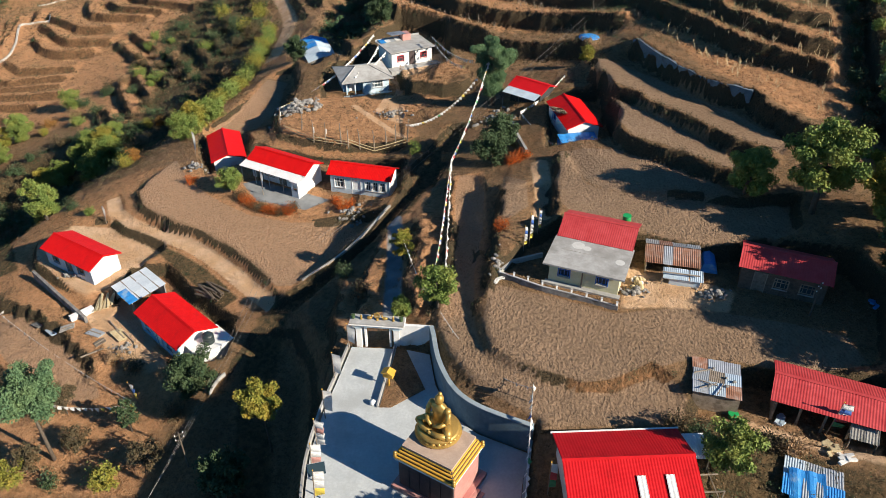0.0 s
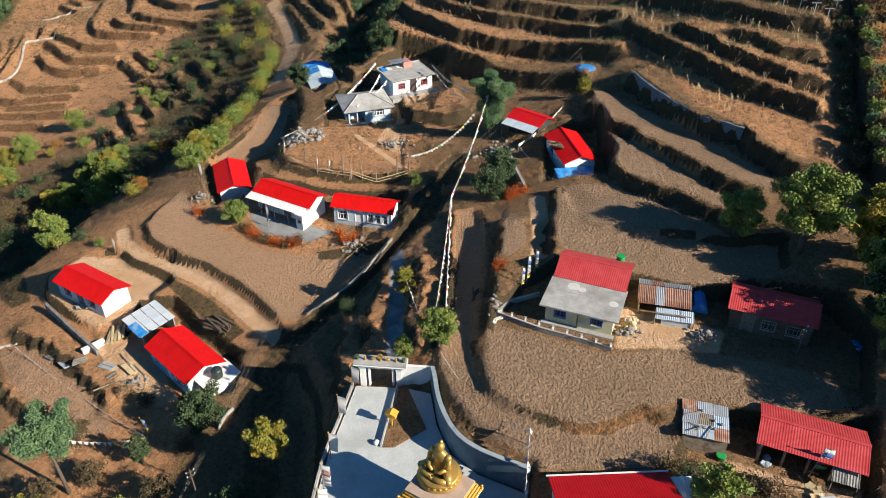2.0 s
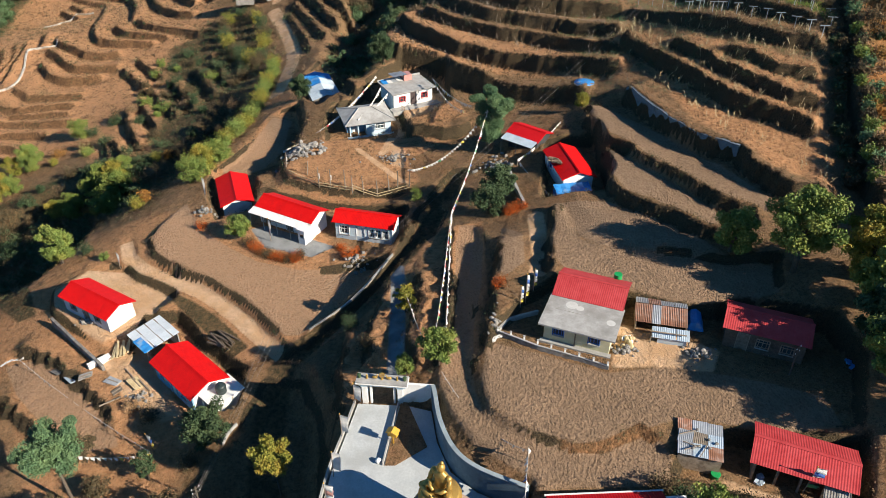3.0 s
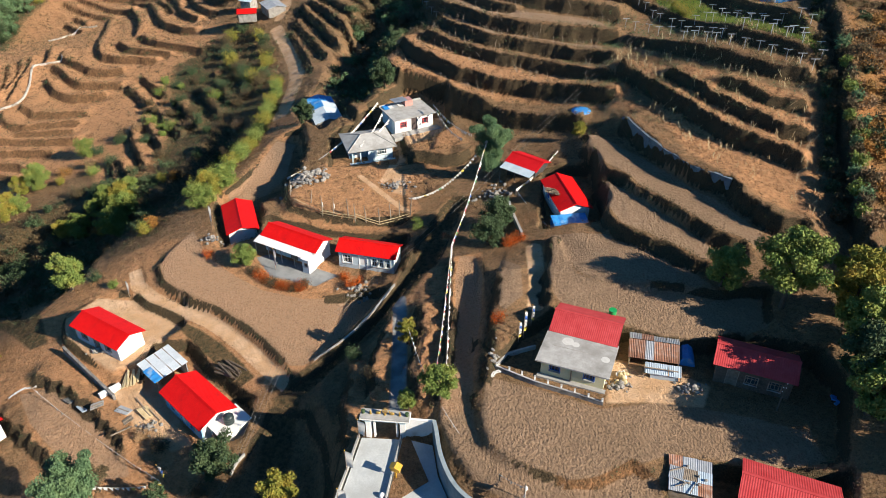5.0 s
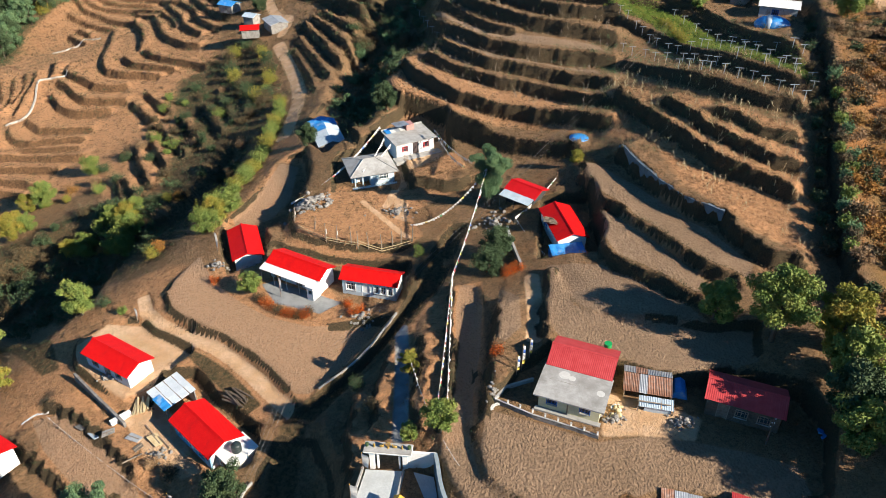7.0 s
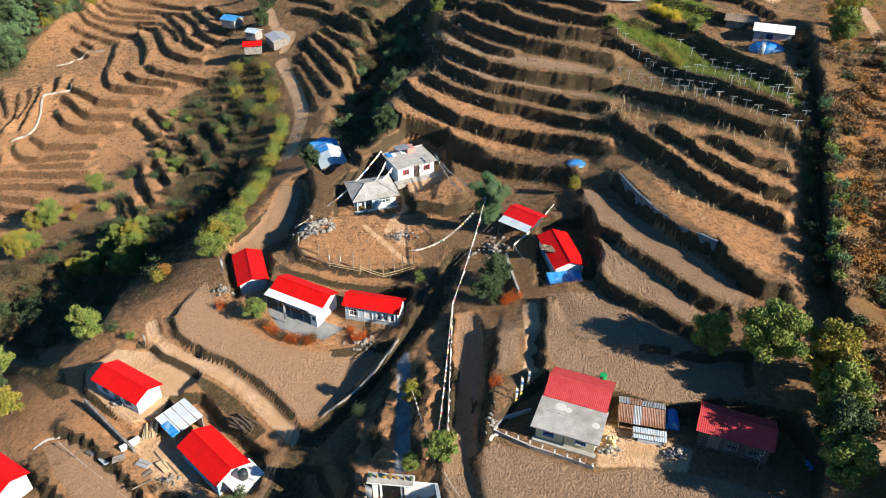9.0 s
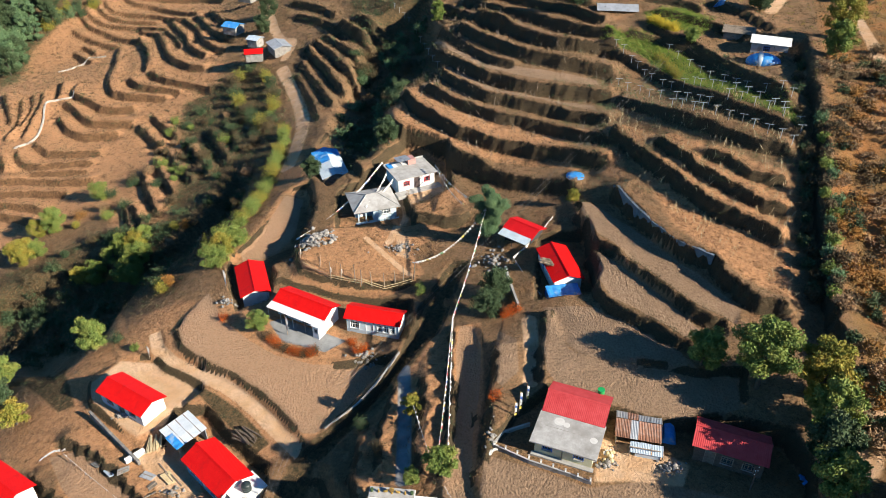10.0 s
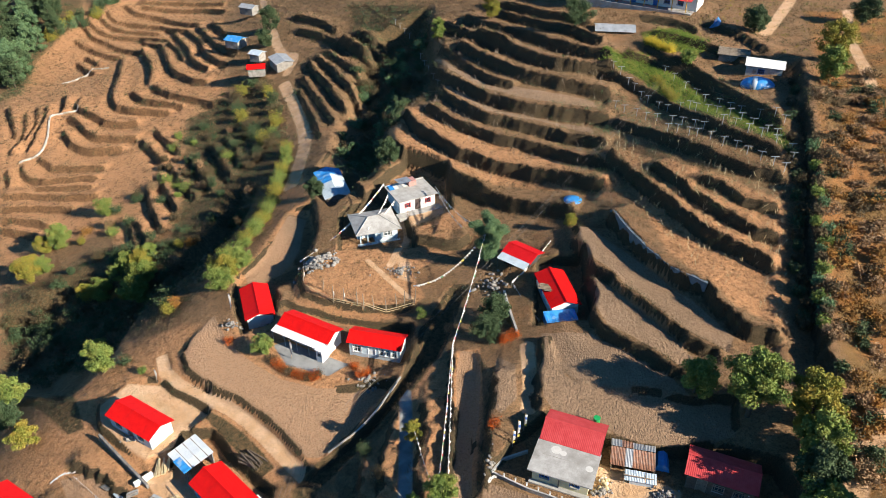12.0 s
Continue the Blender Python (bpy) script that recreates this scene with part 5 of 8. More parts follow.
# tarpaulin shed further back
s = thing("tarpaulin_shed", pose(-21.8, 125.0, 3.1, 0, 0, -71), "grey tin shed half covered by a blue tarpaulin", "shed")
for k in range(4):
    for sg in (-1, 1):
        part("roof_sheet", sheet(2.9, (2.6 * sg, 1.5), (0, 2.3), 0.02), TIN_BLUE if k else TARP, s, m=pose(-4.2 + 2.8 * k, 0, 0.015 * (k % 2)))
part("tarpaulin", sheet(3.4, (-2.65, 1.56), (0.1, 2.36), 0.04, 1.3), TARP, s, m=pose(-1.6, 0, 0.03))
for x in (-5.4, 5.4):
    part("gable_wall", Geo().add([(x, -2.4, -0.5), (x, 2.4, -0.5), (x, 2.4, 1.5), (x, 0, 2.25), (x, -2.4, 1.5), (x + 0.1, -2.4, -0.5), (x + 0.1, 2.4, -0.5), (x + 0.1, 2.4, 1.5), (x + 0.1, 0, 2.25), (x + 0.1, -2.4, 1.5)], [(4, 3, 2, 1, 0), (5, 6, 7, 8, 9)] + [(i, (i + 1) % 5, (i + 1) % 5 + 5, i + 5) for i in range(5)]), STONE, s)
part("wall", Geo().box(-5.4, -2.4, -0.5, 5.5, -2.25, 1.5), STONE, s)
part("wall", Geo().box(-5.4, 2.25, -0.5, 5.5, 2.4, 1.5), STONE, s)

# the rusty shack beside the cream house
s = thing("shack", pose(19.87, 52.20, 11.6, 0, 0, -13), "low shack roofed with rusty and grey tin sheets", "shack")
mats = [RUST, RUST, TIN, RUST, RUST, RUST]
for k in range(6):
    part("roof_sheet", sheet(0.78, (-1.6, 1.25), (0.5, 1.75), 0.02, 0.16), mats[k], s, m=pose(-1.95 + 0.77 * k, 0, 0.012 * (k % 2), 0, 0, random.uniform(-1.5, 1.5)))
for k in range(4):
    part("roof_sheet", sheet(1.15, (1.9, 1.35), (0.55, 1.78), 0.02, 0.16), TIN if k != 1 else RUST, s, m=pose(-1.75 + 1.16 * k, 0, 0.012 * (k % 2), 0, 0, random.uniform(-1, 1)))
for k in range(3):
    part("lower_sheet", sheet(1.1, (-2.9, 0.75), (-1.75, 1.1), 0.02, 0.16), TIN_BLUE, s, m=pose(-0.2 + 1.05 * k, 0, 0.012 * (k % 2), 0, 0, random.uniform(-2, 2)))
part("wall", Geo().box(-2.2, -1.5, -0.4, -2.12, 1.8, 1.3), WOOD, s)
part("wall", Geo().box(2.2, -1.5, -0.4, 2.28, 1.8, 1.3), WOOD, s)
part("wall", Geo().box(-2.12, 1.7, -0.4, 2.2, 1.78, 1.3), WOOD, s)
part("front_sheet", Geo().box(-0.2, -2.72, -0.4, 2.3, -2.68, 0.62), TIN_BLUE, s)
part("pole", Geo().box(-0.9, -2.6, 1.1, 2.2, -2.5, 1.18), WOOD, s)
for x in (-0.8, 2.5):
    part("post", Geo().tube([(x, -2.8, -0.4), (x, -2.8, 0.75)], [0.05, 0.05], 6), WOOD, s)
t_ = thing("tarpaulin_tent", pose(23.12, 52.41, 11.6, 0, 0, -13), "blue tarpaulin thrown over stored goods by the shack", "tarpaulin")
part("cover", Geo().prism([(-0.9, -0.2), (0.95, -0.2), (0.55, 0.75), (0.1, 1.05), (-0.45, 0.9)], -1.3, 1.3), TARP, t_)

# shaded house with the faded roof; its shade is put into the dark wall colour
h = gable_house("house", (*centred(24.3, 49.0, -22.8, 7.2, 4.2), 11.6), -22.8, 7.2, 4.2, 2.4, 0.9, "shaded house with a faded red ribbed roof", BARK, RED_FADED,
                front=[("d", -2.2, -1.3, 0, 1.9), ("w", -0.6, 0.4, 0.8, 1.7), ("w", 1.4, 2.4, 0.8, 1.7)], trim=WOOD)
# large house beside the statue yard
h = gable_house("house", (11.6, 30.4, 8.9), 2.7, 8.4, 6.2, 2.9, 1.1, "large house with a deep red ribbed roof and skylights", WHITE, RED_DEEP)
for x in (0.5, 2.3):
    part("skylight", sheet(0.55, (-2.9, 3.0), (-1.2, 3.64), 0.02, 0.26), WHITE, h, "pale translucent skylight sheet", m=pose(x, 0, 0.03))
part("gutter", Geo().box(-4.3, 3.08, 2.78, 4.3, 3.2, 2.9), WHITE, h)
lean = thing("lean_to_shelter", pose(16.52, 32.08, 9.2, 0, 0, 2.7), "white-roofed open lean-to with a dark timber frame", "shelter")
part("roof_sheet", sheet(1.6, (-0.7, 2.3), (1.2, 2.55), 0.015), WHITE, lean)
for x in (-0.7, 0.75):
    for y in (-3.2, -0.6, 1.1):
        part("post", Geo().tube([(x, y, -0.5), (x, y, 2.28)], [0.05, 0.05], 6), WOOD, lean)
for y in (-3.2, -1.9, -0.6):
    part("rail", Geo().box(-0.75, y - 0.03, 2.2, 0.8, y + 0.03, 2.27), WOOD, lean)
part("rail", Geo().box(0.72, -3.2, 1.1, 0.78, 1.1, 1.17), WOOD, lean)
# long ribbed-roof house and patchwork shed
h = gable_house("house", (27.0, 36.6, 9.9), -23.5, 7.4, 4.4, 2.1, 0.75, "long low house with a faded red ribbed roof and open front", WOOD, RED_FADED, open_front=True)
lean_to(h, 1.8, -1.9, 1.7, -2.9, 1.3, STONE, 2.4, 2, "tin_awning", 2)
s = thing("patchwork_shed", pose(19.81, 38.42, 9.9, 0, 0, -17), "shed roofed with a patchwork of tin, boards and stones", "shed")
pm = [TIN, TIN_BLUE, RUST, TIN, WOOD, TIN_BLUE, RUST, TIN, TIN]
for k in range(9):
    i, j = k % 3, k // 3
    part("roof_sheet", sheet(1.15, (-1.75 + 1.15 * j, 1.75 + 0.02 * j), (-0.5 + 1.15 * j, 1.82 + 0.05 * j), 0.012, 0.14), pm[k], s, m=pose(-1.15 + 1.12 * i, 0, 0.02 * ((i + j) % 2), 0, 0, random.uniform(-4, 4)))
for k in range(7):
    x, y = random.uniform(-1.4, 1.4), random.uniform(-1.4, 1.4)
    part("roof_stone", Geo().ball((x, y, 1.93), (random.uniform(0.1, 0.18), 0.12, 0.09), 5, 7), STONE, s)
for k in range(4):
    x, y, w = random.uniform(-1.2, 1.2), random.uniform(-1.3, 1.3), random.uniform(0, 180)
    part("roof_batten", Geo().box(-0.7, -0.03, 1.9, 0.7, 0.03, 1.96), WOOD, s, m=pose(x, y, 0, 0, 0, w))
for x in (-1.6, 1.5):
    part("wall", Geo().box(x, -1.6, -0.4, x + 0.1, 1.6, 1.72), WOOD, s)
part("wall", Geo().box(-1.5, -1.6, -0.4, 1.5, -1.5, 1.72), WOOD, s)
part("wall", Geo().box(-1.5, 1.5, -0.4, 1.5, 1.6, 1.72), WOOD, s)
s = thing("tarpaulin_shed", pose(23.58, 30.04, 9.0, 0, 0, -25), "tin shed covered with a crumpled blue tarpaulin", "shed")
for k in range(6):
    i, j = k % 3, k // 3
    part("roof_sheet", sheet(1.25, (-1.5 + 1.5 * j, 1.7), (0.05 + 1.5 * j, 1.9 - 0.05 * j), 0.02, 0.16), (TARP, TIN, TARP, TIN_BLUE, TIN, TIN)[k], s, m=pose(-1.2 + 1.2 * i, 0, 0.02 * ((i + j) % 2), 0, 0, random.uniform(-5, 5)))
part("tarpaulin", sheet(2.2, (-1.7, 1.6), (0.6, 2.0), 0.06, 0.9), TARP, s, m=pose(-0.4, 0, 0.06, 0, 0, 8))
for x in (-1.7, 1.6):
    part("wall", Geo().box(x, -1.4, -0.4, x + 0.1, 1.4, 1.68), WOOD, s)
part("wall", Geo().box(-1.6, 1.3, -0.4, 1.6, 1.4, 1.68), WOOD, s)

# white-walled house at the lower edge
h = gable_house("house", (-51.6, 54.6, -1.2), -31, 8.0, 4.4, 2.2, 0.8, "white house with a bright red sheet roof below the terrace", WHITE, RED, front=[("w", 0, 1, 0.8, 1.7)])

# far buildings over the terraces
fa, fb = Vector((29.15, 175.89)), Vector((54.23, 160.93))
fd = (fb - fa).normalized()
fm = (fa + fb) / 2 + Vector((-fd.y, fd.x)) * 5.6
h = gable_house("long_school", (fm.x, fm.y, height(*((fa + fb) / 2)) + 0.9), math.degrees(math.atan2(fd.y, fd.x)), (fb - fa).length, 6.5, 3.0, 1.0, "long far building with white walls and red roof", WHITE, RED_FADED,
                front=[("w", -8, -6.8, 0.8, 2), ("d", -5.5, -4.4, 0, 2.1), ("w", -3, -1.8, 0.8, 2), ("d", -0.6, 0.5, 0, 2.1), ("w", 2, 3.2, 0.8, 2), ("d", 4.6, 5.7, 0, 2.1), ("w", 7, 8.2, 0.8, 2), ("w", 10, 11.2, 0.8, 2)], trim=BLUE)
part("veranda_floor", Geo().box(-13.8, -5.6, -2.2, 13.8, -2.98, 0.1), CONCRETE, h)
for i in range(9):
    part("veranda_post", Geo().tube([(-12.5 + 3.12 * i, -5.0, 0.1), (-12.5 + 3.12 * i, -5.0, 2.9)], [0.1, 0.1], 8), YELLOW, h)
lean_to(h, 27, -3.25, 2.95, -5.3, 2.6, RED_FADED, 0, 0, "veranda_roof")
part("blue_panel", Geo().box(-12.6, -2.93, 0, -9.5, -2.905, 2.4), BLUE_WALL, h)
h = gable_house("tin_shed", (36.57, 157.58, 22.0), -7, 8.6, 5.4, 2.4, 0.7, "far open shed with a pale tin roof", TIN, TIN, open_front=True)
h = gable_house("tin_house", (60.00, 133.46, 23.2), -22, 7.0, 5.0, 2.4, 0.7, "far house with a bright white tin roof", TIN, WHITE, front=[("w", -1, 0, 0.9, 1.8)])
h = gable_house("hut", (56.81, 141.14, 23.4), -22, 6.0, 4.5, 1.6, 0.7, "grey thatched hut beside the white-roofed house", STONE, WOOD)
tt = thing("tarpaulin_tent", pose(56.36, 126.30, 23.79, 0, 0, -20), "striped blue and white tarpaulin covering a heap", "tarpaulin")
part("cover", Geo().ball((0, 0, 0.3), (3.0, 1.7, 1.6), 9, 16), TARP, tt, smooth=True)
part("strip", Geo().ball((-0.6, -0.05, 0.36), (1.2, 1.68, 1.58), 9, 16), TIN_BLUE, tt, smooth=True)
tt = thing("tarpaulin_tent", pose(57.38, 155.07, 25.68, 0, 0, -20), "small blue tarpaulin tent by the far building", "tarpaulin")
part("cover", Geo().prism([(-1.4, -0.3), (1.4, -0.3), (0, 1.5)], -1.3, 1.3), TARP, tt)
gable_house("tin_shed", (-46.35, 203.55, -1.6), -60, 7.0, 5.5, 2.0, 0.6, "far shed with a pale tin roof by the path", STONE, TIN)
gable_house("hut", (-52.53, 199.09, -1.9), 10, 5.2, 4.2, 1.8, 0.7, "small far hut with a bright red roof", STONE, RED)
gable_house("hut", (-64.79, 226.16, -3.4), -25, 5.5, 5.0, 1.9, 0.8, "far hut with blue tarpaulin and white tin roof", STONE, TARP)
gable_house("hut", (-54.86, 211.52, -2.4), -25, 4.0, 4.0, 1.8, 0.6, "far hut with pale blue tin roof", STONE, TIN_BLUE)
gable_house("hut", (-68.49, 262.23, -4.2), -25, 6.0, 4.5, 1.9, 0.8, "far hut with a white tin roof", STONE, TIN)

# blue water reservoir with its round lid
rv = thing("reservoir", pose(20.4, 101.6, height(20.4, 101.6) - 1.35) @ Matrix.Diagonal((0.9, 0.9, 1.0, 1.0)), "round blue water reservoir beside the terraces", "reservoir")
part("wall", Geo().lathe([(1.55, -1.0), (1.6, -1.0), (1.6, 1.2), (1.5, 1.25), (1.5, 1.1), (1.55, 1.0)], 28), PALE_BLUE, rv)
part("lid", Geo().lathe([(0.0, 1.26), (1.62, 1.26), (1.6, 1.33), (0.8, 1.5), (0.0, 1.55)], 28), TARP, rv, smooth=True)


# ---- statue yard ----
def line_wall(name, pts, z0, z1, thick, mat, label, cap=None, category="wall", kind="structure"):
    """A wall along a line, its ends mitred."""
    ob = thing(name, pose(0, 0, 0), label, category, kind=kind)
    left, right = [], []
    for i, p in enumerate(pts):
        a, b = Vector(pts[max(i - 1, 0)]), Vector(pts[min(i + 1, len(pts) - 1)])
        n = (b - a).normalized()
        off = Vector((-n.y, n.x)) * thick / 2
        left.append(Vector(p) + off)
        right.append(Vector(p) - off)
    z0 = z0 if isinstance(z0, (list, tuple)) else [z0] * len(pts)
    z1 = z1 if isinstance(z1, (list, tuple)) else [z1] * len(pts)

    def band(grow, lo, hi):
        g = Geo()
        v = []
        for i in range(len(pts)):
            c = Vector(pts[i])
            l, r = c + (left[i] - c) * grow, c + (right[i] - c) * grow
            v += [(l.x, l.y, lo[i]), (r.x, r.y, lo[i]), (r.x, r.y, hi[i]), (l.x, l.y, hi[i])]
        f = [(3, 2, 1, 0), tuple(4 * (len(pts) - 1) + k for k in range(4))]
        for i in range(len(pts) - 1):
            for k in range(4):
                f.append((4 * i + k, 4 * i + (k + 1) % 4, 4 * i + 4 + (k + 1) % 4, 4 * i + 4 + k))
        return g.add(v, f)

    part("masonry", band(1.0, z0, z1), mat, ob)
    if cap:
        part("coping", band(1.18, z1, [z + 0.08 for z in z1]), cap, ob)
    return ob


LIME = surface("limewashed_stone", (0.40, 0.36, 0.31), (0.55, 0.51, 0.46), (0.22, 0.18, 0.14), 1.5, 0.9, 0.0, 0.6, 0.5, (0.5, 0.6))
SLATE_DARK = surface("dark_slate_stone", (0.10, 0.14, 0.17), (0.15, 0.20, 0.23), (0.06, 0.08, 0.09), 2.0, 0.9, 0.0, 0.5)
# the wall face's shade is put into this darker tone; its coping is paler
SLATE = surface("blue_grey_render", (0.11, 0.18, 0.23), (0.16, 0.24, 0.29), (0.09, 0.13, 0.16), 1.2, 0.85, 0.0, 0.2, 0.5, (0.5, 0.7))
SLATE_CAP = surface("pale_slate_render", (0.24, 0.29, 0.31), (0.31, 0.36, 0.38), (0.18, 0.22, 0.24), 1.2, 0.85, 0.0, 0.2, 0.5, (0.5, 0.7))
SANDY = surface("sandy_plaster", (0.40, 0.29, 0.22), (0.47, 0.35, 0.27), (0.32, 0.23, 0.17), 2.0, 0.8, 0.0, 0.2)
PLAZA = 8.5
curve = smooth_line([(-0.95, 45.0), (-0.75, 44.0), (-0.3, 41.05), (0.8, 38.2), (2.65, 36.35), (6.2, 34.6)], 5)
line_wall("retaining_wall", curve, 8.0, 10.95, 0.3, SLATE, "curved blue-grey retaining wall round the statue yard", SLATE_CAP)
line_wall("yard_wall", [(6.1, 34.5), (5.5, 31.5), (4.4, 25.0)], 8.0, 9.6, 0.25, CONCRETE, "straight concrete side wall of the statue yard", CONCRETE)
line_wall("yard_wall", smooth_line([(-7.75, 45.3), (-8.45, 41.5), (-9.15, 38.0), (-9.5, 34.3), (-9.45, 31.5), (-8.85, 25.0)], 3), -0.5, 8.85, 0.16, CONCRETE, "low pale parapet along the yard's edge")
# gate
gate = thing("gate", pose(-5.3, 45.6, PLAZA, 0, 0, -6) @ Matrix.Diagonal((0.82, 0.9, 1.0, 1.0)), "white gateway with a flat beam and gilded figures", "gate")
for x in (-1.9, 1.9):
    part("pillar", Geo().box(x - 0.28, -0.3, -0.3, x + 0.28, 0.3, 2.1), WHITE, gate)
    part("capital", Geo().box(x - 0.36, -0.38, 1.85, x + 0.36, 0.38, 2.1 - 0.002), PALE_BLUE, gate)
    part("door_leaf", Geo().box(x - (0.0 if x < 0 else 0.08), 0.3, 0.0, x + (0.08 if x < 0 else 0.0), 1.4, 1.7), PALE_BLUE, gate)
for x in (-1.25, 1.25):
    part("pillar", Geo().box(x - 0.1, -0.15, -0.3, x + 0.1, 0.15, 2.1), WHITE, gate)
part("beam", Geo().box(-2.5, -0.5, 2.1, 2.5, 0.5, 2.45), PALE_BLUE, gate)
part("cornice", Geo().box(-2.7, -0.65, 2.45, 2.7, 0.65, 2.6), CONCRETE, gate)
part("cornice_lip", Geo().box(-2.76, -0.71, 2.38, 2.76, 0.71, 2.448), WHITE, gate)
wheel = Geo()
for i in range(24):
    a, b = 2 * math.pi * i / 24, 2 * math.pi * (i + 1) / 24
    wheel.add([(0.30 * math.cos(a), -0.05, 0.30 * math.sin(a)), (0.30 * math.cos(b), -0.05, 0.30 * math.sin(b)), (0.22 * math.cos(b), -0.05, 0.22 * math.sin(b)), (0.22 * math.cos(a), -0.05, 0.22 * math.sin(a)),
               (0.30 * math.cos(a), 0.05, 0.30 * math.sin(a)), (0.30 * math.cos(b), 0.05, 0.30 * math.sin(b)), (0.22 * math.cos(b), 0.05, 0.22 * math.sin(b)), (0.22 * math.cos(a), 0.05, 0.22 * math.sin(a))],
              [(0, 1, 2, 3), (7, 6, 5, 4), (0, 4, 5, 1), (2, 6, 7, 3)])
for i in range(4):
    wheel.box(-0.28, -0.025, -0.02, 0.28, 0.025, 0.02, pose(0, 0, 0, 0, 45 * i, 0))
wheel.lathe([(0.12, -0.45), (0.16, -0.45), (0.1, -0.3)], 10)
part("wheel", wheel, GOLD, gate, "gilded spoked wheel", m=pose(0, 0, 3.05))
for sx in (-1, 1):
    g = Geo().ball((0, 0, 0.18), (0.3, 0.13, 0.15)).ball((0.26 * -sx, 0, 0.42), (0.09, 0.07, 0.09)).tube([(0.2 * -sx, 0, 0.2), (0.26 * -sx, 0, 0.42)], [0.08, 0.06])
    part("deer", g, GOLD, gate, "gilded resting deer", smooth=True, m=pose(0.75 * sx, 0, 2.6))
    g = Geo().lathe([(0.12, 0), (0.14, 0.05), (0.08, 0.15), (0.13, 0.28), (0.05, 0.4), (0.0, 0.5)], 12)
    part("finial", g, GOLD, gate, smooth=True, m=pose(1.6 * sx, 0, 2.6))
    part("urn", Geo().lathe([(0.1, 0), (0.2, 0.1), (0.16, 0.3), (0.22, 0.36), (0.0, 0.4)], 12), LEAF_DARK, gate, m=pose(2.4 * sx, 0, 2.6))
part("wing_wall", Geo().box(2.2, -0.14, -0.3, 5.5, 0.14, 2.3), WHITE, gate)

# podium and statue
pod = thing("podium", pose(-0.25, 31.9, PLAZA, 0, 0, -31.5), "square podium with gilded ribbed eaves and stone plinth", "podium")
part("plinth", Geo().box(-2.5, -2.1, -0.3, 2.5, 2.1, 0.35), PINK, pod)
part("body", Geo().box(-2.05, -1.7, 0.35, 2.05, 1.7, 3.0), PODIUM, pod)
part("side_panel", Geo().box(2.053, -1.55, 0.36, 2.09, 1.55, 2.95), PINK, pod, "pink stone panel")
for i in range(5):
    part("slab_panel", Geo().box(-1.95 + 0.8 * i, -1.74, 0.5, -1.25 + 0.8 * i, -1.703, 2.6), PODIUM, pod)
g = Geo()
g.add([(-2.25, -1.95, 3.1), (2.25, -1.95, 3.1), (2.25, 1.95, 3.1), (-2.25, 1.95, 3.1), (-1.75, -1.45, 3.95), (1.75, -1.45, 3.95), (1.75, 1.45, 3.95), (-1.75, 1.45, 3.95)], [(3, 2, 1, 0), (4, 5, 6, 7), (0, 1, 5, 4), (1, 2, 6, 5), (2, 3, 7, 6), (3, 0, 4, 7)])
part("eave_roof", g, PODIUM, pod)
part("frieze", Geo().box(-2.2, -1.9, 2.85, 2.2, 1.9, 3.098), WHITE, pod, "white beaded band under the eaves")
for side in range(4):
    w, d = ((2.25, 1.95) if side % 2 == 0 else (1.95, 2.25))
    for k in range(4):
        s = (k + 0.5) / 4
        o = d - 0.5 * s + 0.02
        l = w - 0.5 * s
        z = 3.1 + 0.85 * s
        part("ridge_tube", Geo().tube([(-l, -o, z), (l, -o, z)], [0.085, 0.085], 8), YELLOW, pod, m=pose(0, 0, 0, 0, 0, 90 * side))
for sx in (-1, 1):
    for sy in (-1, 1):
        part("corner_lion", Geo().ball((0, 0, 0.2), (0.16, 0.14, 0.2)).ball((0, 0, 0.47), 0.13).tube([(0.08, -0.05, 0), (0.1, -0.08, 0.25)], [0.05, 0.05]), GOLD, pod, "gilded corner figure", smooth=True, m=pose(2.2 * sx, 1.85 * sy, 3.02))
part("platform", Geo().box(-1.85, -1.55, 3.95, 1.85, 1.55, 4.12), SANDY, pod, "sandy pink platform top")
for i in range(3):
    part("step", Geo().box(2.5 + 0.3 * i, -0.7, -0.3, 2.8 + 0.3 * i, 0.7, 0.3 - 0.16 * i), PINK, pod)
st = Geo()
st.lathe([(1.0, 0.0), (1.22, 0.05), (1.25, 0.16), (1.08, 0.26), (1.18, 0.36), (1.02, 0.46)], 28)
for i in range(22):
    a = 2 * math.pi * i / 22
    st.ball((1.06 * math.cos(a), 1.06 * math.sin(a), 0.2), (0.15, 0.15, 0.15), 5, 8)
st.ball((0, 0.15, 0.72), (0.62, 0.5, 0.32), 8, 16)
for sx in (-1, 1):
    st.tube([(0.3 * sx, 0.15, 0.68), (0.78 * sx, -0.2, 0.66), (0.98 * sx, -0.42, 0.62)], [0.27, 0.24, 0.2], 12)
    st.ball((0.98 * sx, -0.42, 0.62), 0.2, 7, 10)
    st.tube([(0.98 * sx, -0.42, 0.6), (0.5 * sx, -0.66, 0.6), (-0.15 * sx, -0.72, 0.62)], [0.18, 0.16, 0.11], 10)
    st.ball((0.52 * sx, 0.12, 1.78), (0.2, 0.2, 0.2), 7, 10)
    st.tube([(0.54 * sx, 0.12, 1.78), (0.66 * sx, 0.0, 1.4), (0.6 * sx, -0.15, 1.15)], [0.17, 0.15, 0.13], 10)
    st.tube([(0.6 * sx, -0.15, 1.15), (0.4 * sx, -0.42, 1.0), (0.08 * sx, -0.52, 0.95)], [0.13, 0.11, 0.09], 10)
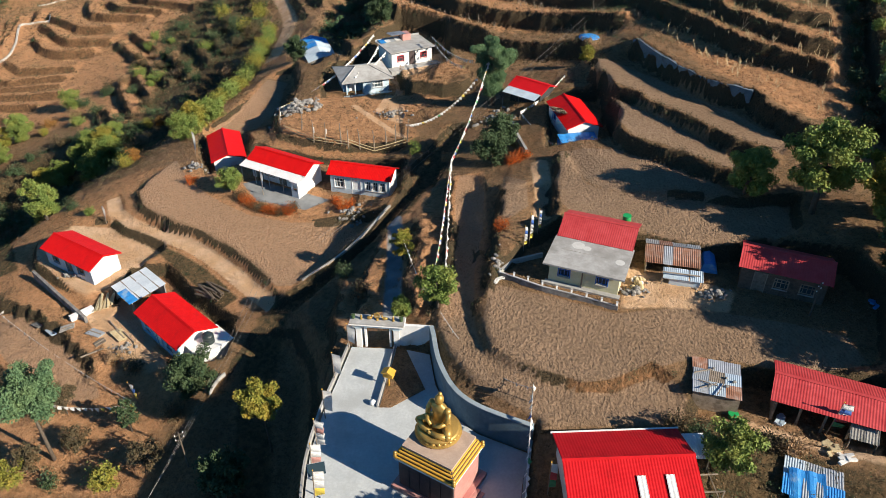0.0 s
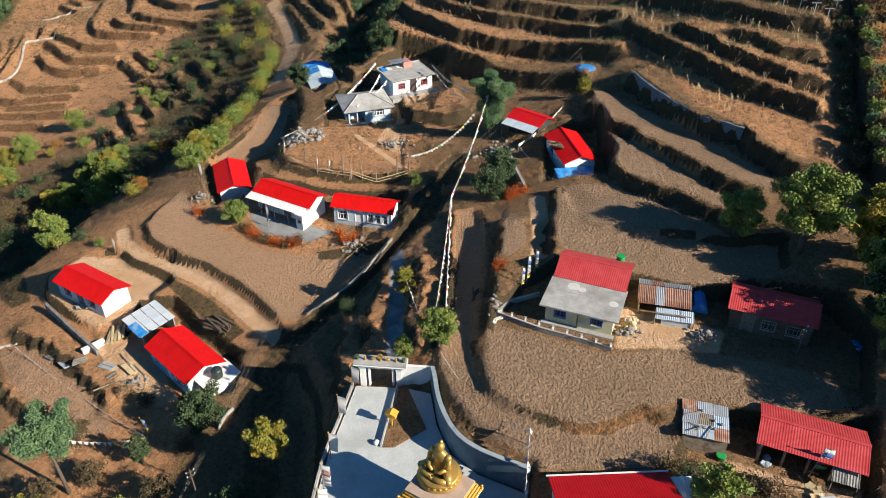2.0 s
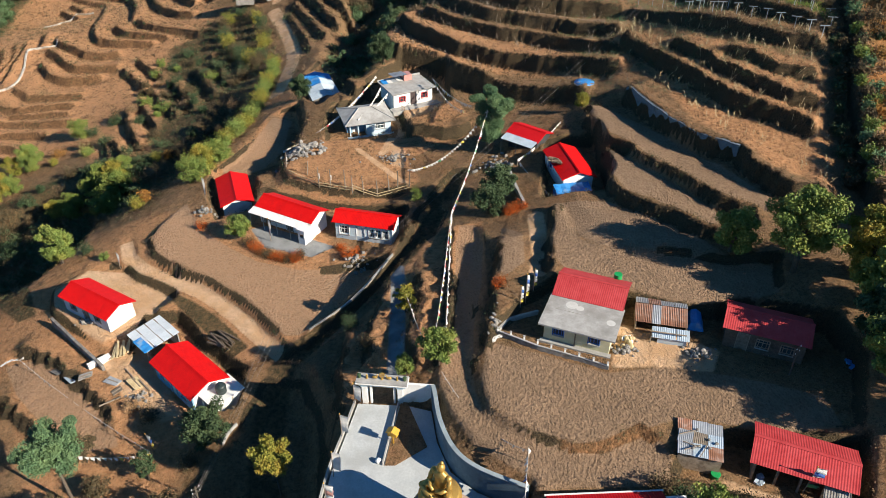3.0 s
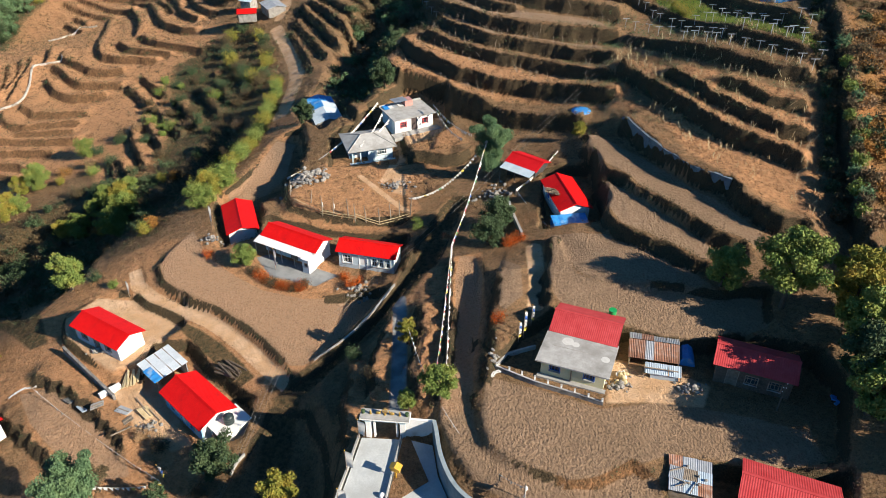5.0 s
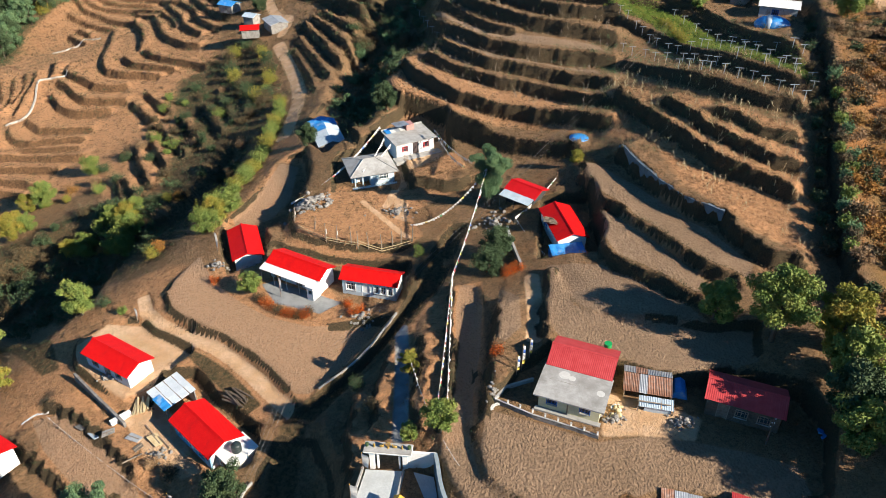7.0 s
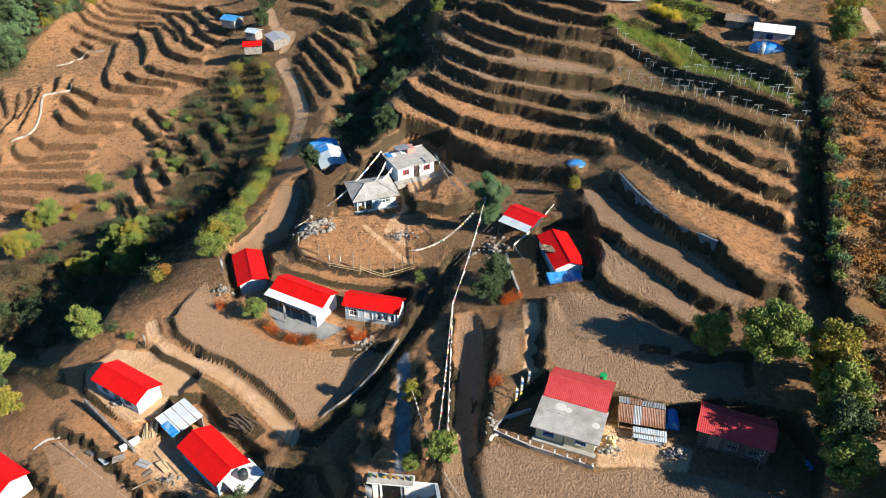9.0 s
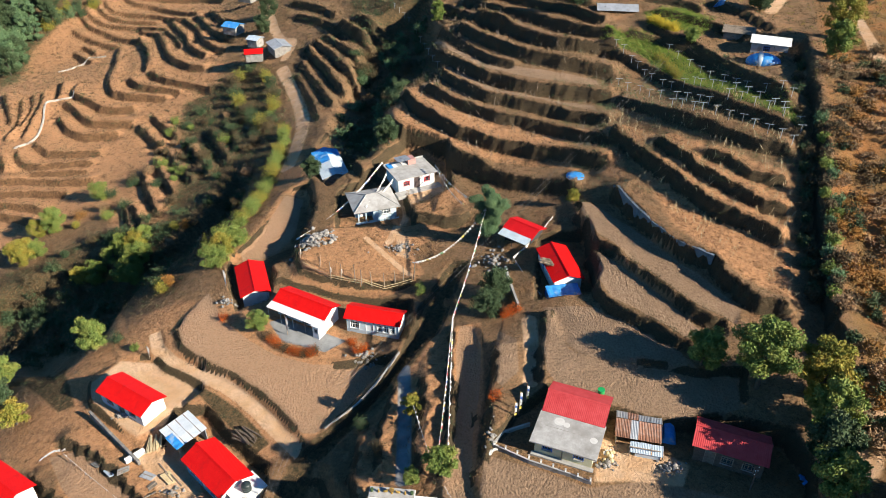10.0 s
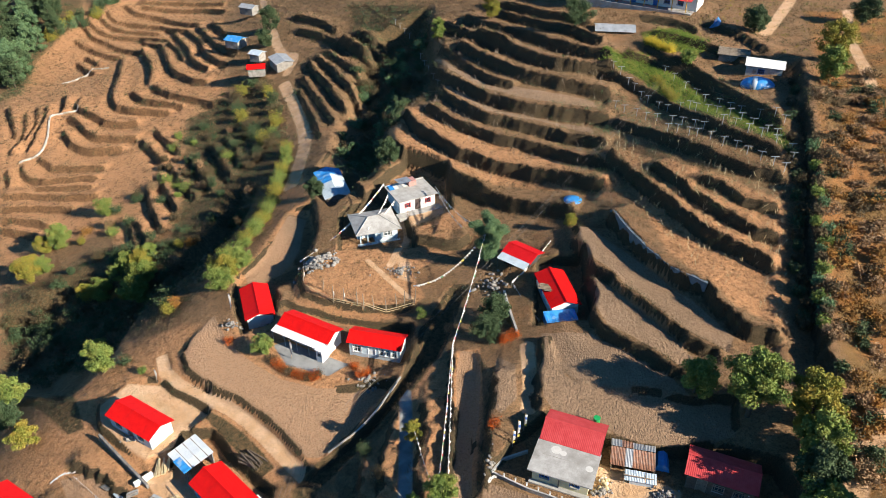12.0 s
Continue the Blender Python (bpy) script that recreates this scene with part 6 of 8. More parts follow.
body = [(0.46, 0.36, 0.7), (0.43, 0.32, 1.0), (0.42, 0.29, 1.25), (0.5, 0.31, 1.55), (0.56, 0.3, 1.75), (0.44, 0.25, 1.9), (0.16, 0.15, 2.0), (0.14, 0.14, 2.12)]
k = len(st.v)
for rx_, ry_, z in body:
    st.v += [(rx_ * math.cos(2 * math.pi * i / 18), 0.12 + ry_ * math.sin(2 * math.pi * i / 18), z) for i in range(18)]
st.f += [(k + j * 18 + i, k + j * 18 + (i + 1) % 18, k + (j + 1) * 18 + (i + 1) % 18, k + (j + 1) * 18 + i) for j in range(len(body) - 1) for i in range(18)]
st.ball((0, 0.08, 2.36), (0.24, 0.26, 0.31), 12, 16)
st.ball((0, 0.14, 2.68), (0.12, 0.12, 0.13), 8, 12)
solid("statue", st, GOLD, "gilded seated statue on a round lotus base", "statue", smooth=True, m=pose(-0.30, 32.65, PLAZA + 4.12, 0, 0, -40) @ Matrix.Scale(1.24, 4))
# notice box, planter bed, bins and solar lamp in the yard
sb = thing("notice_box", pose(-4.15, 40.75, PLAZA, 0, 0, -20), "yellow roofed notice box on a post", "notice box")
part("post", Geo().box(-0.05, -0.05, -0.2, 0.05, 0.05, 1.4), YELLOW, sb)
part("box", Geo().box(-0.4, -0.22, 1.1, 0.4, 0.22, 1.55), YELLOW, sb)
part("roof", Geo().prism([(-0.52, 0), (0.52, 0), (0.0, 0.25)], -0.34, 0.34, pose(0, 0, 1.55)), YELLOW, sb)
line_wall("bed_kerb", [(-3.70, 46.78), (-4.90, 38.55)], 8.3, 8.9, 0.12, CONCRETE, "low grey kerb beside the planting bed")
bed = Geo().slab([(-3.58, 46.36), (-1.39, 40.41), (-3.89, 38.55), (-4.74, 38.55)][::-1], 8.4, 8.62)
solid("planting_bed", bed, EARTH, "bare brown earth planting bed", "bed", kind="structure")
bn = thing("stone_ball", pose(-5.27, 38.89, 8.5), "round white stone at the end of the kerb", "stone")
part("ball", Geo().ball((0, 0, 0.22), 0.25), WHITE, bn, smooth=True)
solid("plaza", Geo().slab([(-7.5, 45.2), (-8.2, 41.5), (-8.9, 38.0), (-9.3, 34.3), (-9.2, 31.5), (-8.6, 24.2), (4.2, 24.2), (5.3, 31.5), (5.9, 34.3), (2.5, 36.0), (0.5, 37.9), (-0.6, 40.9), (-1.1, 44.3), (-3.1, 44.9)][::-1], 8.1, 8.53), PAVING, "pale concrete paving of the statue yard", "paving", kind="structure")
gt = thing("greeting_urn", pose(-2.12, 31.48, 8.53), "green glazed urn on a dark plinth", "urn")
part("plinth", Geo().box(-0.3, -0.25, 0, 0.3, 0.25, 0.7), PODIUM, gt)
part("urn", Geo().lathe([(0.1, 0.7), (0.24, 0.85), (0.2, 1.1), (0.26, 1.15), (0.0, 1.15)], 14), GREEN_PLASTIC, gt, smooth=True)
sl = thing("solar_lamp", pose(-8.06, 30.59, 8.5), "solar panel lamp on a thin steel pole", "lamp")
part("pole", Geo().tube([(0, 0, -0.2), (0, 0, 2.9)], [0.05, 0.04], 8), TIN, sl)
part("panel", Geo().box(-0.55, -0.38, -0.02, 0.55, 0.38, 0.03), GLASS, sl, m=pose(0, 0, 2.95, 25, 0, 15))
part("panel_frame", Geo().box(-0.59, -0.42, -0.05, 0.59, 0.42, -0.021), TIN, sl, m=pose(0, 0, 2.95, 25, 0, 15))


# ---- flags, poles, wires ----
FLAGS = [CLOTH_BLUE, CLOTH_WHITE, CLOTH_RED, CLOTH_GREEN, CLOTH_YELLOW]
flag_meshes = {}


def flag_mesh(mat, w, h):
    key = (mat.name, w, h)
    if key not in flag_meshes:
        g = Geo()
        n = 4
        for layer in (0, 1):
            for j in range(3):
                for i in range(n + 1):
                    g.v.append((w * (i / n - 0.5), 0.05 * math.sin(3 * i / n + j) * j + 0.006 * layer, -h * j / 2))
        k = 3 * (n + 1)
        for j in range(2):
            for i in range(n):
                q = (j * (n + 1) + i, j * (n + 1) + i + 1, (j + 1) * (n + 1) + i + 1, (j + 1) * (n + 1) + i)
                g.f += [q, tuple(a + k for a in q[::-1])]
        flag_meshes[key] = g.mesh("flag", mat)
    return flag_meshes[key]


def flag_line(a, b, sag, label, gap=0.55, w=0.4, h=0.42, mats=FLAGS, pale=0.6):
    """A cord hung from a to b with small flags along it."""
    a, b = Vector(a), Vector(b)
    line = thing("prayer_flag_line", pose(*a), label, "flags", "strings of small flags")
    n = 24
    pts = [(b - a) * (i / n) + Vector((0, 0, -sag * 4 * (i / n) * (1 - i / n))) for i in range(n + 1)]
    part("cord", Geo().tube(pts, [0.018] * (n + 1), 5), CLOTH_WHITE, line)
    turn = math.degrees(math.atan2(b.y - a.y, b.x - a.x))
    count = int((b - a).length / gap)
    for i in range(count):
        s = (i + 0.5) / count
        p = (b - a) * s + Vector((0, 0, -sag * 4 * s * (1 - s) - 0.015))
        mat = CLOTH_WHITE if random.random() < pale else mats[i % 5]
        part("flag", flag_mesh(mat, w, h), mat, line, m=pose(*p, random.uniform(-25, 25), 0, turn + random.uniform(-12, 12)))
    return line


def flag_pole(at, height, mats, label, width=0.45, lean=0.0):
    """A pole with one tall narrow banner down its length."""
    ob = thing("flag_pole", pose(*at, lean, lean * 0.5, random.uniform(-40, 10)), label, "flag", "tall banners on poles")
    part("pole", Geo().tube([(0, 0, -0.5), (0, 0, height)], [0.045, 0.025], 6), WOOD, ob)
    n = len(mats)
    for i, mat in enumerate(mats):
        z1, z0 = height * (0.97 - 0.72 * i / n), height * (0.97 - 0.72 * (i + 1) / n)
        g = Geo()
        m = 5
        for layer in (0, 1):
            for j in range(m + 1):
                for k in range(3):
                    s = j / m
                    g.v.append((0.04 + width * k / 2, 0.06 * math.sin(5 * s + i) * k + 0.006 * layer, z1 + (z0 - z1) * s))
        o = 3 * (m + 1)
        for j in range(m):
            for k in range(2):
                q = (j * 3 + k, j * 3 + k + 1, (j + 1) * 3 + k + 1, (j + 1) * 3 + k)
                g.f += [q, tuple(a + o for a in q[::-1])]
        part("banner", g, mat, ob)
    part("finial", Geo().ball((0, 0, height + 0.05), 0.06, 5, 6), YELLOW, ob)
    return ob


W5 = [CLOTH_WHITE]
for px_at, hh, mats in (((-7.70, 44.95, 8.9), 2.6, W5), ((-8.42, 41.34, 8.9), 2.9, W5), ((-8.66, 37.46, 8.9), 3.0, W5),
                        ((-8.69, 34.09, 8.9), 3.8, [CLOTH_WHITE, PINK, CLOTH_WHITE, CLOTH_WHITE]), ((-8.77, 31.95, 8.9), 3.8, [CLOTH_WHITE, CLOTH_WHITE, PINK, CLOTH_WHITE]), ((-8.29, 29.86, 8.9), 3.8, [CLOTH_WHITE, CLOTH_WHITE, CLOTH_YELLOW])):
    flag_pole(px_at, hh, mats, "tall narrow pale banner on a pole along the parapet", 0.62, 6)
for px_at, hh in (((7.78, 55.04, 11.78), 3.4), ((7.22, 54.36, 11.77), 2.6), ((8.63, 56.22, 12.35), 2.6)):
    flag_pole(px_at, hh, [CLOTH_WHITE, CLOTH_BLUE, CLOTH_WHITE, CLOTH_WHITE, CLOTH_YELLOW], "tall banner in white, blue and yellow beside the cream house", 0.22)
flag_pole((26.70, 34.87, 9.90), 3.4, [CLOTH_WHITE, CLOTH_BLUE, CLOTH_WHITE, CLOTH_RED, CLOTH_GREEN], "tall many-coloured banner beside the ribbed-roof house", 0.7, 5)
flag_pole((6.77, 30.20, 9.36), 3.2, [CLOTH_WHITE, CLOTH_RED, CLOTH_GREEN], "tall white, red and green banner by the large house", 0.4)
flag_pole((-27.84, 47.22, -0.08), 3.0, [CLOTH_WHITE, CLOTH_BLUE, CLOTH_YELLOW], "leaning white and blue banner above the lower road", 0.4, 8)
flag_pole((-32.44, 86.72, 4.40), 3.4, [CLOTH_WHITE], "white banner pole beside the red-roofed shed", 0.3)
flag_pole((-21.39, 75.88, 4.75), 3.3, [CLOTH_WHITE], "white flag pole in the school yard", 0.25)
flag_pole((-40.35, 74.49, 1.53), 2.6, [CLOTH_WHITE], "white banner at the bend of the track", 0.25)

tree_top, mid_pole, low_tree = (5.9, 91.5, 15.3), (0.86, 71.0, 12.0), (-0.8, 49.5, 12.6)
flag_line(tree_top, mid_pole, 0.9, "long string of faded flags from the tall tree", 0.42, 0.32, 0.3)
flag_line(mid_pole, low_tree, 0.7, "string of many-coloured flags over the field strip", 0.42, 0.32, 0.3, pale=0.35)
flag_line((mid_pole[0], mid_pole[1], 11.9), (0.1, 49.0, 11.9), 0.7, "string of white flags over the field strip", 0.42, 0.32, 0.3, pale=0.9)
pl = thing("flag_mast", pose(0.86, 71.0, 10.0), "wooden mast carrying flag strings", "mast")
part("pole", Geo().tube([(0, 0, -0.6), (0, 0, 2.1)], [0.06, 0.045], 7), WOOD, pl)
mound_pole = (-4.87, 88.50, 7.85)
flag_line(tree_top, mound_pole, 2.2, "sagging string of white flags over the knoll", 0.42, 0.32, 0.3, pale=0.85)
h_roof = (-10.73, 113.00, 11.49)
mound_left = (-23.51, 97.00, 6.31)
flag_line(h_roof, mound_left, 1.6, "string of white flags from the flat roof", 0.42, 0.32, 0.3, pale=0.85)
flag_line((-9.96, 111.00, 10.38), (-12.54, 104.00, 8.72), 0.5, "short string of flags between the flat roofs", 0.5, 0.4, 0.4, pale=0.9)
flag_line((-8.75, 110.00, 9.84), (-12.94, 103.00, 8.58), 0.5, "short string of flags between the flat roofs", 0.5, 0.4, 0.4, pale=0.9)
flag_line((-1.72, 112.00, 11.50), (4.18, 98.00, 12.91), 0.8, "string of faded flags beside the white house", 0.6, 0.4, 0.35, pale=0.8)
flag_line((-1.23, 112.00, 10.36), (2.86, 98.00, 12.17), 0.8, "string of faded flags beside the white house", 0.6, 0.4, 0.35, pale=0.8)
g_pole = (9.58, 85.00, 11.30)
pl = thing("flag_mast", pose(g_pole[0], g_pole[1], 10.0), "wooden mast carrying flag strings by the path", "mast")
part("pole", Geo().tube([(0, 0, -0.8), (0, 0, g_pole[2] - 9.9)], [0.06, 0.045], 7), WOOD, pl)
flag_line(g_pole, (16.20, 94.00, 12.39), 0.5, "string of white flags beside the reservoir path", 0.42, 0.32, 0.3, pale=0.9)
flag_line(g_pole, (12.67, 76.50, 11.17), 0.4, "string of white flags beside the reservoir path", 0.42, 0.32, 0.3, pale=0.9)
flag_line((6.3, 36.8, 12.8), (5.0, 28.0, 10.4), 0.3, "string of white flags along the yard's side wall", 0.4, 0.4, 0.4, pale=0.9)
pl = thing("flag_mast", pose(6.3, 36.8, 10.6), "thin pole holding a flag string at the yard's corner", "mast")
part("pole", Geo().tube([(0, 0, -0.5), (0, 0, 2.3)], [0.05, 0.04], 7), WOOD, pl)
flag_line((-0.2, 46.0, 11.6), (6.3, 36.8, 12.4), 1.75, "thin string with few flags over the tilled field", 1.1, 0.22, 0.12, pale=1.0)
flag_line((-46.71, 60.00, -0.38), (-27.82, 46.50, 0.67), 0.8, "thin string of white flags over the lower field", 1.0, 0.3, 0.25, pale=1.0)
flag_line((-35.22, 45.50, 1.52), (-27.64, 46.30, 0.74), 0.6, "string of white flags between the tree and banner", 0.5, 0.35, 0.3, pale=0.9)
flag_line((-3.91, 59.00, 10.08), (-1.41, 50.00, 10.30), 0.4, "string of white flags above the lane", 0.7, 0.35, 0.35, pale=0.9)


def utility_pole(at, height, label):
    ob = thing("utility_pole", pose(*at, 0, 0, 40), label, "pole")
    part("mast", Geo().tube([(0, 0, -0.8), (0, 0, height)], [0.085, 0.055], 8), BARK, ob)
    for z in (height - 0.3, height - 0.8):
        part("crossarm", Geo().box(-0.38, -0.03, z - 0.035, 0.38, 0.03, z + 0.035), BARK, ob)
        for x in (-0.33, 0.0, 0.33):
            part("insulator", Geo().lathe([(0.03, z + 0.05), (0.05, z + 0.1), (0.02, z + 0.18)], 8, (x, 0)), WHITE, ob)
    return ob


utility_pole((-20.89, 39.50, 0.51), 4.2, "leaning wooden utility pole with crossarms above the road")
utility_pole((29.28, 45.40, 11.73), 3.3, "pale wooden utility pole beside the shaded house")


def wire(a, b, sag, n=16, thick=0.008):
    a, b = Vector(a), Vector(b)
    pts = [(b - a) * (i / n) + Vector((0, 0, -sag * 4 * (i / n) * (1 - i / n))) for i in range(n + 1)]
    ob = thing("power_line", pose(*a), "thin grey overhead power line", "cable", "overhead power lines")
    part("cable", Geo().tube(pts, [thick] * (n + 1), 4), STONE, ob)


for o in (0.0, 0.6, 1.2):
    wire((-22.91, 36.00, 1.16), (-17.9 + o, 56.5, 6.9), 0.5)
wire((-13.66, 66.00, 4.97), (39.5, 130.2, 23.3), 1.0, 16, 0.011)
wire((-13.07, 66.00, 4.75), (40.1, 130.0, 23.0), 1.0, 16, 0.011)

# ---- fences, walls, stones ----
for (ax, ay), tall in (((-16.63, 86.04), 2.2), ((-15.08, 85.66), 1.9), ((-12.03, 84.60), 1.8), ((-10.55, 84.52), 2.1), ((-8.71, 84.31), 2.1), ((-7.18, 84.46), 1.7), ((-6.03, 84.76), 1.8), ((-4.53, 84.93), 2.2), ((-21.83, 90.75), 1.6), ((-18.51, 88.34), 1.5), ((-13.01, 85.16), 1.9)):
    ob = thing("fence_post", pose(ax, ay, height(ax, ay), random.uniform(-6, 6), random.uniform(-6, 6), random.uniform(0, 90)), "weathered wooden post standing on the knoll's edge", "post", "posts round the knoll")
    part("stake", Geo().tube([(0, 0, -0.5), (0.03, 0, tall * 0.7), (0, 0.03, tall * 1.4)], [0.10, 0.08, 0.05], 7), WOOD, ob)
    if random.random() < 0.25:
        part("rag", Geo().box(0.05, -0.01, tall * 0.6, 0.2, 0.012, tall * 0.95), CLOTH_WHITE, ob)
for a, b in (((-16.63, 86.04), (-12.03, 84.60)), ((-12.07, 84.75), (-8.69, 84.02)), ((-8.69, 84.02), (-4.52, 84.58)), ((-20.93, 88.72), (-16.63, 85.97))):
    za, zb = height(*a), height(*b)
    ob = thing("fence_rail", pose(0, 0, 0), "pale wooden rails along the knoll's edge", "fence")
    for dz in (0.35, 0.75):
        part("rail", Geo().tube([(a[0], a[1], za + dz), ((a[0] + b[0]) / 2, (a[1] + b[1]) / 2, (za + zb) / 2 + dz - 0.06), (b[0], b[1], zb + dz)], [0.05, 0.05, 0.04], 6), STRAW, ob)


def stone_mesh(seed):
    r = random.Random(seed)
    g = Geo().ball((0, 0, 0), (1, 0.8, 0.6), 4, 7)
    g.v = [tuple(c * r.uniform(0.8, 1.15) for c in v) for v in g.v]
    return g.mesh("stone", STONE)


STONES = [stone_mesh(i) for i in range(5)]


def rubble(name, centre, spread, count, size, label, tall=0.5):
    """A heap of loose stones."""
    z0 = height(*centre)
    ob = thing(name, pose(centre[0], centre[1], z0), label, "stones")
    for i in range(count):
        r, w = abs(random.gauss(0, 0.5)), random.uniform(0, 2 * math.pi)
        x, y = spread[0] * r * math.cos(w), spread[1] * r * math.sin(w)
        s = size * random.uniform(0.5, 1.4)
        z = height(centre[0] + x, centre[1] + y) - z0 + max(0.0, tall * (1 - r * 1.2)) * random.random()
        part("stone", STONES[i % 5], STONE, ob, m=pose(x, y, z + s * 0.3, random.uniform(-30, 30), random.uniform(-30, 30), random.uniform(0, 360)) @ Matrix.Scale(s, 4))
    return ob


rubble("rubble_heap", (-20.42, 95.52), (4.2, 2.8), 170, 0.34, "heap of grey stones on the knoll's end", 0.9)
rubble("rubble_heap", (-7.22, 92.82), (3.5, 2.0), 50, 0.22, "scattered pale stones on the knoll")
rubble("rubble_heap", (6.86, 85.95), (3.0, 3.0), 60, 0.25, "loose stones below the tall tree")
rubble("rubble_heap", (16.10, 48.51), (1.6, 1.0), 36, 0.2, "pale stones and sacks beside the cream house")
rubble("rubble_heap", (22.54, 48.02), (2.0, 1.2), 40, 0.2, "broken pale stones in front of the shack")
rubble("rubble_heap", (-31.41, 53.41), (1.6, 1.0), 50, 0.18, "heap of pale rubble below the roadside house", 0.6)
rubble("rubble_heap", (-40.29, 64.37), (2.0, 0.9), 36, 0.2, "row of pale stones along the long house", 0.4)
lp = thing("log_pile", pose(-23.9, 60.2, height(-23.9, 60.2), 0, 0, -38), "dark weathered logs piled below the track", "logs")
for i in range(13):
    part("log", Geo().tube([(-1.1 - 0.2 * (i % 3), 0, 0), (0, 0.04, 0.02), (1.1 + 0.15 * (i % 4), 0, 0)], [0.13, 0.12, 0.10], 7), BARK, lp, m=pose(random.uniform(-0.3, 0.3), -0.9 + 0.15 * i, 0.18 + 0.22 * (i % 3), 0, random.uniform(-6, 6), random.uniform(-14, 14)))
rubble("rubble_heap", (-31.68, 83.40), (1.6, 1.2), 40, 0.22, "stones heaped at the corner of the school field", 0.5)
rubble("rubble_heap", (-10.52, 71.12), (3.0, 1.0), 40, 0.22, "stones along the edge of the school yard", 0.3)
rubble("rubble_heap", (4.68, 51.46), (1.0, 1.4), 24, 0.2, "pale stones at the corner of the yard")
ctr = (16.29, 49.43)
ob = thing("straw_heap", pose(*ctr, height(*ctr)), "slumped heap of pale straw and white sacking", "straw")
for i in range(14):
    w, r_ = random.uniform(0, 6.28), random.uniform(0, 0.7)
    part("sheaf", Geo().ball((0, 0, 0), (random.uniform(0.18, 0.4), random.uniform(0.12, 0.25), random.uniform(0.1, 0.3)), 5, 8), STRAW if i % 3 else CLOTH_WHITE, ob, m=pose(r_ * math.cos(w), r_ * math.sin(w), 0.25 + 0.9 * (0.75 - r_) * random.random(), random.uniform(-50, 50), random.uniform(-50, 50), random.uniform(0, 180)))
line_wall("low_wall", [(4.76, 50.88), (8.32, 48.76), (11.86, 47.26), (14.10, 46.18)], 11.2, 12.0, 0.14, STONE, "low grey wall with pale coping before the cream house", CONCRETE)
line_wall("low_wall", [(4.76, 50.88), (6.01, 52.62), (8.86, 53.73)], 11.2, 11.9, 0.18, CONCRETE, "low grey wall at the side of the yard", CONCRETE)
line_wall("low_wall", [(-45.10, 65.31), (-40.56, 61.23), (-36.27, 57.47)], -1.4, 1.36, 0.3, STONE, "stone retaining wall of the lower yard")
line_wall("low_wall", [(-38.0, 57.7), (-36.3, 59.4)], -0.2, 1.2, 0.5, WHITE, "short whitewashed wall end")
pk = thing("plank_stack", pose(-35.35, 60.3, 1.0, 0, 0, 30) @ Matrix.Scale(1.45, 4), "stack of pale sawn planks in the yard", "planks")
for i in range(9):
    part("plank", Geo().box(-0.9, -0.07, 0, 0.9, 0.07, 0.06), STRAW, pk, m=pose(-0.5 + 0.14 * i, random.uniform(-0.1, 0.1), 0.06 * (i % 3), random.uniform(-8, 8), 0, 70 + random.uniform(-12, 12)))

for (x, y), w, d, turn, mat, lab in (((-37.9, 56.6), 1.5, 0.9, 25, STONE, "grey slate slab leaning on the bank"), ((-34.8, 55.9), 1.7, 1.0, -20, TIN, "dull tin sheet lying in the yard"), ((-33.9, 54.6), 1.2, 0.8, 50, WOOD, "old boarding lying in the yard"), ((-42.0, 58.6), 1.4, 1.1, -35, STONE, "grey slate slab lying on the bank"), ((-39.9, 57.0), 1.6, 0.8, -42, TIN_BLUE, "pale tin sheet lying on the bank"), ((-32.2, 55.6), 2.0, 1.3, -43, STRAW, "straw mat spread in the yard")):
    ob = thing("slab", pose(x, y, height(x, y) + 0.08, random.uniform(-8, 8), random.uniform(-8, 8), turn), lab, "slab")
    part("plate", Geo().slab([(-w / 2, -d / 2), (w / 2 - 0.1, -d / 2 + 0.05), (w / 2, d / 2 - 0.08), (-w / 2 + 0.12, d / 2)], -0.05, 0.05), mat, ob)
    part("batten", Geo().box(-w * 0.45, -0.05, 0.051, w * 0.4, 0.05, 0.11), WOOD, ob)
for (x, y), turn in (((-34.0, 53.0), 40), ((-33.2, 56.8), -45), ((-31.2, 55.2), -43)):
    ob = thing("timber_beam", pose(x, y, height(x, y) + 0.1, 0, 3, turn), "pale timber beam lying in the yard", "timber")
    part("beam", Geo().box(-1.1, -0.06, -0.06, 1.1, 0.06, 0.06), WOOD, ob)
    part("beam_end", Geo().box(1.1, -0.05, -0.05, 1.14, 0.05, 0.05), STRAW, ob)
for i in range(9):
    s_ = i / 8
    x, y = 4.9 + 9.1 * s_, 50.8 - 4.55 * s_
    ob = thing("wall_post", pose(x, y, 11.95), "small pale post on the low yard wall", "post", "posts on the yard wall")
    part("stub", Geo().box(-0.07, -0.07, 0.0, 0.07, 0.07, 0.42), WHITE, ob)
    part("cap", Geo().box(-0.09, -0.09, 0.42, 0.09, 0.09, 0.47), CONCRETE, ob)


def wall_on_ground(name, pts, tall, thick, mat, label, cap=None, low=0.8):
    pts = smooth_line(pts, 4)
    z = [height(*p) for p in pts]
    return line_wall(name, pts, [v - low for v in z], [v + tall for v in z], thick, mat, label, cap)


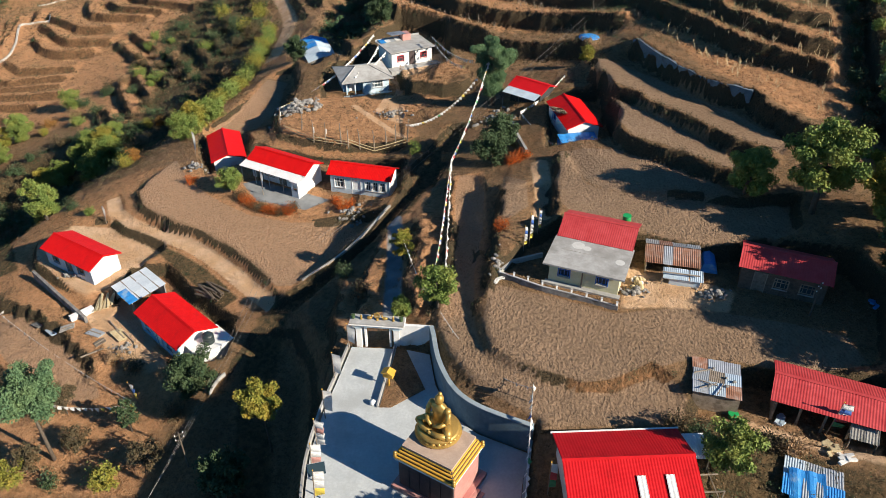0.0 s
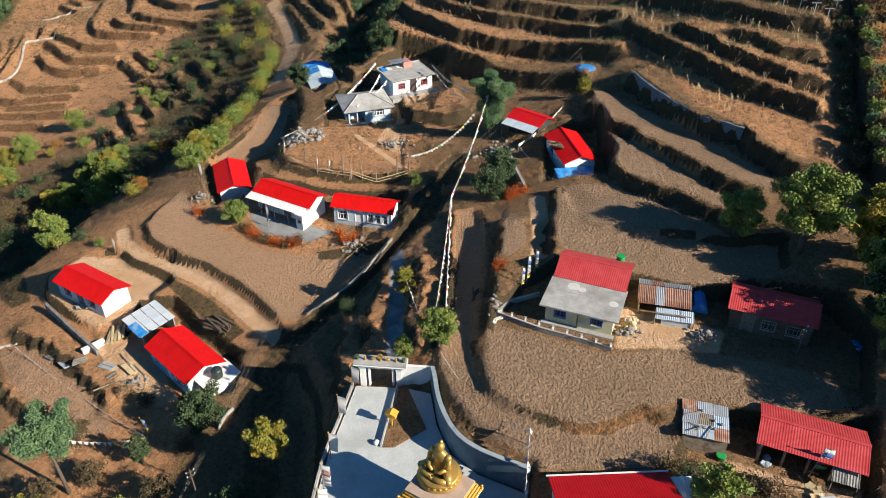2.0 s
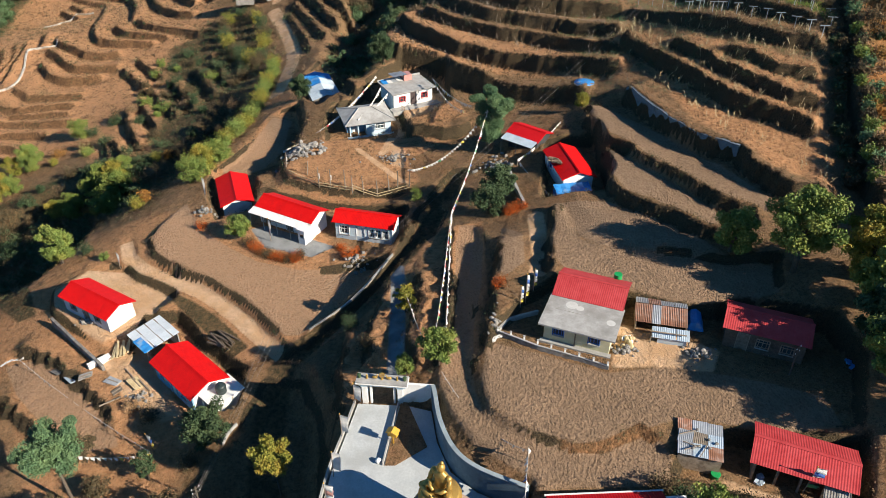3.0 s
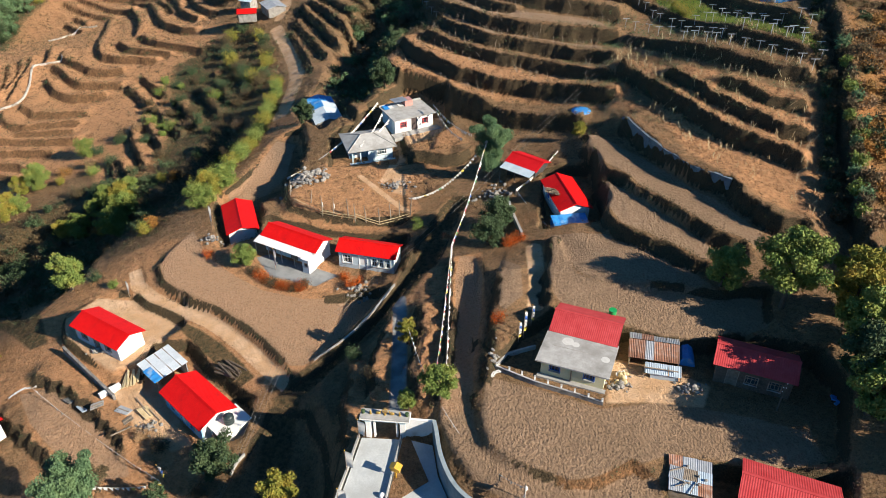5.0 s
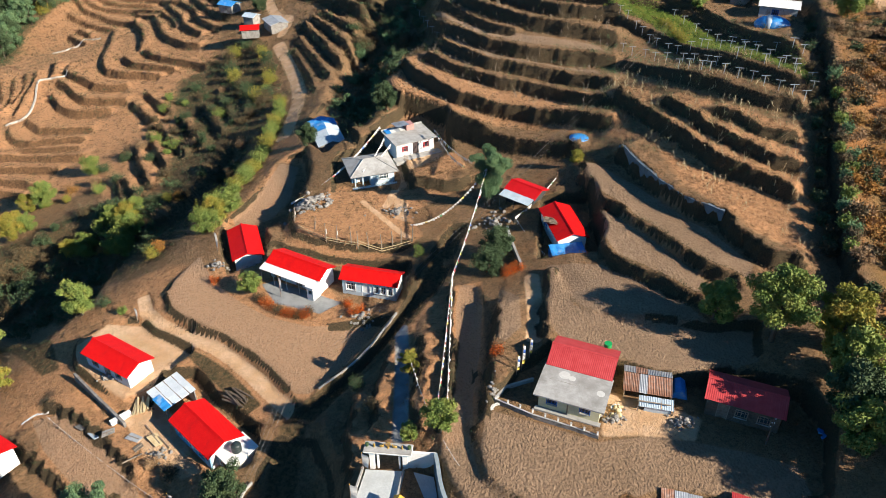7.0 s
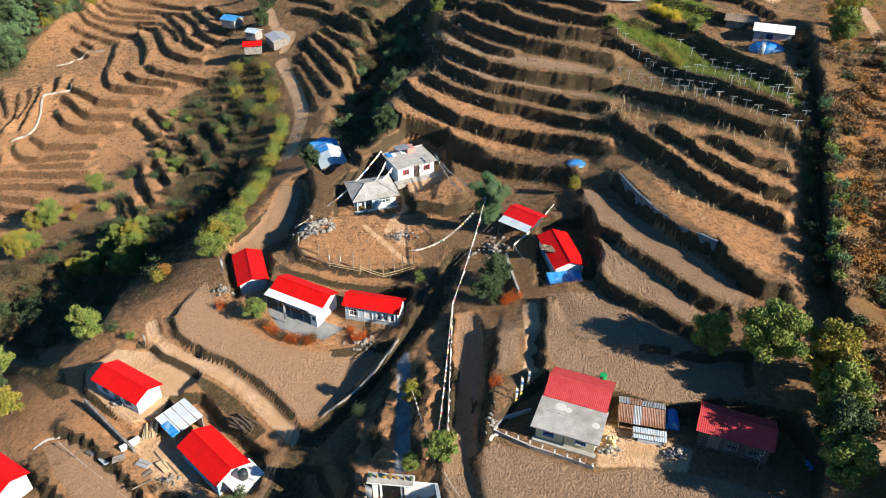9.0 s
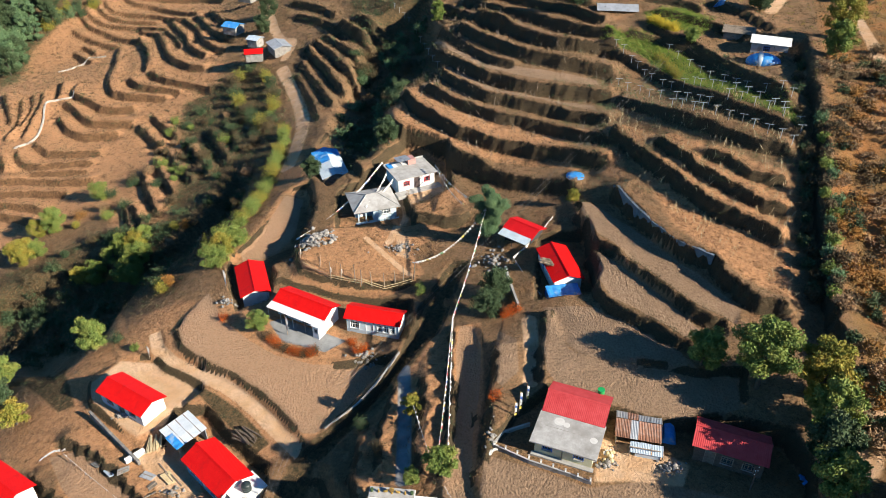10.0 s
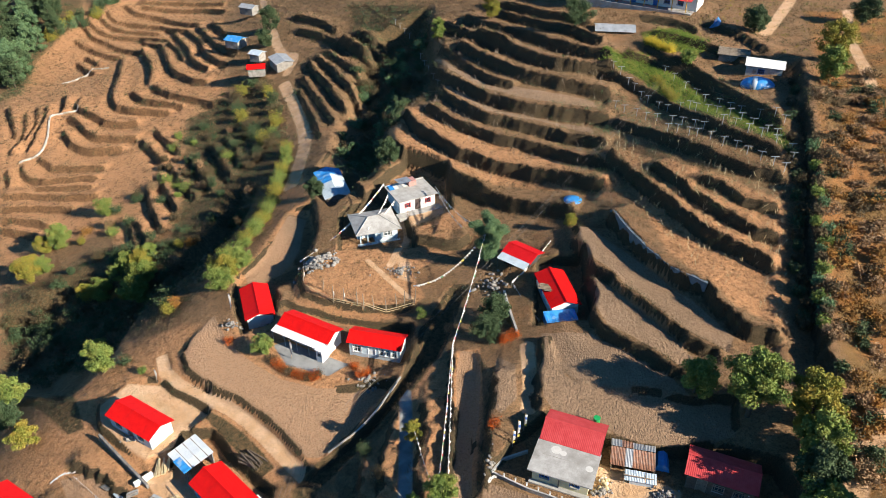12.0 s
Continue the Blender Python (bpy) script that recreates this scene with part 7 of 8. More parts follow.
wall_on_ground("boundary_wall", [(-114.52, 177.26), (-110.29, 180.40), (-111.26, 188.61), (-115.09, 200.42), (-112.27, 203.18), (-109.23, 206.10)], 0.5, 0.35, LIME, "whitewashed stone wall winding over the terraces")
wall_on_ground("boundary_wall", [(-134.69, 247.77), (-130.76, 250.60), (-128.66, 260.32), (-122.68, 260.80)], 0.5, 0.35, LIME, "whitewashed stone wall on the far terraces")
wall_on_ground("boundary_wall", [(-50.2, 60.2), (-48.8, 61.4), (-47.3, 61.5)], 0.02, 0.3, WHITE, "short whitewashed wall curving by the plot")
wall_on_ground("lane_wall", [(-14.32, 59.83), (-10.81, 62.59), (-8.14, 66.25), (-5.93, 70.45)], 0.1, 0.16, STONE, "low stone kerb along the lane", CONCRETE)
wall_on_ground("lane_wall", [(-20.79, 46.64), (-20.5, 47.8), (-19.9, 48.8)], 0.4, 0.14, CONCRETE, "low pale wall beside the road")
foot = smooth_line([(25.0, 96.0), (26.1, 90.6), (27.5, 85.9), (29.0, 82.2), (30.5, 79.3), (33.5, 75.9)], 4)
tops = [height(x + 1.0, y + 0.55) - 0.1 for x, y in foot]
line_wall("terrace_wall", [(x + 0.36, y + 0.2) for x, y in foot], [z - 3.4 for z in tops], tops, 0.4, SLATE_DARK, "blue-grey stone wall holding the upper terrace")
wall_on_ground("lane_wall", [(8.44, 83.59), (8.76, 79.27), (9.36, 73.86)], 0.6, 0.3, CONCRETE, "pale stepped wall beside the path")

# ---- yard things ----
br = thing("barrel", pose(16.60, 56.33, 13.25), "bright green plastic barrel at the field's edge", "barrel")
part("body", Geo().lathe([(0.0, 0), (0.33, 0), (0.36, 0.08), (0.38, 0.35), (0.34, 0.4), (0.38, 0.45), (0.37, 0.85), (0.33, 0.95)]), GREEN_PLASTIC, br, smooth=True)
part("rim", Geo().lathe([(0.34, 0.92), (0.39, 0.92), (0.39, 1.0), (0.34, 1.0)]), GREEN_PLASTIC, br)
bk = thing("basket", pose(20.61, 36.32, 9.90, 0, 0, 0), "green plastic tub beside the shed", "tub")
part("body", Geo().lathe([(0.0, 0), (0.3, 0), (0.36, 0.4), (0.38, 0.42), (0.34, 0.42)]), GREEN_PLASTIC, bk, smooth=True)
for at_, mat, lab in (((23.91, 36.05, 9.90), TIN_BLUE, "pale blue sheets stacked beside the house"), ((25.72, 32.61, 10.97), STRAW, "flat orange mat drying on the ground"), ((26.26, 31.71, 10.98), CLOTH_WHITE, "white cloth bundle on the ground"), ((4.88, 50.17, 11.49), CLOTH_WHITE, "white sacks at the yard corner"), ((34.87, 46.14, 12.12), TARP, "blue sheet lying by the trees")):
    ob = thing("bundle", pose(*at_, 0, 0, random.uniform(0, 90)), lab, "bundle")
    for i in range(7):
        part("piece", Geo().box(-random.uniform(0.1, 0.4), -0.12, 0, random.uniform(0.1, 0.4), 0.14, random.uniform(0.04, 0.2)), mat, ob, m=pose(random.uniform(-0.5, 0.5), random.uniform(-0.4, 0.4), 0.02 * i, random.uniform(-12, 12), random.uniform(-12, 12), random.uniform(0, 180)))


def trellis_post(x, y, turn):
    ob = thing("trellis_post", pose(x, y, height(x, y), 0, 0, turn), "pale grey T-shaped trellis post in the orchard row", "trellis post", "orchard trellis posts")
    part("stake", Geo().box(-0.04, -0.04, -0.4, 0.04, 0.04, 1.5), TIN, ob)
    part("crossbar", Geo().box(-0.6, -0.035, 1.5, 0.6, 0.035, 1.57), TIN, ob)
    return ob


for (ax, ay), (bx, by), n in (((33.60, 141.87), (51.26, 99.33), 19), ((43.69, 139.28), (52.31, 103.91), 11), ((32.11, 128.93), (50.61, 97.11), 15), ((36.86, 112.08), (48.65, 93.78), 11)):
    for i in range(n):
        s = (i + random.uniform(-0.15, 0.15)) / (n - 1)
        trellis_post(ax + (bx - ax) * s + random.uniform(-0.3, 0.3), ay + (by - ay) * s + random.uniform(-0.4, 0.4), random.uniform(-25, 5))
for (ax, ay), (bx, by), n in (((-7.17, 190.58), (-1.47, 159.18), 6), ((-13.38, 202.95), (-9.45, 199.83), 4)):
    for i in range(n):
        s = i / (n - 1)
        trellis_post(ax + (bx - ax) * s, ay + (by - ay) * s, random.uniform(-25, 5))


# ---- plants ----
def leaf_mesh(name, centres, sizes, mat, seed, flat=0.0):
    """Many small four-cornered leaves at the centres, each turned its own way."""
    rng = np.random.default_rng(seed)
    n = len(centres)
    a = rng.normal(size=(n, 3))
    a[:, 2] *= 1 - flat
    a /= np.linalg.norm(a, axis=1)[:, None]
    b = np.cross(a, rng.normal(size=(n, 3)))
    b /= np.linalg.norm(b, axis=1)[:, None]
    s = np.asarray(sizes)[:, None]
    c = np.cross(a, b)
    v = np.stack([centres - a * s, centres - b * s * 0.45 + c * s * 0.12, centres + a * s, centres + b * s * 0.45 + c * s * 0.12], 1).reshape(-1, 3)
    me = bpy.data.meshes.new(name)
    me.vertices.add(4 * n)
    me.vertices.foreach_set("co", v.ravel())
    me.loops.add(4 * n)
    me.loops.foreach_set("vertex_index", np.arange(4 * n))
    me.polygons.add(n)
    me.polygons.foreach_set("loop_start", np.arange(0, 4 * n, 4))
    me.update()
    me.materials.append(mat)
    return me


def tree(at, tall, wide, mat, label, seed, leaves=2600, size=0.24, trunk=0.35, lift=0.3, narrow=1.0, name="tree"):
    """A tapered trunk, forking limbs, and leaf clumps round the limb ends."""
    r = random.Random(seed)
    ob = thing(name, pose(*at, 0, 0, r.uniform(0, 360)), label, "tree")
    bend = (r.uniform(-0.3, 0.3), r.uniform(-0.3, 0.3))
    part("trunk", Geo().tube([(0, 0, -0.6), (bend[0] * 0.3, bend[1] * 0.3, tall * 0.3), (bend[0], bend[1], tall * 0.6), (bend[0] * 1.4, bend[1] * 1.2, tall * 0.9)], [trunk, trunk * 0.75, trunk * 0.45, trunk * 0.12], 8), BARK, ob, smooth=True)
    ends = []
    limbs = 17
    leaves, size = int(leaves * 3.2), size * 0.68
    for i in range(limbs):
        w = 2.4 * i + r.uniform(-0.4, 0.4)
        z0 = tall * (lift + (0.85 - lift) * i / limbs)
        shape = math.sin(math.pi * min(1.0, 0.22 + 0.78 * (z0 / tall - lift) / (1 - lift)) ** narrow)
        reach = wide * 0.5 * max(0.25, shape) * r.uniform(0.65, 1.05)
        p = (bend[0] * z0 / tall + reach * math.cos(w), bend[1] * z0 / tall + reach * math.sin(w), z0 + reach * r.uniform(0.15, 0.6))
        m = (p[0] * 0.5, p[1] * 0.5, z0 + (p[2] - z0) * 0.35)
        part("limb", Geo().tube([(bend[0] * z0 / tall, bend[1] * z0 / tall, z0), m, p], [trunk * 0.3, trunk * 0.2, trunk * 0.06], 5), BARK, ob)
        ends += [p, m, tuple((p[k] + m[k]) / 2 + r.uniform(-0.4, 0.4) for k in range(3))]
    ends += [(bend[0] * 1.4, bend[1] * 1.2, tall * f) for f in (0.85, 0.93)]
    rng = np.random.default_rng(seed)
    pick = rng.integers(0, len(ends), leaves)
    clump = rng.uniform(0.14, 0.26, len(ends)) * wide * 0.8
    spread = rng.normal(size=(leaves, 3))
    spread /= np.linalg.norm(spread, axis=1)[:, None]
    spread *= (rng.random(leaves) ** 0.45)[:, None] * clump[pick][:, None]
    spread[:, 2] *= 0.8
    part("crown", leaf_mesh("crown", np.array(ends)[pick] + spread, size * rng.uniform(0.6, 1.3, leaves), mat, seed), mat, ob)
    return ob


def shrub(at, tall, wide, mat, label, seed, leaves=500, size=0.16, name="shrub", category="shrub", group=""):
    leaves, size = int(leaves * 1.7), size * 0.75
    r = random.Random(seed)
    ob = thing(name, pose(*at, 0, 0, r.uniform(0, 360)), label, category, group)
    ends = []
    g = Geo()
    for i in range(7):
        w = 2.4 * i
        p = (wide * 0.38 * math.cos(w) * r.uniform(0.5, 1), wide * 0.38 * math.sin(w) * r.uniform(0.5, 1), tall * r.uniform(0.45, 0.85))
        g.tube([(0, 0, -0.3), (p[0] * 0.4, p[1] * 0.4, p[2] * 0.6), p], [0.05, 0.035, 0.015], 5)
        ends += [p, (p[0] * 0.7, p[1] * 0.7, p[2] * 0.55), (p[0] * 0.8, p[1] * 0.8, p[2] * 0.25)]
    part("stem", g, BARK, ob)
    rng = np.random.default_rng(seed)
    pick = rng.integers(0, len(ends), leaves)
    off = rng.normal(size=(leaves, 3)) * wide * 0.13
    c = np.array(ends)[pick] + off
    c[:, 2] = np.maximum(c[:, 2], 0.02)
    part("foliage", leaf_mesh("foliage", c, size * rng.uniform(0.6, 1.3, leaves), mat, seed), mat, ob)
    return ob


def thicket(name, spots, mats, label, seed, tall, wide, per=420, size=0.2):
    """Shrubs that grow into one another, one piece for each kind of leaf."""
    rng = np.random.default_rng(seed)
    a, b, c, d = (np.array(p) for p in spots[:4])
    n = spots[4]
    u, v = rng.random((2, n, 1))
    at = (a * (1 - u) + b * u) * (1 - v) + (c * (1 - u) + d * u) * v
    z = ground(at[:, 0], at[:, 1])
    kind = rng.integers(0, len(mats), n)
    for k, mat in enumerate(mats):
        mine = np.nonzero(kind == k)[0]
        w, t = rng.uniform(*wide, len(mine)), rng.uniform(*tall, len(mine))
        who = np.repeat(np.arange(len(mine)), per)
        sub_at = rng.normal(size=(len(mine), 9, 3)) * 0.24
        p = sub_at[who, rng.integers(0, 9, len(who))] + rng.normal(size=(len(who), 3)) * 0.13
        p = np.stack([at[mine][who, 0] + p[:, 0] * w[who], at[mine][who, 1] + p[:, 1] * w[who], z[mine][who] + np.abs(p[:, 2] + 0.35) * t[who]], -1)
        tagged(new(name, leaf_mesh(name, p, size * rng.uniform(0.5, 1.1, len(who)), mat, seed + k)), label, "shrubs", kind="stuff")


rr0 = random.Random(9)
# trees that shade the upper yards
tree((33.0, 56.2, height(33.0, 56.2)), 9.0, 5.9, LEAF, "broad leafy green tree at the field's edge", 1, 6500, 0.24, 0.32, 0.28)
tree((28.4, 60.2, height(28.4, 60.2)), 4.8, 4.0, LEAF, "smaller leafy green tree beside the shaded house", 2, 3600, 0.22, 0.25, 0.1)
tree((38.4, 53.8, height(38.4, 53.8)), 7.6, 5.4, LEAF_YELLOW, "tall yellowing tree above the shaded house", 3, 5200, 0.24, 0.35, 0.12)
tree((37.6, 50.3, height(37.6, 50.3)), 6.8, 4.8, LEAF, "yellow-green tree beside the gully", 4, 4800, 0.24, 0.35, 0.12)
tree((36.0, 46.5, height(36.0, 46.5)), 6.4, 5.0, LEAF_DARK, "dense green tree behind the shaded house", 5, 4200, 0.26, 0.35, 0.15)
tree((35.6, 43.2, height(35.6, 43.2)), 5.8, 4.6, LEAF, "green tree on the slope above the houses", 6, 4000, 0.26, 0.35, 0.15)
# the next two stand off to the side, added for the shade they cast
tree((39.5, 36.5, height(39.5, 36.5)), 9.0, 6.5, LEAF, "green tree beside the ribbed-roof house", 9, 4200, 0.3, 0.35, 0.12)
tree((43.0, 39.5, height(43.0, 39.5)), 9.0, 6.5, LEAF, "green tree on the slope above the ribbed-roof house", 7, 4200, 0.3, 0.35, 0.12)
# unseen trees, added to throw shade over the slope beside the road
for i, (x, y) in enumerate(((-5.0, 23.2), (0.0, 23.4), (5.0, 23.0))):
    tree((x, y, height(x, y)), 8.6, 5.0, LEAF_DARK, "tall dark tree below the statue yard", 60 + i, 3600, 0.3, 0.3, 0.12)
for i, p in enumerate(((-35.08, 41.05, -2.02), (-36.51, 39.66, -2.42), (-31.70, 42.69, -1.34), (-27.32, 44.15, -0.45), (-24.29, 40.17, -0.41), (-27.70, 38.57, -1.38), (-34.25, 46.65, -1.02))):
    tree(p, rr0.uniform(2.2, 4.2), rr0.uniform(1.8, 3.2), (SCRUB, LEAF_YELLOW, SCRUB, LEAF_DARK)[i % 4], "scraggly brown-leaved small tree above the road", 70 + i, 700, 0.16, 0.1, 0.25)
# the tall cypress-like tree in the middle
tree((6.5, 91.6, height(6.5, 91.6)), 9.4, 5.2, LEAF_BLUE, "tall blue-green conifer carrying the flag strings", 10, 12000, 0.17, 0.35, 0.2, 1.9)
tree((-0.43, 48.20, 10.23), 4.6, 3.2, LEAF, "slender green tree beside the gate lane", 11, 2400, 0.17, 0.14, 0.2)
tree((-3.92, 58.69, 7.66), 3.6, 2.0, LEAF_YELLOW, "slim yellowing sapling above the lane", 12, 1300, 0.15, 0.1, 0.2)
tree((-3.37, 48.28, 8.93), 2.4, 1.8, LEAF, "small green bush tree by the gate", 13, 1200, 0.14, 0.09, 0.15)
tree((-25.66, 77.17, 4.41), 2.9, 2.9, LEAF, "rounded light green tree in the school garden", 14, 1900, 0.15, 0.12, 0.15)
tree((-33.6, 42.0, height(-33.6, 42.0)), 10.4, 4.8, LEAF_BLUE, "rounded blue-green tree on a bare trunk above the lower road", 15, 8000, 0.18, 0.2, 0.6)
tree((-22.33, 47.03, 1.07), 4.6, 4.4, LEAF_DARK, "dark green tree below the roadside house", 16, 3600, 0.19, 0.2, 0.15)
tree((-14.2, 40.8, height(-14.2, 40.8)), 8.2, 3.0, LEAF_YELLOW, "slim yellow-green tree beside the road", 17, 4200, 0.17, 0.1, 0.62)
tree((-17.30, 37.21, 0.39), 3.6, 4.2, LEAF_DARK, "low dark spreading tree beside the road", 18, 2400, 0.2, 0.18, 0.15)
tree((-49.90, 78.68, -0.61), 5.5, 4.6, LEAF, "pale green tree beside the track's bend", 19, 2600, 0.2, 0.2, 0.2)
tree((-59.41, 93.83, -12.73), 4.8, 3.6, LEAF_YELLOW, "yellow-green tree beside the track's bend", 20, 2000, 0.2, 0.18, 0.2)
tree((-59.75, 112.39, -15.20), 6.5, 5.2, LEAF, "light green tree standing below the hedge", 21, 3000, 0.22, 0.2, 0.2)
tree((-58.12, 116.06, -12.40), 5.0, 4.0, LEAF, "light green tree standing below the hedge", 22, 2000, 0.22, 0.2, 0.2)
tree((-88.89, 126.66, -20.58), 6.5, 5.5, LEAF_YELLOW, "yellow-green tree on the valley slope", 23, 2800, 0.25, 0.22, 0.2)
tree((-86.80, 138.52, -19.23), 5.5, 5.0, LEAF, "green tree on the valley slope", 24, 2200, 0.25, 0.22, 0.2)
tree((-66.34, 80.26, -9.38), 6.0, 5.0, LEAF, "green tree beside the lower white house", 25, 2400, 0.24, 0.22, 0.2)
tree((-64.15, 74.19, -7.66), 5.0, 4.5, LEAF_DARK, "dark green tree beside the lower white house", 26, 2200, 0.24, 0.22, 0.2)
tree((-57.15, 67.86, -3.90), 4.0, 3.6, LEAF_YELLOW, "yellow-green tree beside the lower field", 27, 1600, 0.22, 0.2, 0.2)
tree((-10.36, 123.94, 9.54), 5.0, 4.5, LEAF_DARK, "dark green tree behind the white house", 28, 2400, 0.22, 0.2, 0.15)
tree((-24.25, 119.36, 4.88), 4.2, 3.4, LEAF_DARK, "dark green tree beside the tarpaulin shed", 29, 1600, 0.22, 0.16, 0.15)
tree((6.66, 77.58, 10.10), 4.0, 4.0, LEAF_DARK, "dark green tree over the shaded path", 30, 2200, 0.2, 0.18, 0.15)
tree((5.48, 73.93, 10.03), 3.5, 4.0, LEAF_DARK, "dark low tree over the shaded path", 31, 2000, 0.2, 0.16, 0.1)
tree((18.57, 31.40, 10.37), 4.2, 3.6, LEAF, "leafy green tree beside the large red roof", 32, 2600, 0.18, 0.16, 0.12)
tree((19.28, 96.21, 13.37), 2.4, 2.0, LEAF_YELLOW, "small yellow-green bush by the reservoir", 33, 700, 0.18, 0.08, 0.15)
tree((-1.58, 182.75, 13.22), 5.5, 3.6, LEAF, "slim green tree on the far terraces", 34, 1300, 0.28, 0.16, 0.15)
tree((11.51, 179.59, 19.17), 6.5, 4.0, LEAF_YELLOW, "yellow-green tree on the far terraces", 35, 1400, 0.28, 0.16, 0.15)
tree((28.82, 160.32, 23.61), 6.0, 6.5, LEAF_DARK, "grey-green tree beside the far building", 36, 1900, 0.28, 0.2, 0.15)
tree((71.54, 132.45, 26.22), 8.0, 6.0, LEAF_YELLOW, "yellow-green tree on the dry hillside", 37, 2400, 0.3, 0.22, 0.15)
tree((66.60, 122.30, 26.47), 6.5, 5.0, LEAF, "green tree on the dry hillside", 38, 2000, 0.3, 0.22, 0.15)
tree((86.34, 152.19, 26.66), 6.0, 5.5, LEAF_DARK, "grey-green tree on the dry hillside", 39, 2000, 0.3, 0.22, 0.15)
tree((63.44, 149.60, 25.78), 5.5, 5.5, LEAF_DARK, "grey-green tree behind the far hut", 40, 1700, 0.3, 0.2, 0.15)
tree((47.43, 139.77, 22.88), 3.0, 3.0, LEAF, "small light green tree above the orchard", 41, 800, 0.26, 0.12, 0.15)
tree((-55.08, 233.71, -1.51), 8.0, 6.0, LEAF_DARK, "dark tree beside the far track", 42, 2200, 0.32, 0.25, 0.1)
tree((-54.48, 220.79, -2.46), 6.0, 5.0, LEAF_DARK, "dark tree beside the far track", 43, 1600, 0.32, 0.22, 0.1)
# conifers in the far corner
rr = random.Random(5)
for i in range(34):
    x, y = rr.uniform(5, 105), rr.uniform(12, 165)
    if y > 190 - 1.25 * x:
        continue
    far = [(-191.19, 320.69), (-168.37, 323.64), (-155.66, 244.55), (-137.63, 249.51)]
    u, v = x / 100, (y - 20) / 145
    wx = (far[0][0] * (1 - u) + far[1][0] * u) * (1 - v) + (far[2][0] * (1 - u) + far[3][0] * u) * v
    wy = (far[0][1] * (1 - u) + far[1][1] * u) * (1 - v) + (far[2][1] * (1 - u) + far[3][1] * u) * v
    tree((wx, wy, height(wx, wy)), rr.uniform(9, 13), rr.uniform(6, 8.5), LEAF_BLUE if rr.random() < 0.5 else LEAF_DARK, "dark green tree of the far wood", 100 + i, 1500, 0.42, 0.3, 0.08, 0.8)
# hedge along the track below the knoll
hedge = [(-35.49, 149.57), (-34.44, 138.21), (-34.36, 128.36), (-34.33, 117.46), (-35.33, 110.08), (-37.13, 104.77), (-38.94, 101.93)]
for i, (x, y) in enumerate(smooth_line(hedge, 3)):
    shrub((x + rr.uniform(-0.6, 0.6), y + rr.uniform(-0.6, 0.6), height(x, y)), rr.uniform(2.2, 3.6), rr.uniform(2.6, 3.6), LEAF if i % 3 else LEAF_YELLOW, "bushy green hedge shrub along the field", 200 + i, 900, 0.19, "hedge_shrub", "shrub", "hedge along the field")
for i, (x, y) in enumerate(smooth_line([(-52.37, 200.58), (-56.67, 189.26), (-49.75, 171.95), (-40.70, 156.66), (-42.98, 176.16), (-49.13, 192.27)], 3)):
    shrub((x, y, height(x, y)), rr.uniform(2.2, 4.0), rr.uniform(3.0, 4.6), (SCRUB, LEAF_DARK, LEAF_YELLOW)[i % 3], "dense dark shrub beside the far track", 240 + i, 600, 0.27, "shrub", "shrub", "shrubs by the track")
# gully shrubs on the dry hillside
for i, (x, y) in enumerate(smooth_line([(53.77, 97.08), (51.86, 89.96), (50.03, 83.39), (48.99, 78.72), (47.03, 72.24), (45.02, 67.38)], 4)):
    shrub((x + rr.uniform(-1, 1), y, height(x, y)), rr.uniform(0.9, 1.8), rr.uniform(1.3, 2.2), (LEAF_BLUE, SCRUB, LEAF)[i % 3], "grey-green shrub beside the gully", 270 + i, 500, 0.2, "shrub", "shrub", "shrubs by the gully")
for i, (x, y) in enumerate(smooth_line([(62.73, 126.68), (52.25, 101.46), (50.38, 92.28), (48.24, 83.75), (45.64, 76.31), (43.65, 68.95)], 4)):
    shrub((x + rr.uniform(-0.6, 0.6), y, height(x, y)), rr.uniform(1.0, 2.0), rr.uniform(1.4, 2.2), (SCRUB, LEAF_DARK)[i % 2], "dark scrubby shrub beside the gully", 300 + i, 320, 0.19, "shrub", "shrub", "shrubs by the gully")
thicket("hillside_shrubs", ((61.11, 115.77), (78.67, 127.14), (38.94, 46.26), (42.67, 45.73), 130), (SCRUB, DRY, FLOWER_DRY, DRY, LEAF_DARK), "low brown and green shrubs on the dry hillside", 330, (0.8, 2.2), (1.4, 3.6))
for i in range(70):
    u, v = rr.random(), rr.random()
    a, b, c, d = (-69.34, 181.95), (-41.85, 178.37), (-84.65, 107.50), (-37.68, 103.01)
    x = (a[0] * (1 - u) + b[0] * u) * (1 - v) + (c[0] * (1 - u) + d[0] * u) * v
    y = (a[1] * (1 - u) + b[1] * u) * (1 - v) + (c[1] * (1 - u) + d[1] * u) * v
    shrub((x, y, height(x, y)), rr.uniform(0.8, 2.6), rr.uniform(1.4, 3.6), (SCRUB, LEAF_DARK, SCRUB, LEAF_DARK, LEAF, DRY)[i % 6], "scrubby shrub on the valley slope", 500 + i, 420, 0.22, "shrub", "shrub", "shrubs on the valley slope")
for i in range(26):
    u = rr.random()
    a, b = (-156.51, 298.63), (-145.43, 332.32)
    x, y = a[0] * (1 - u) + b[0] * u + rr.uniform(-8, 3), a[1] * (1 - u) + b[1] * u + rr.uniform(-3, 10)
    shrub((x, y, height(x, y)), rr.uniform(2, 5), rr.uniform(3, 6), (LEAF_DARK, LEAF_YELLOW, LEAF_BLUE)[i % 3], "dense shrub at the far wood's edge", 640 + i, 420, 0.36, "shrub", "shrub", "shrubs at the wood's edge")
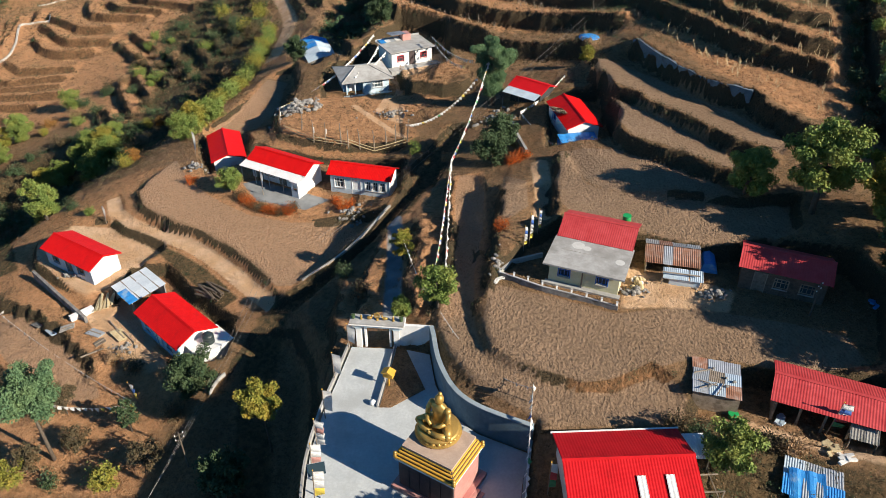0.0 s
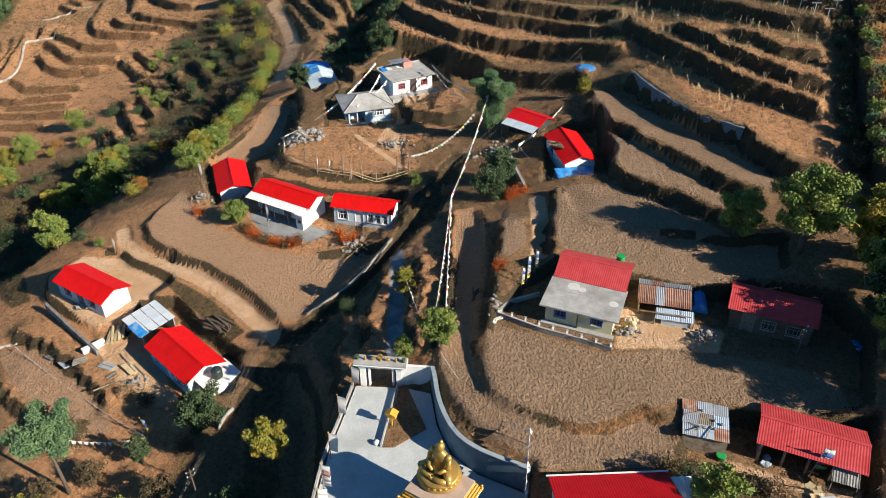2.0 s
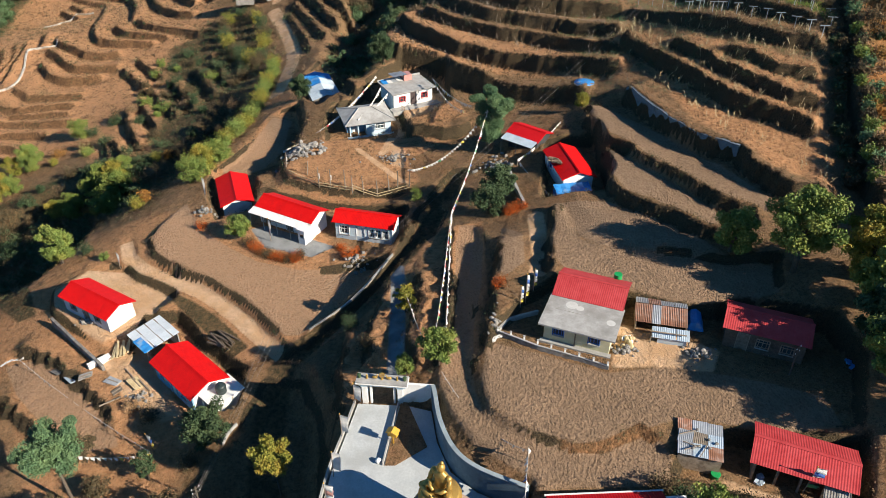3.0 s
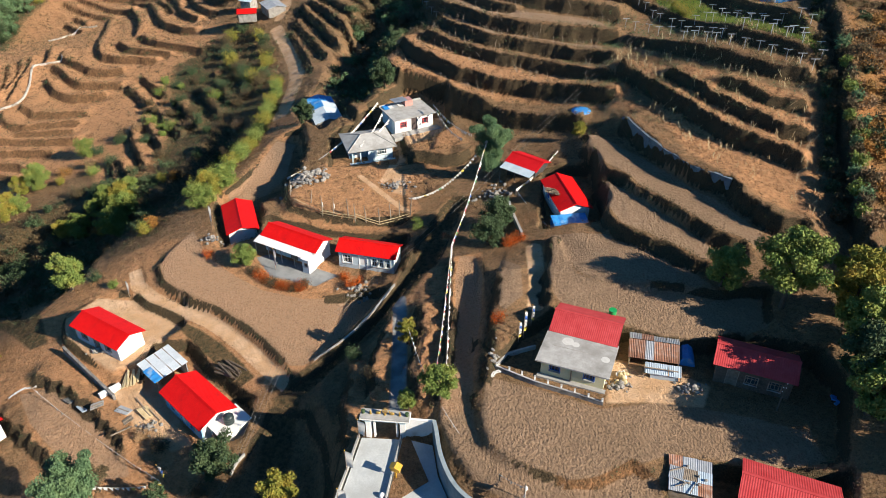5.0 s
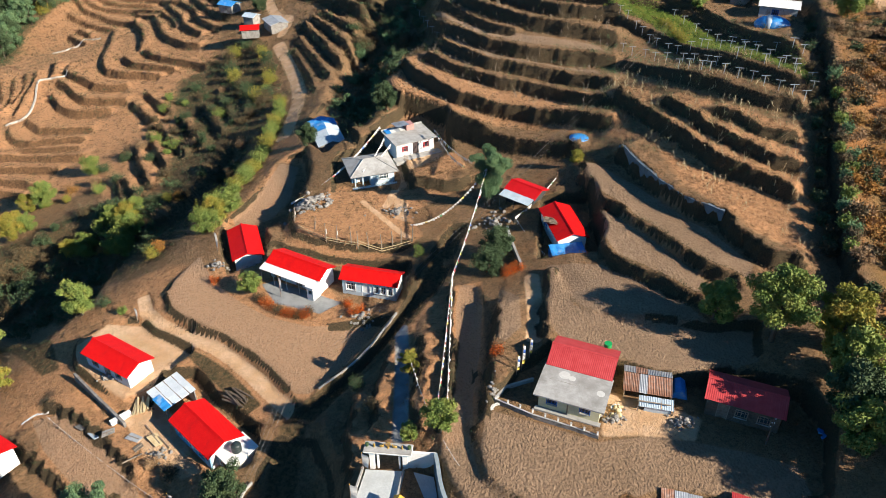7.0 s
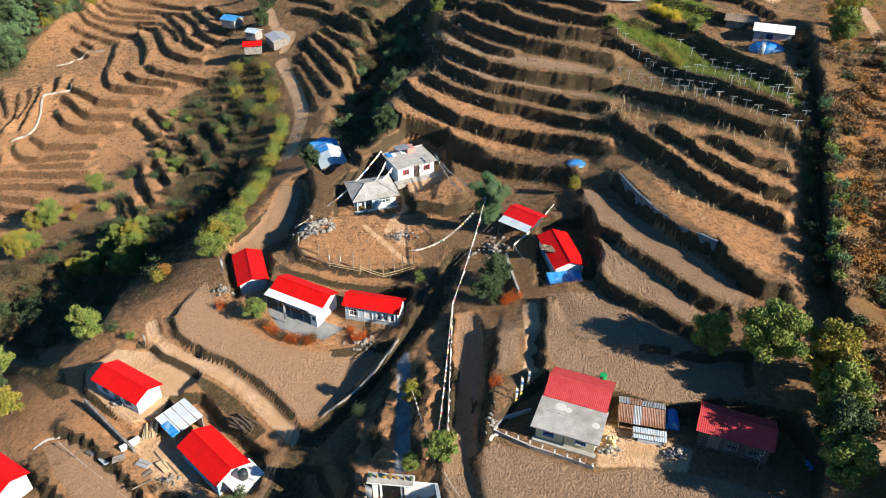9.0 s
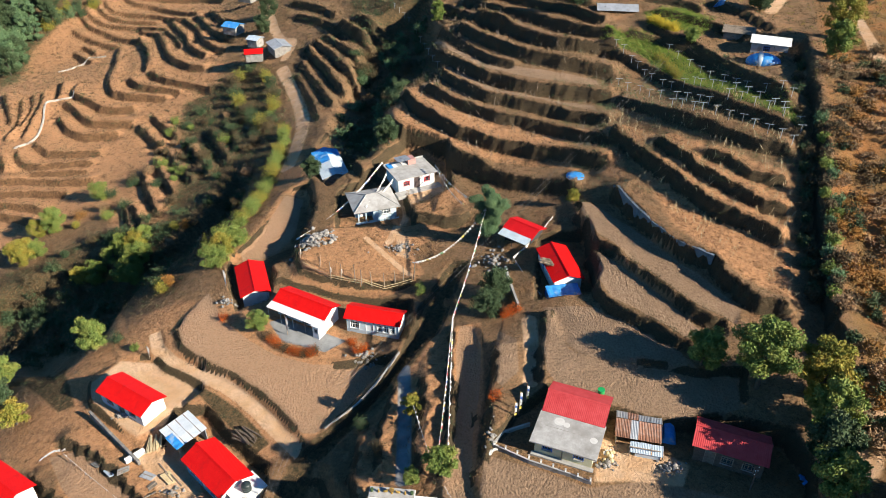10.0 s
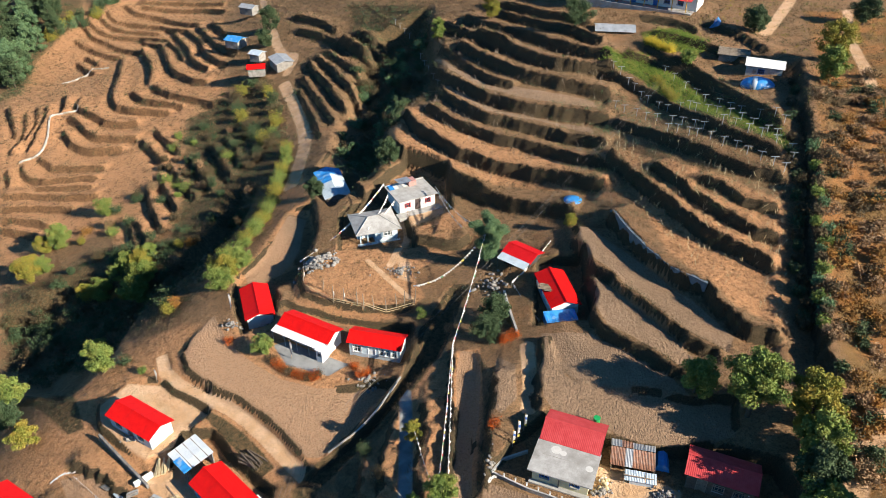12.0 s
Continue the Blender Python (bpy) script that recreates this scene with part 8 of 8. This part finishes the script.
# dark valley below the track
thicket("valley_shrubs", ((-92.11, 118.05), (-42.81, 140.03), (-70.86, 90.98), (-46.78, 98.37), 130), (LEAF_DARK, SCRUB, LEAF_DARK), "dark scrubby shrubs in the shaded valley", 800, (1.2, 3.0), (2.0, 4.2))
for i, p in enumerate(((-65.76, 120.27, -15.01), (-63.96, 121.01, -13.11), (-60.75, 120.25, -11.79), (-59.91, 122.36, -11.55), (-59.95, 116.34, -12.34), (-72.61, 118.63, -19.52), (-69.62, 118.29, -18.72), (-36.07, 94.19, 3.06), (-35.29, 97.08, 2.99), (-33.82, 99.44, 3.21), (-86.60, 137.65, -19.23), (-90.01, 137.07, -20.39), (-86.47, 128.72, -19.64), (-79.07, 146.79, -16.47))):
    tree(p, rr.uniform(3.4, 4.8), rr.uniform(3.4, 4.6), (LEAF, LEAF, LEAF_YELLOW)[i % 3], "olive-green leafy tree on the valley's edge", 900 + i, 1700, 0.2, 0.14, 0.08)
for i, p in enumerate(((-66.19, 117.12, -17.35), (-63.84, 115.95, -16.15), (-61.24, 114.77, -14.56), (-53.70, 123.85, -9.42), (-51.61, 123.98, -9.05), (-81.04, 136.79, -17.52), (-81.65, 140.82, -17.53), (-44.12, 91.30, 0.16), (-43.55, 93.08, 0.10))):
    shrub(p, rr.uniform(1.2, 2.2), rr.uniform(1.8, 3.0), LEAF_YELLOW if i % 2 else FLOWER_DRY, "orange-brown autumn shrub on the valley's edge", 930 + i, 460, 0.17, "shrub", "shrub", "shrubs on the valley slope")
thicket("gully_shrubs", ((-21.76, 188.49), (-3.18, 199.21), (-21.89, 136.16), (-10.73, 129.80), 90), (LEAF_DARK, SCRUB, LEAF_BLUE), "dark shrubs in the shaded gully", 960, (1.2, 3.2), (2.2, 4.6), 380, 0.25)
# flower beds
for i, (x, y) in enumerate(smooth_line([(-24.26, 75.98), (-21.46, 73.70), (-18.57, 72.46), (-17.21, 72.55)], 3)):
    shrub((x, y, height(x, y)), 0.9, 1.7, FLOWER if i % 3 else SCRUB, "bank of orange marigolds before the school", 400 + i, 420, 0.1, "marigold_bush", "flowers", "marigolds by the school")
for i, p in enumerate(((-11.56, 71.85, 5.21), (-10.73, 72.15, 5.40), (-12.44, 74.09, 4.75), (8.23, 73.00, 10.91), (9.06, 73.29, 11.12), (7.58, 72.69, 10.75), (5.40, 56.78, 12.53), (-31.11, 79.84, 4.08))):
    shrub(p, 0.9, 1.6, FLOWER, "clump of orange marigolds", 420 + i, 420, 0.1, "marigold_bush", "flowers", "marigolds by the path")
for i, (x, y) in enumerate(smooth_line([(42.10, 149.49), (43.28, 146.12), (45.04, 143.80)], 4)):
    shrub((x, y, height(x, y)), 1.2, 2.6, FLOWER_YELLOW, "bright yellow mustard crop patch", 440 + i, 420, 0.18, "mustard_crop", "crop", "mustard patch")
for i, (x, y) in enumerate(smooth_line([(40.85, 136.30), (41.93, 131.60), (41.91, 127.40)], 2)):
    shrub((x, y, height(x, y)), 1.4, 2.2, LEAF_YELLOW, "orange-yellow flowering shrub in the orchard", 450 + i, 380, 0.18)
for i, p in enumerate(((15.96, 34.57, 10.82), (17.33, 33.86, 10.67), (19.53, 32.82, 10.57), (23.23, 32.70, 10.73), (22.06, 33.14, 10.70), (-21.64, 82.14, 4.75), (-3.43, 81.94, 7.29), (0.40, 77.77, 8.29), (-7.58, 54.10, 7.22), (-9.77, 58.67, 5.66), (-6.45, 78.05, 4.75), (-31.63, 52.39, 0.15), (-29.30, 51.18, 0.27), (-46.62, 79.40, 0.62), (-42.97, 76.30, 1.77), (-69.97, 115.41, -18.82), (-23.62, 44.92, 0.45), (-33.00, 39.59, -1.99), (-28.60, 39.70, -1.36))):
    shrub(p, rr.uniform(0.8, 1.6), rr.uniform(1.2, 2.4), (SCRUB, LEAF_DARK, LEAF, DRY)[i % 4], "scrubby shrub on the terrace bank", 470 + i, 420, 0.14, "shrub", "shrub", "shrubs on the banks")


def scatter(name, mat, label, count, box, accept, tuft, seed, category):
    """Tufts strewn over the land where accept says so, joined into one piece."""
    rng = np.random.default_rng(seed)
    x, y = rng.uniform(box[0], box[1], count), rng.uniform(box[2], box[3], count)
    masks = {}
    z = ground(x, y, masks)
    masks["scrub"] = np.zeros(count)
    masks["bare"] = np.zeros(count)
    for kind, line, soft in ZONES:
        s = blurred_step(within(line, x, y), soft)
        key = kind if kind in ("scrub", "green", "ochre", "wild", "sandy") else "bare"
        masks[key] = np.maximum(masks.get(key, 0), s)
    for kind, width, line in TRACKS:
        d, *_ = side_of(smooth_line(line), x, y)
        masks["bare"] = np.maximum(masks["bare"], d < width * 0.8)
    for px0, py0, px1, py1 in KEEP_OFF:
        masks["bare"] = np.maximum(masks["bare"], (x > px0) & (x < px1) & (y > py0) & (y < py1))
    keep = np.nonzero(rng.random(count) < accept(masks, x, y))[0]
    per, wide, tall, size = tuft
    n = len(keep) * per
    who = np.repeat(keep, per)
    far = np.clip(y[who] / 90, 0.8, 2.2)
    big = np.repeat(rng.uniform(0.5, 1.5, len(keep)), per)
    c = np.stack([x[who] + rng.normal(0, wide, n) * big, y[who] + rng.normal(0, wide, n) * big, np.zeros(n)], -1)
    c[:, 2] = z[who] + np.abs(rng.normal(0, tall, n)) * big
    me = leaf_mesh(name, c, size * far * rng.uniform(0.6, 1.4, n), mat, seed)
    return tagged(new(name, me), label, category, kind="stuff")


KEEP_OFF = [(-9.6, 24, 6.3, 45.5), (8, 46, 17.5, 59), (-45, 60, -33, 71), (-31, 51, -20, 63), (7.5, 27, 16, 34.5)]
NEAR, FAR = (-62, 62, 26, 112), (-185, 100, 100, 330)
scatter("bank_scrub", SCRUB, "dark scrub and weeds on the terrace banks", 150000, NEAR, lambda m, x, y: np.clip(m["riser"] * (0.18 + 0.2 * (x > 18) * (y > 58)) + m["scrub"] * 0.1, 0, 1) * (1 - m["bare"] * (m["riser"] < 0.5)), (9, 0.2, 0.16, 0.085), 51, "scrub")
scatter("bank_weeds", LEAF_DARK, "dark green weeds on the terrace banks", 80000, NEAR, lambda m, x, y: np.clip(m["riser"] * 0.10 + m["scrub"] * 0.08, 0, 1) * (1 - m["bare"] * (m["riser"] < 0.5)), (14, 0.25, 0.24, 0.085), 52, "scrub")
scatter("far_bank_scrub", SCRUB, "dark scrub on the far terrace banks", 260000, FAR, lambda m, x, y: np.clip(m["riser"] * 0.45 * (1 - 0.85 * m["sandy"]) + m["scrub"] * 0.08, 0, 1) * (1 - m["bare"]), (7, 0.35, 0.2, 0.09), 53, "scrub")
scatter("far_bank_weeds", LEAF_DARK, "dark green scrub on the far slopes", 140000, FAR, lambda m, x, y: np.clip(m["riser"] * 0.06 + m["scrub"] * 0.14 + (x > 50) * 0.02, 0, 1) * (1 - m["bare"]), (14, 0.5, 0.45, 0.10), 54, "scrub")
scatter("slope_weeds", LEAF_YELLOW, "yellow-green weeds on the far slopes", 110000, FAR, lambda m, x, y: np.clip((x > 50) * 0.025, 0, 1) * (1 - m["bare"]), (14, 0.5, 0.3, 0.09), 59, "scrub")
scatter("dry_grass", DRY, "dry straw-coloured grass tufts on the terraces", 150000, NEAR, lambda m, x, y: 0.4 * (1 - m["bare"]) * (1 - m["riser"]) * (1 - 0.6 * m["scrub"]), (6, 0.16, 0.09, 0.06), 55, "grass")
scatter("far_dry_grass", DRY, "dry straw-coloured grass tufts on the far terraces", 190000, FAR, lambda m, x, y: 0.4 * (1 - m["bare"]) * (1 - m["riser"]) * (1 - 0.6 * m["scrub"]), (5, 0.4, 0.14, 0.075), 56, "grass")
scatter("lip_grass", DRY, "pale dry grass along the terrace lips", 150000, NEAR, lambda m, x, y: 0.5 * (m["riser"] > 0.05) * (m["riser"] < 0.9), (7, 0.16, 0.15, 0.07), 61, "grass")
scatter("far_lip_grass", DRY, "pale dry grass along the far terrace lips", 200000, FAR, lambda m, x, y: 0.35 * (m["riser"] > 0.05) * (m["riser"] < 0.6), (5, 0.3, 0.18, 0.08), 62, "grass")
scatter("weed_tufts", SCRUB, "small brown weed tufts over the dry grass", 120000, NEAR, lambda m, x, y: 0.07 * (1 - m["bare"]) * (1 - m["riser"]), (12, 0.16, 0.16, 0.07), 71, "weeds")
scatter("far_weed_tufts", SCRUB, "small brown weed tufts on the far terraces", 160000, FAR, lambda m, x, y: 0.16 * (1 - m["bare"]) * (1 - m["riser"]) * (1 - 0.5 * m["sandy"]), (8, 0.28, 0.24, 0.085), 72, "weeds")
scatter("green_crop", CROP, "bright green crop rows on the orchard terrace", 90000, (20, 75, 95, 175), lambda m, x, y: 0.8 * m["green"], (7, 0.2, 0.2, 0.075), 57, "crop")
scatter("orchard_plants", LEAF_BLUE, "grey-green orchard plants on the upper terraces", 12000, (20, 52, 84, 135), lambda m, x, y: 0.09 * (1 - m["bare"]) * ((x * 0.5 + y) > 107), (16, 0.3, 0.3, 0.055), 58, "plants")


def stalks(name, mat, label, count, box, accept, tall, seed, category):
    """Bare upright and leaning stalks, each a thin three-sided stick with two twigs, joined into one piece."""
    rng = np.random.default_rng(seed)
    x, y = rng.uniform(box[0], box[1], count), rng.uniform(box[2], box[3], count)
    keep = accept(x, y)
    x, y = x[keep], y[keep]
    z = ground(x, y)
    verts, faces = [], []
    for px_, py_, pz in zip(x, y, z):
        lean, w = rng.uniform(0.1, 0.9), rng.uniform(0, 6.28)
        h = rng.uniform(*tall)
        top = np.array([px_ + h * lean * math.cos(w), py_ + h * lean * math.sin(w), pz + h])
        foot = np.array([px_, py_, pz - 0.1])
        sticks = [(foot, top, 0.03)]
        for _ in range(3):
            s0 = foot + (top - foot) * rng.uniform(0.35, 0.9)
            sticks.append((s0, s0 + rng.normal(0, 0.3, 3) * h * 0.6 + np.array([0, 0, 0.2 * h]), 0.02))
        for a, b, r in sticks:
            k = len(verts)
            for p, q in ((a, r), (b, r * 0.5)):
                verts += [(p[0] + q * math.cos(v), p[1] + q * math.sin(v), p[2]) for v in (0, 2.1, 4.2)]
            faces += [(k + i, k + (i + 1) % 3, k + 3 + (i + 1) % 3, k + 3 + i) for i in range(3)]
    me = bpy.data.meshes.new(name)
    me.from_pydata(verts, [], faces)
    me.materials.append(mat)
    me.update()
    return tagged(new(name, me), label, category, kind="stuff")


stalks("dry_stalks", STRAW, "pale dry crop stalks standing on the upper terraces", 800, (22, 54, 66, 118), lambda x, y: inside(((24.5, 112.0), (29.0, 96.0), (33.5, 80.0), (41.0, 67.0), (46.5, 84.0), (52.0, 98.0), (44.0, 112.0), (33.0, 124.0)), x, y), (0.4, 1.2), 81, "stalks")
stalks("orchard_twigs", WOOD, "bare grey orchard saplings on the terrace banks", 700, (-12, 36, 96, 185), lambda x, y: inside(((-10.0, 128.0), (2.0, 116.0), (18.0, 102.0), (27.0, 98.0), (31.0, 120.0), (33.0, 142.0), (8.0, 180.0), (-4.0, 182.0)), x, y), (0.5, 1.3), 82, "saplings")
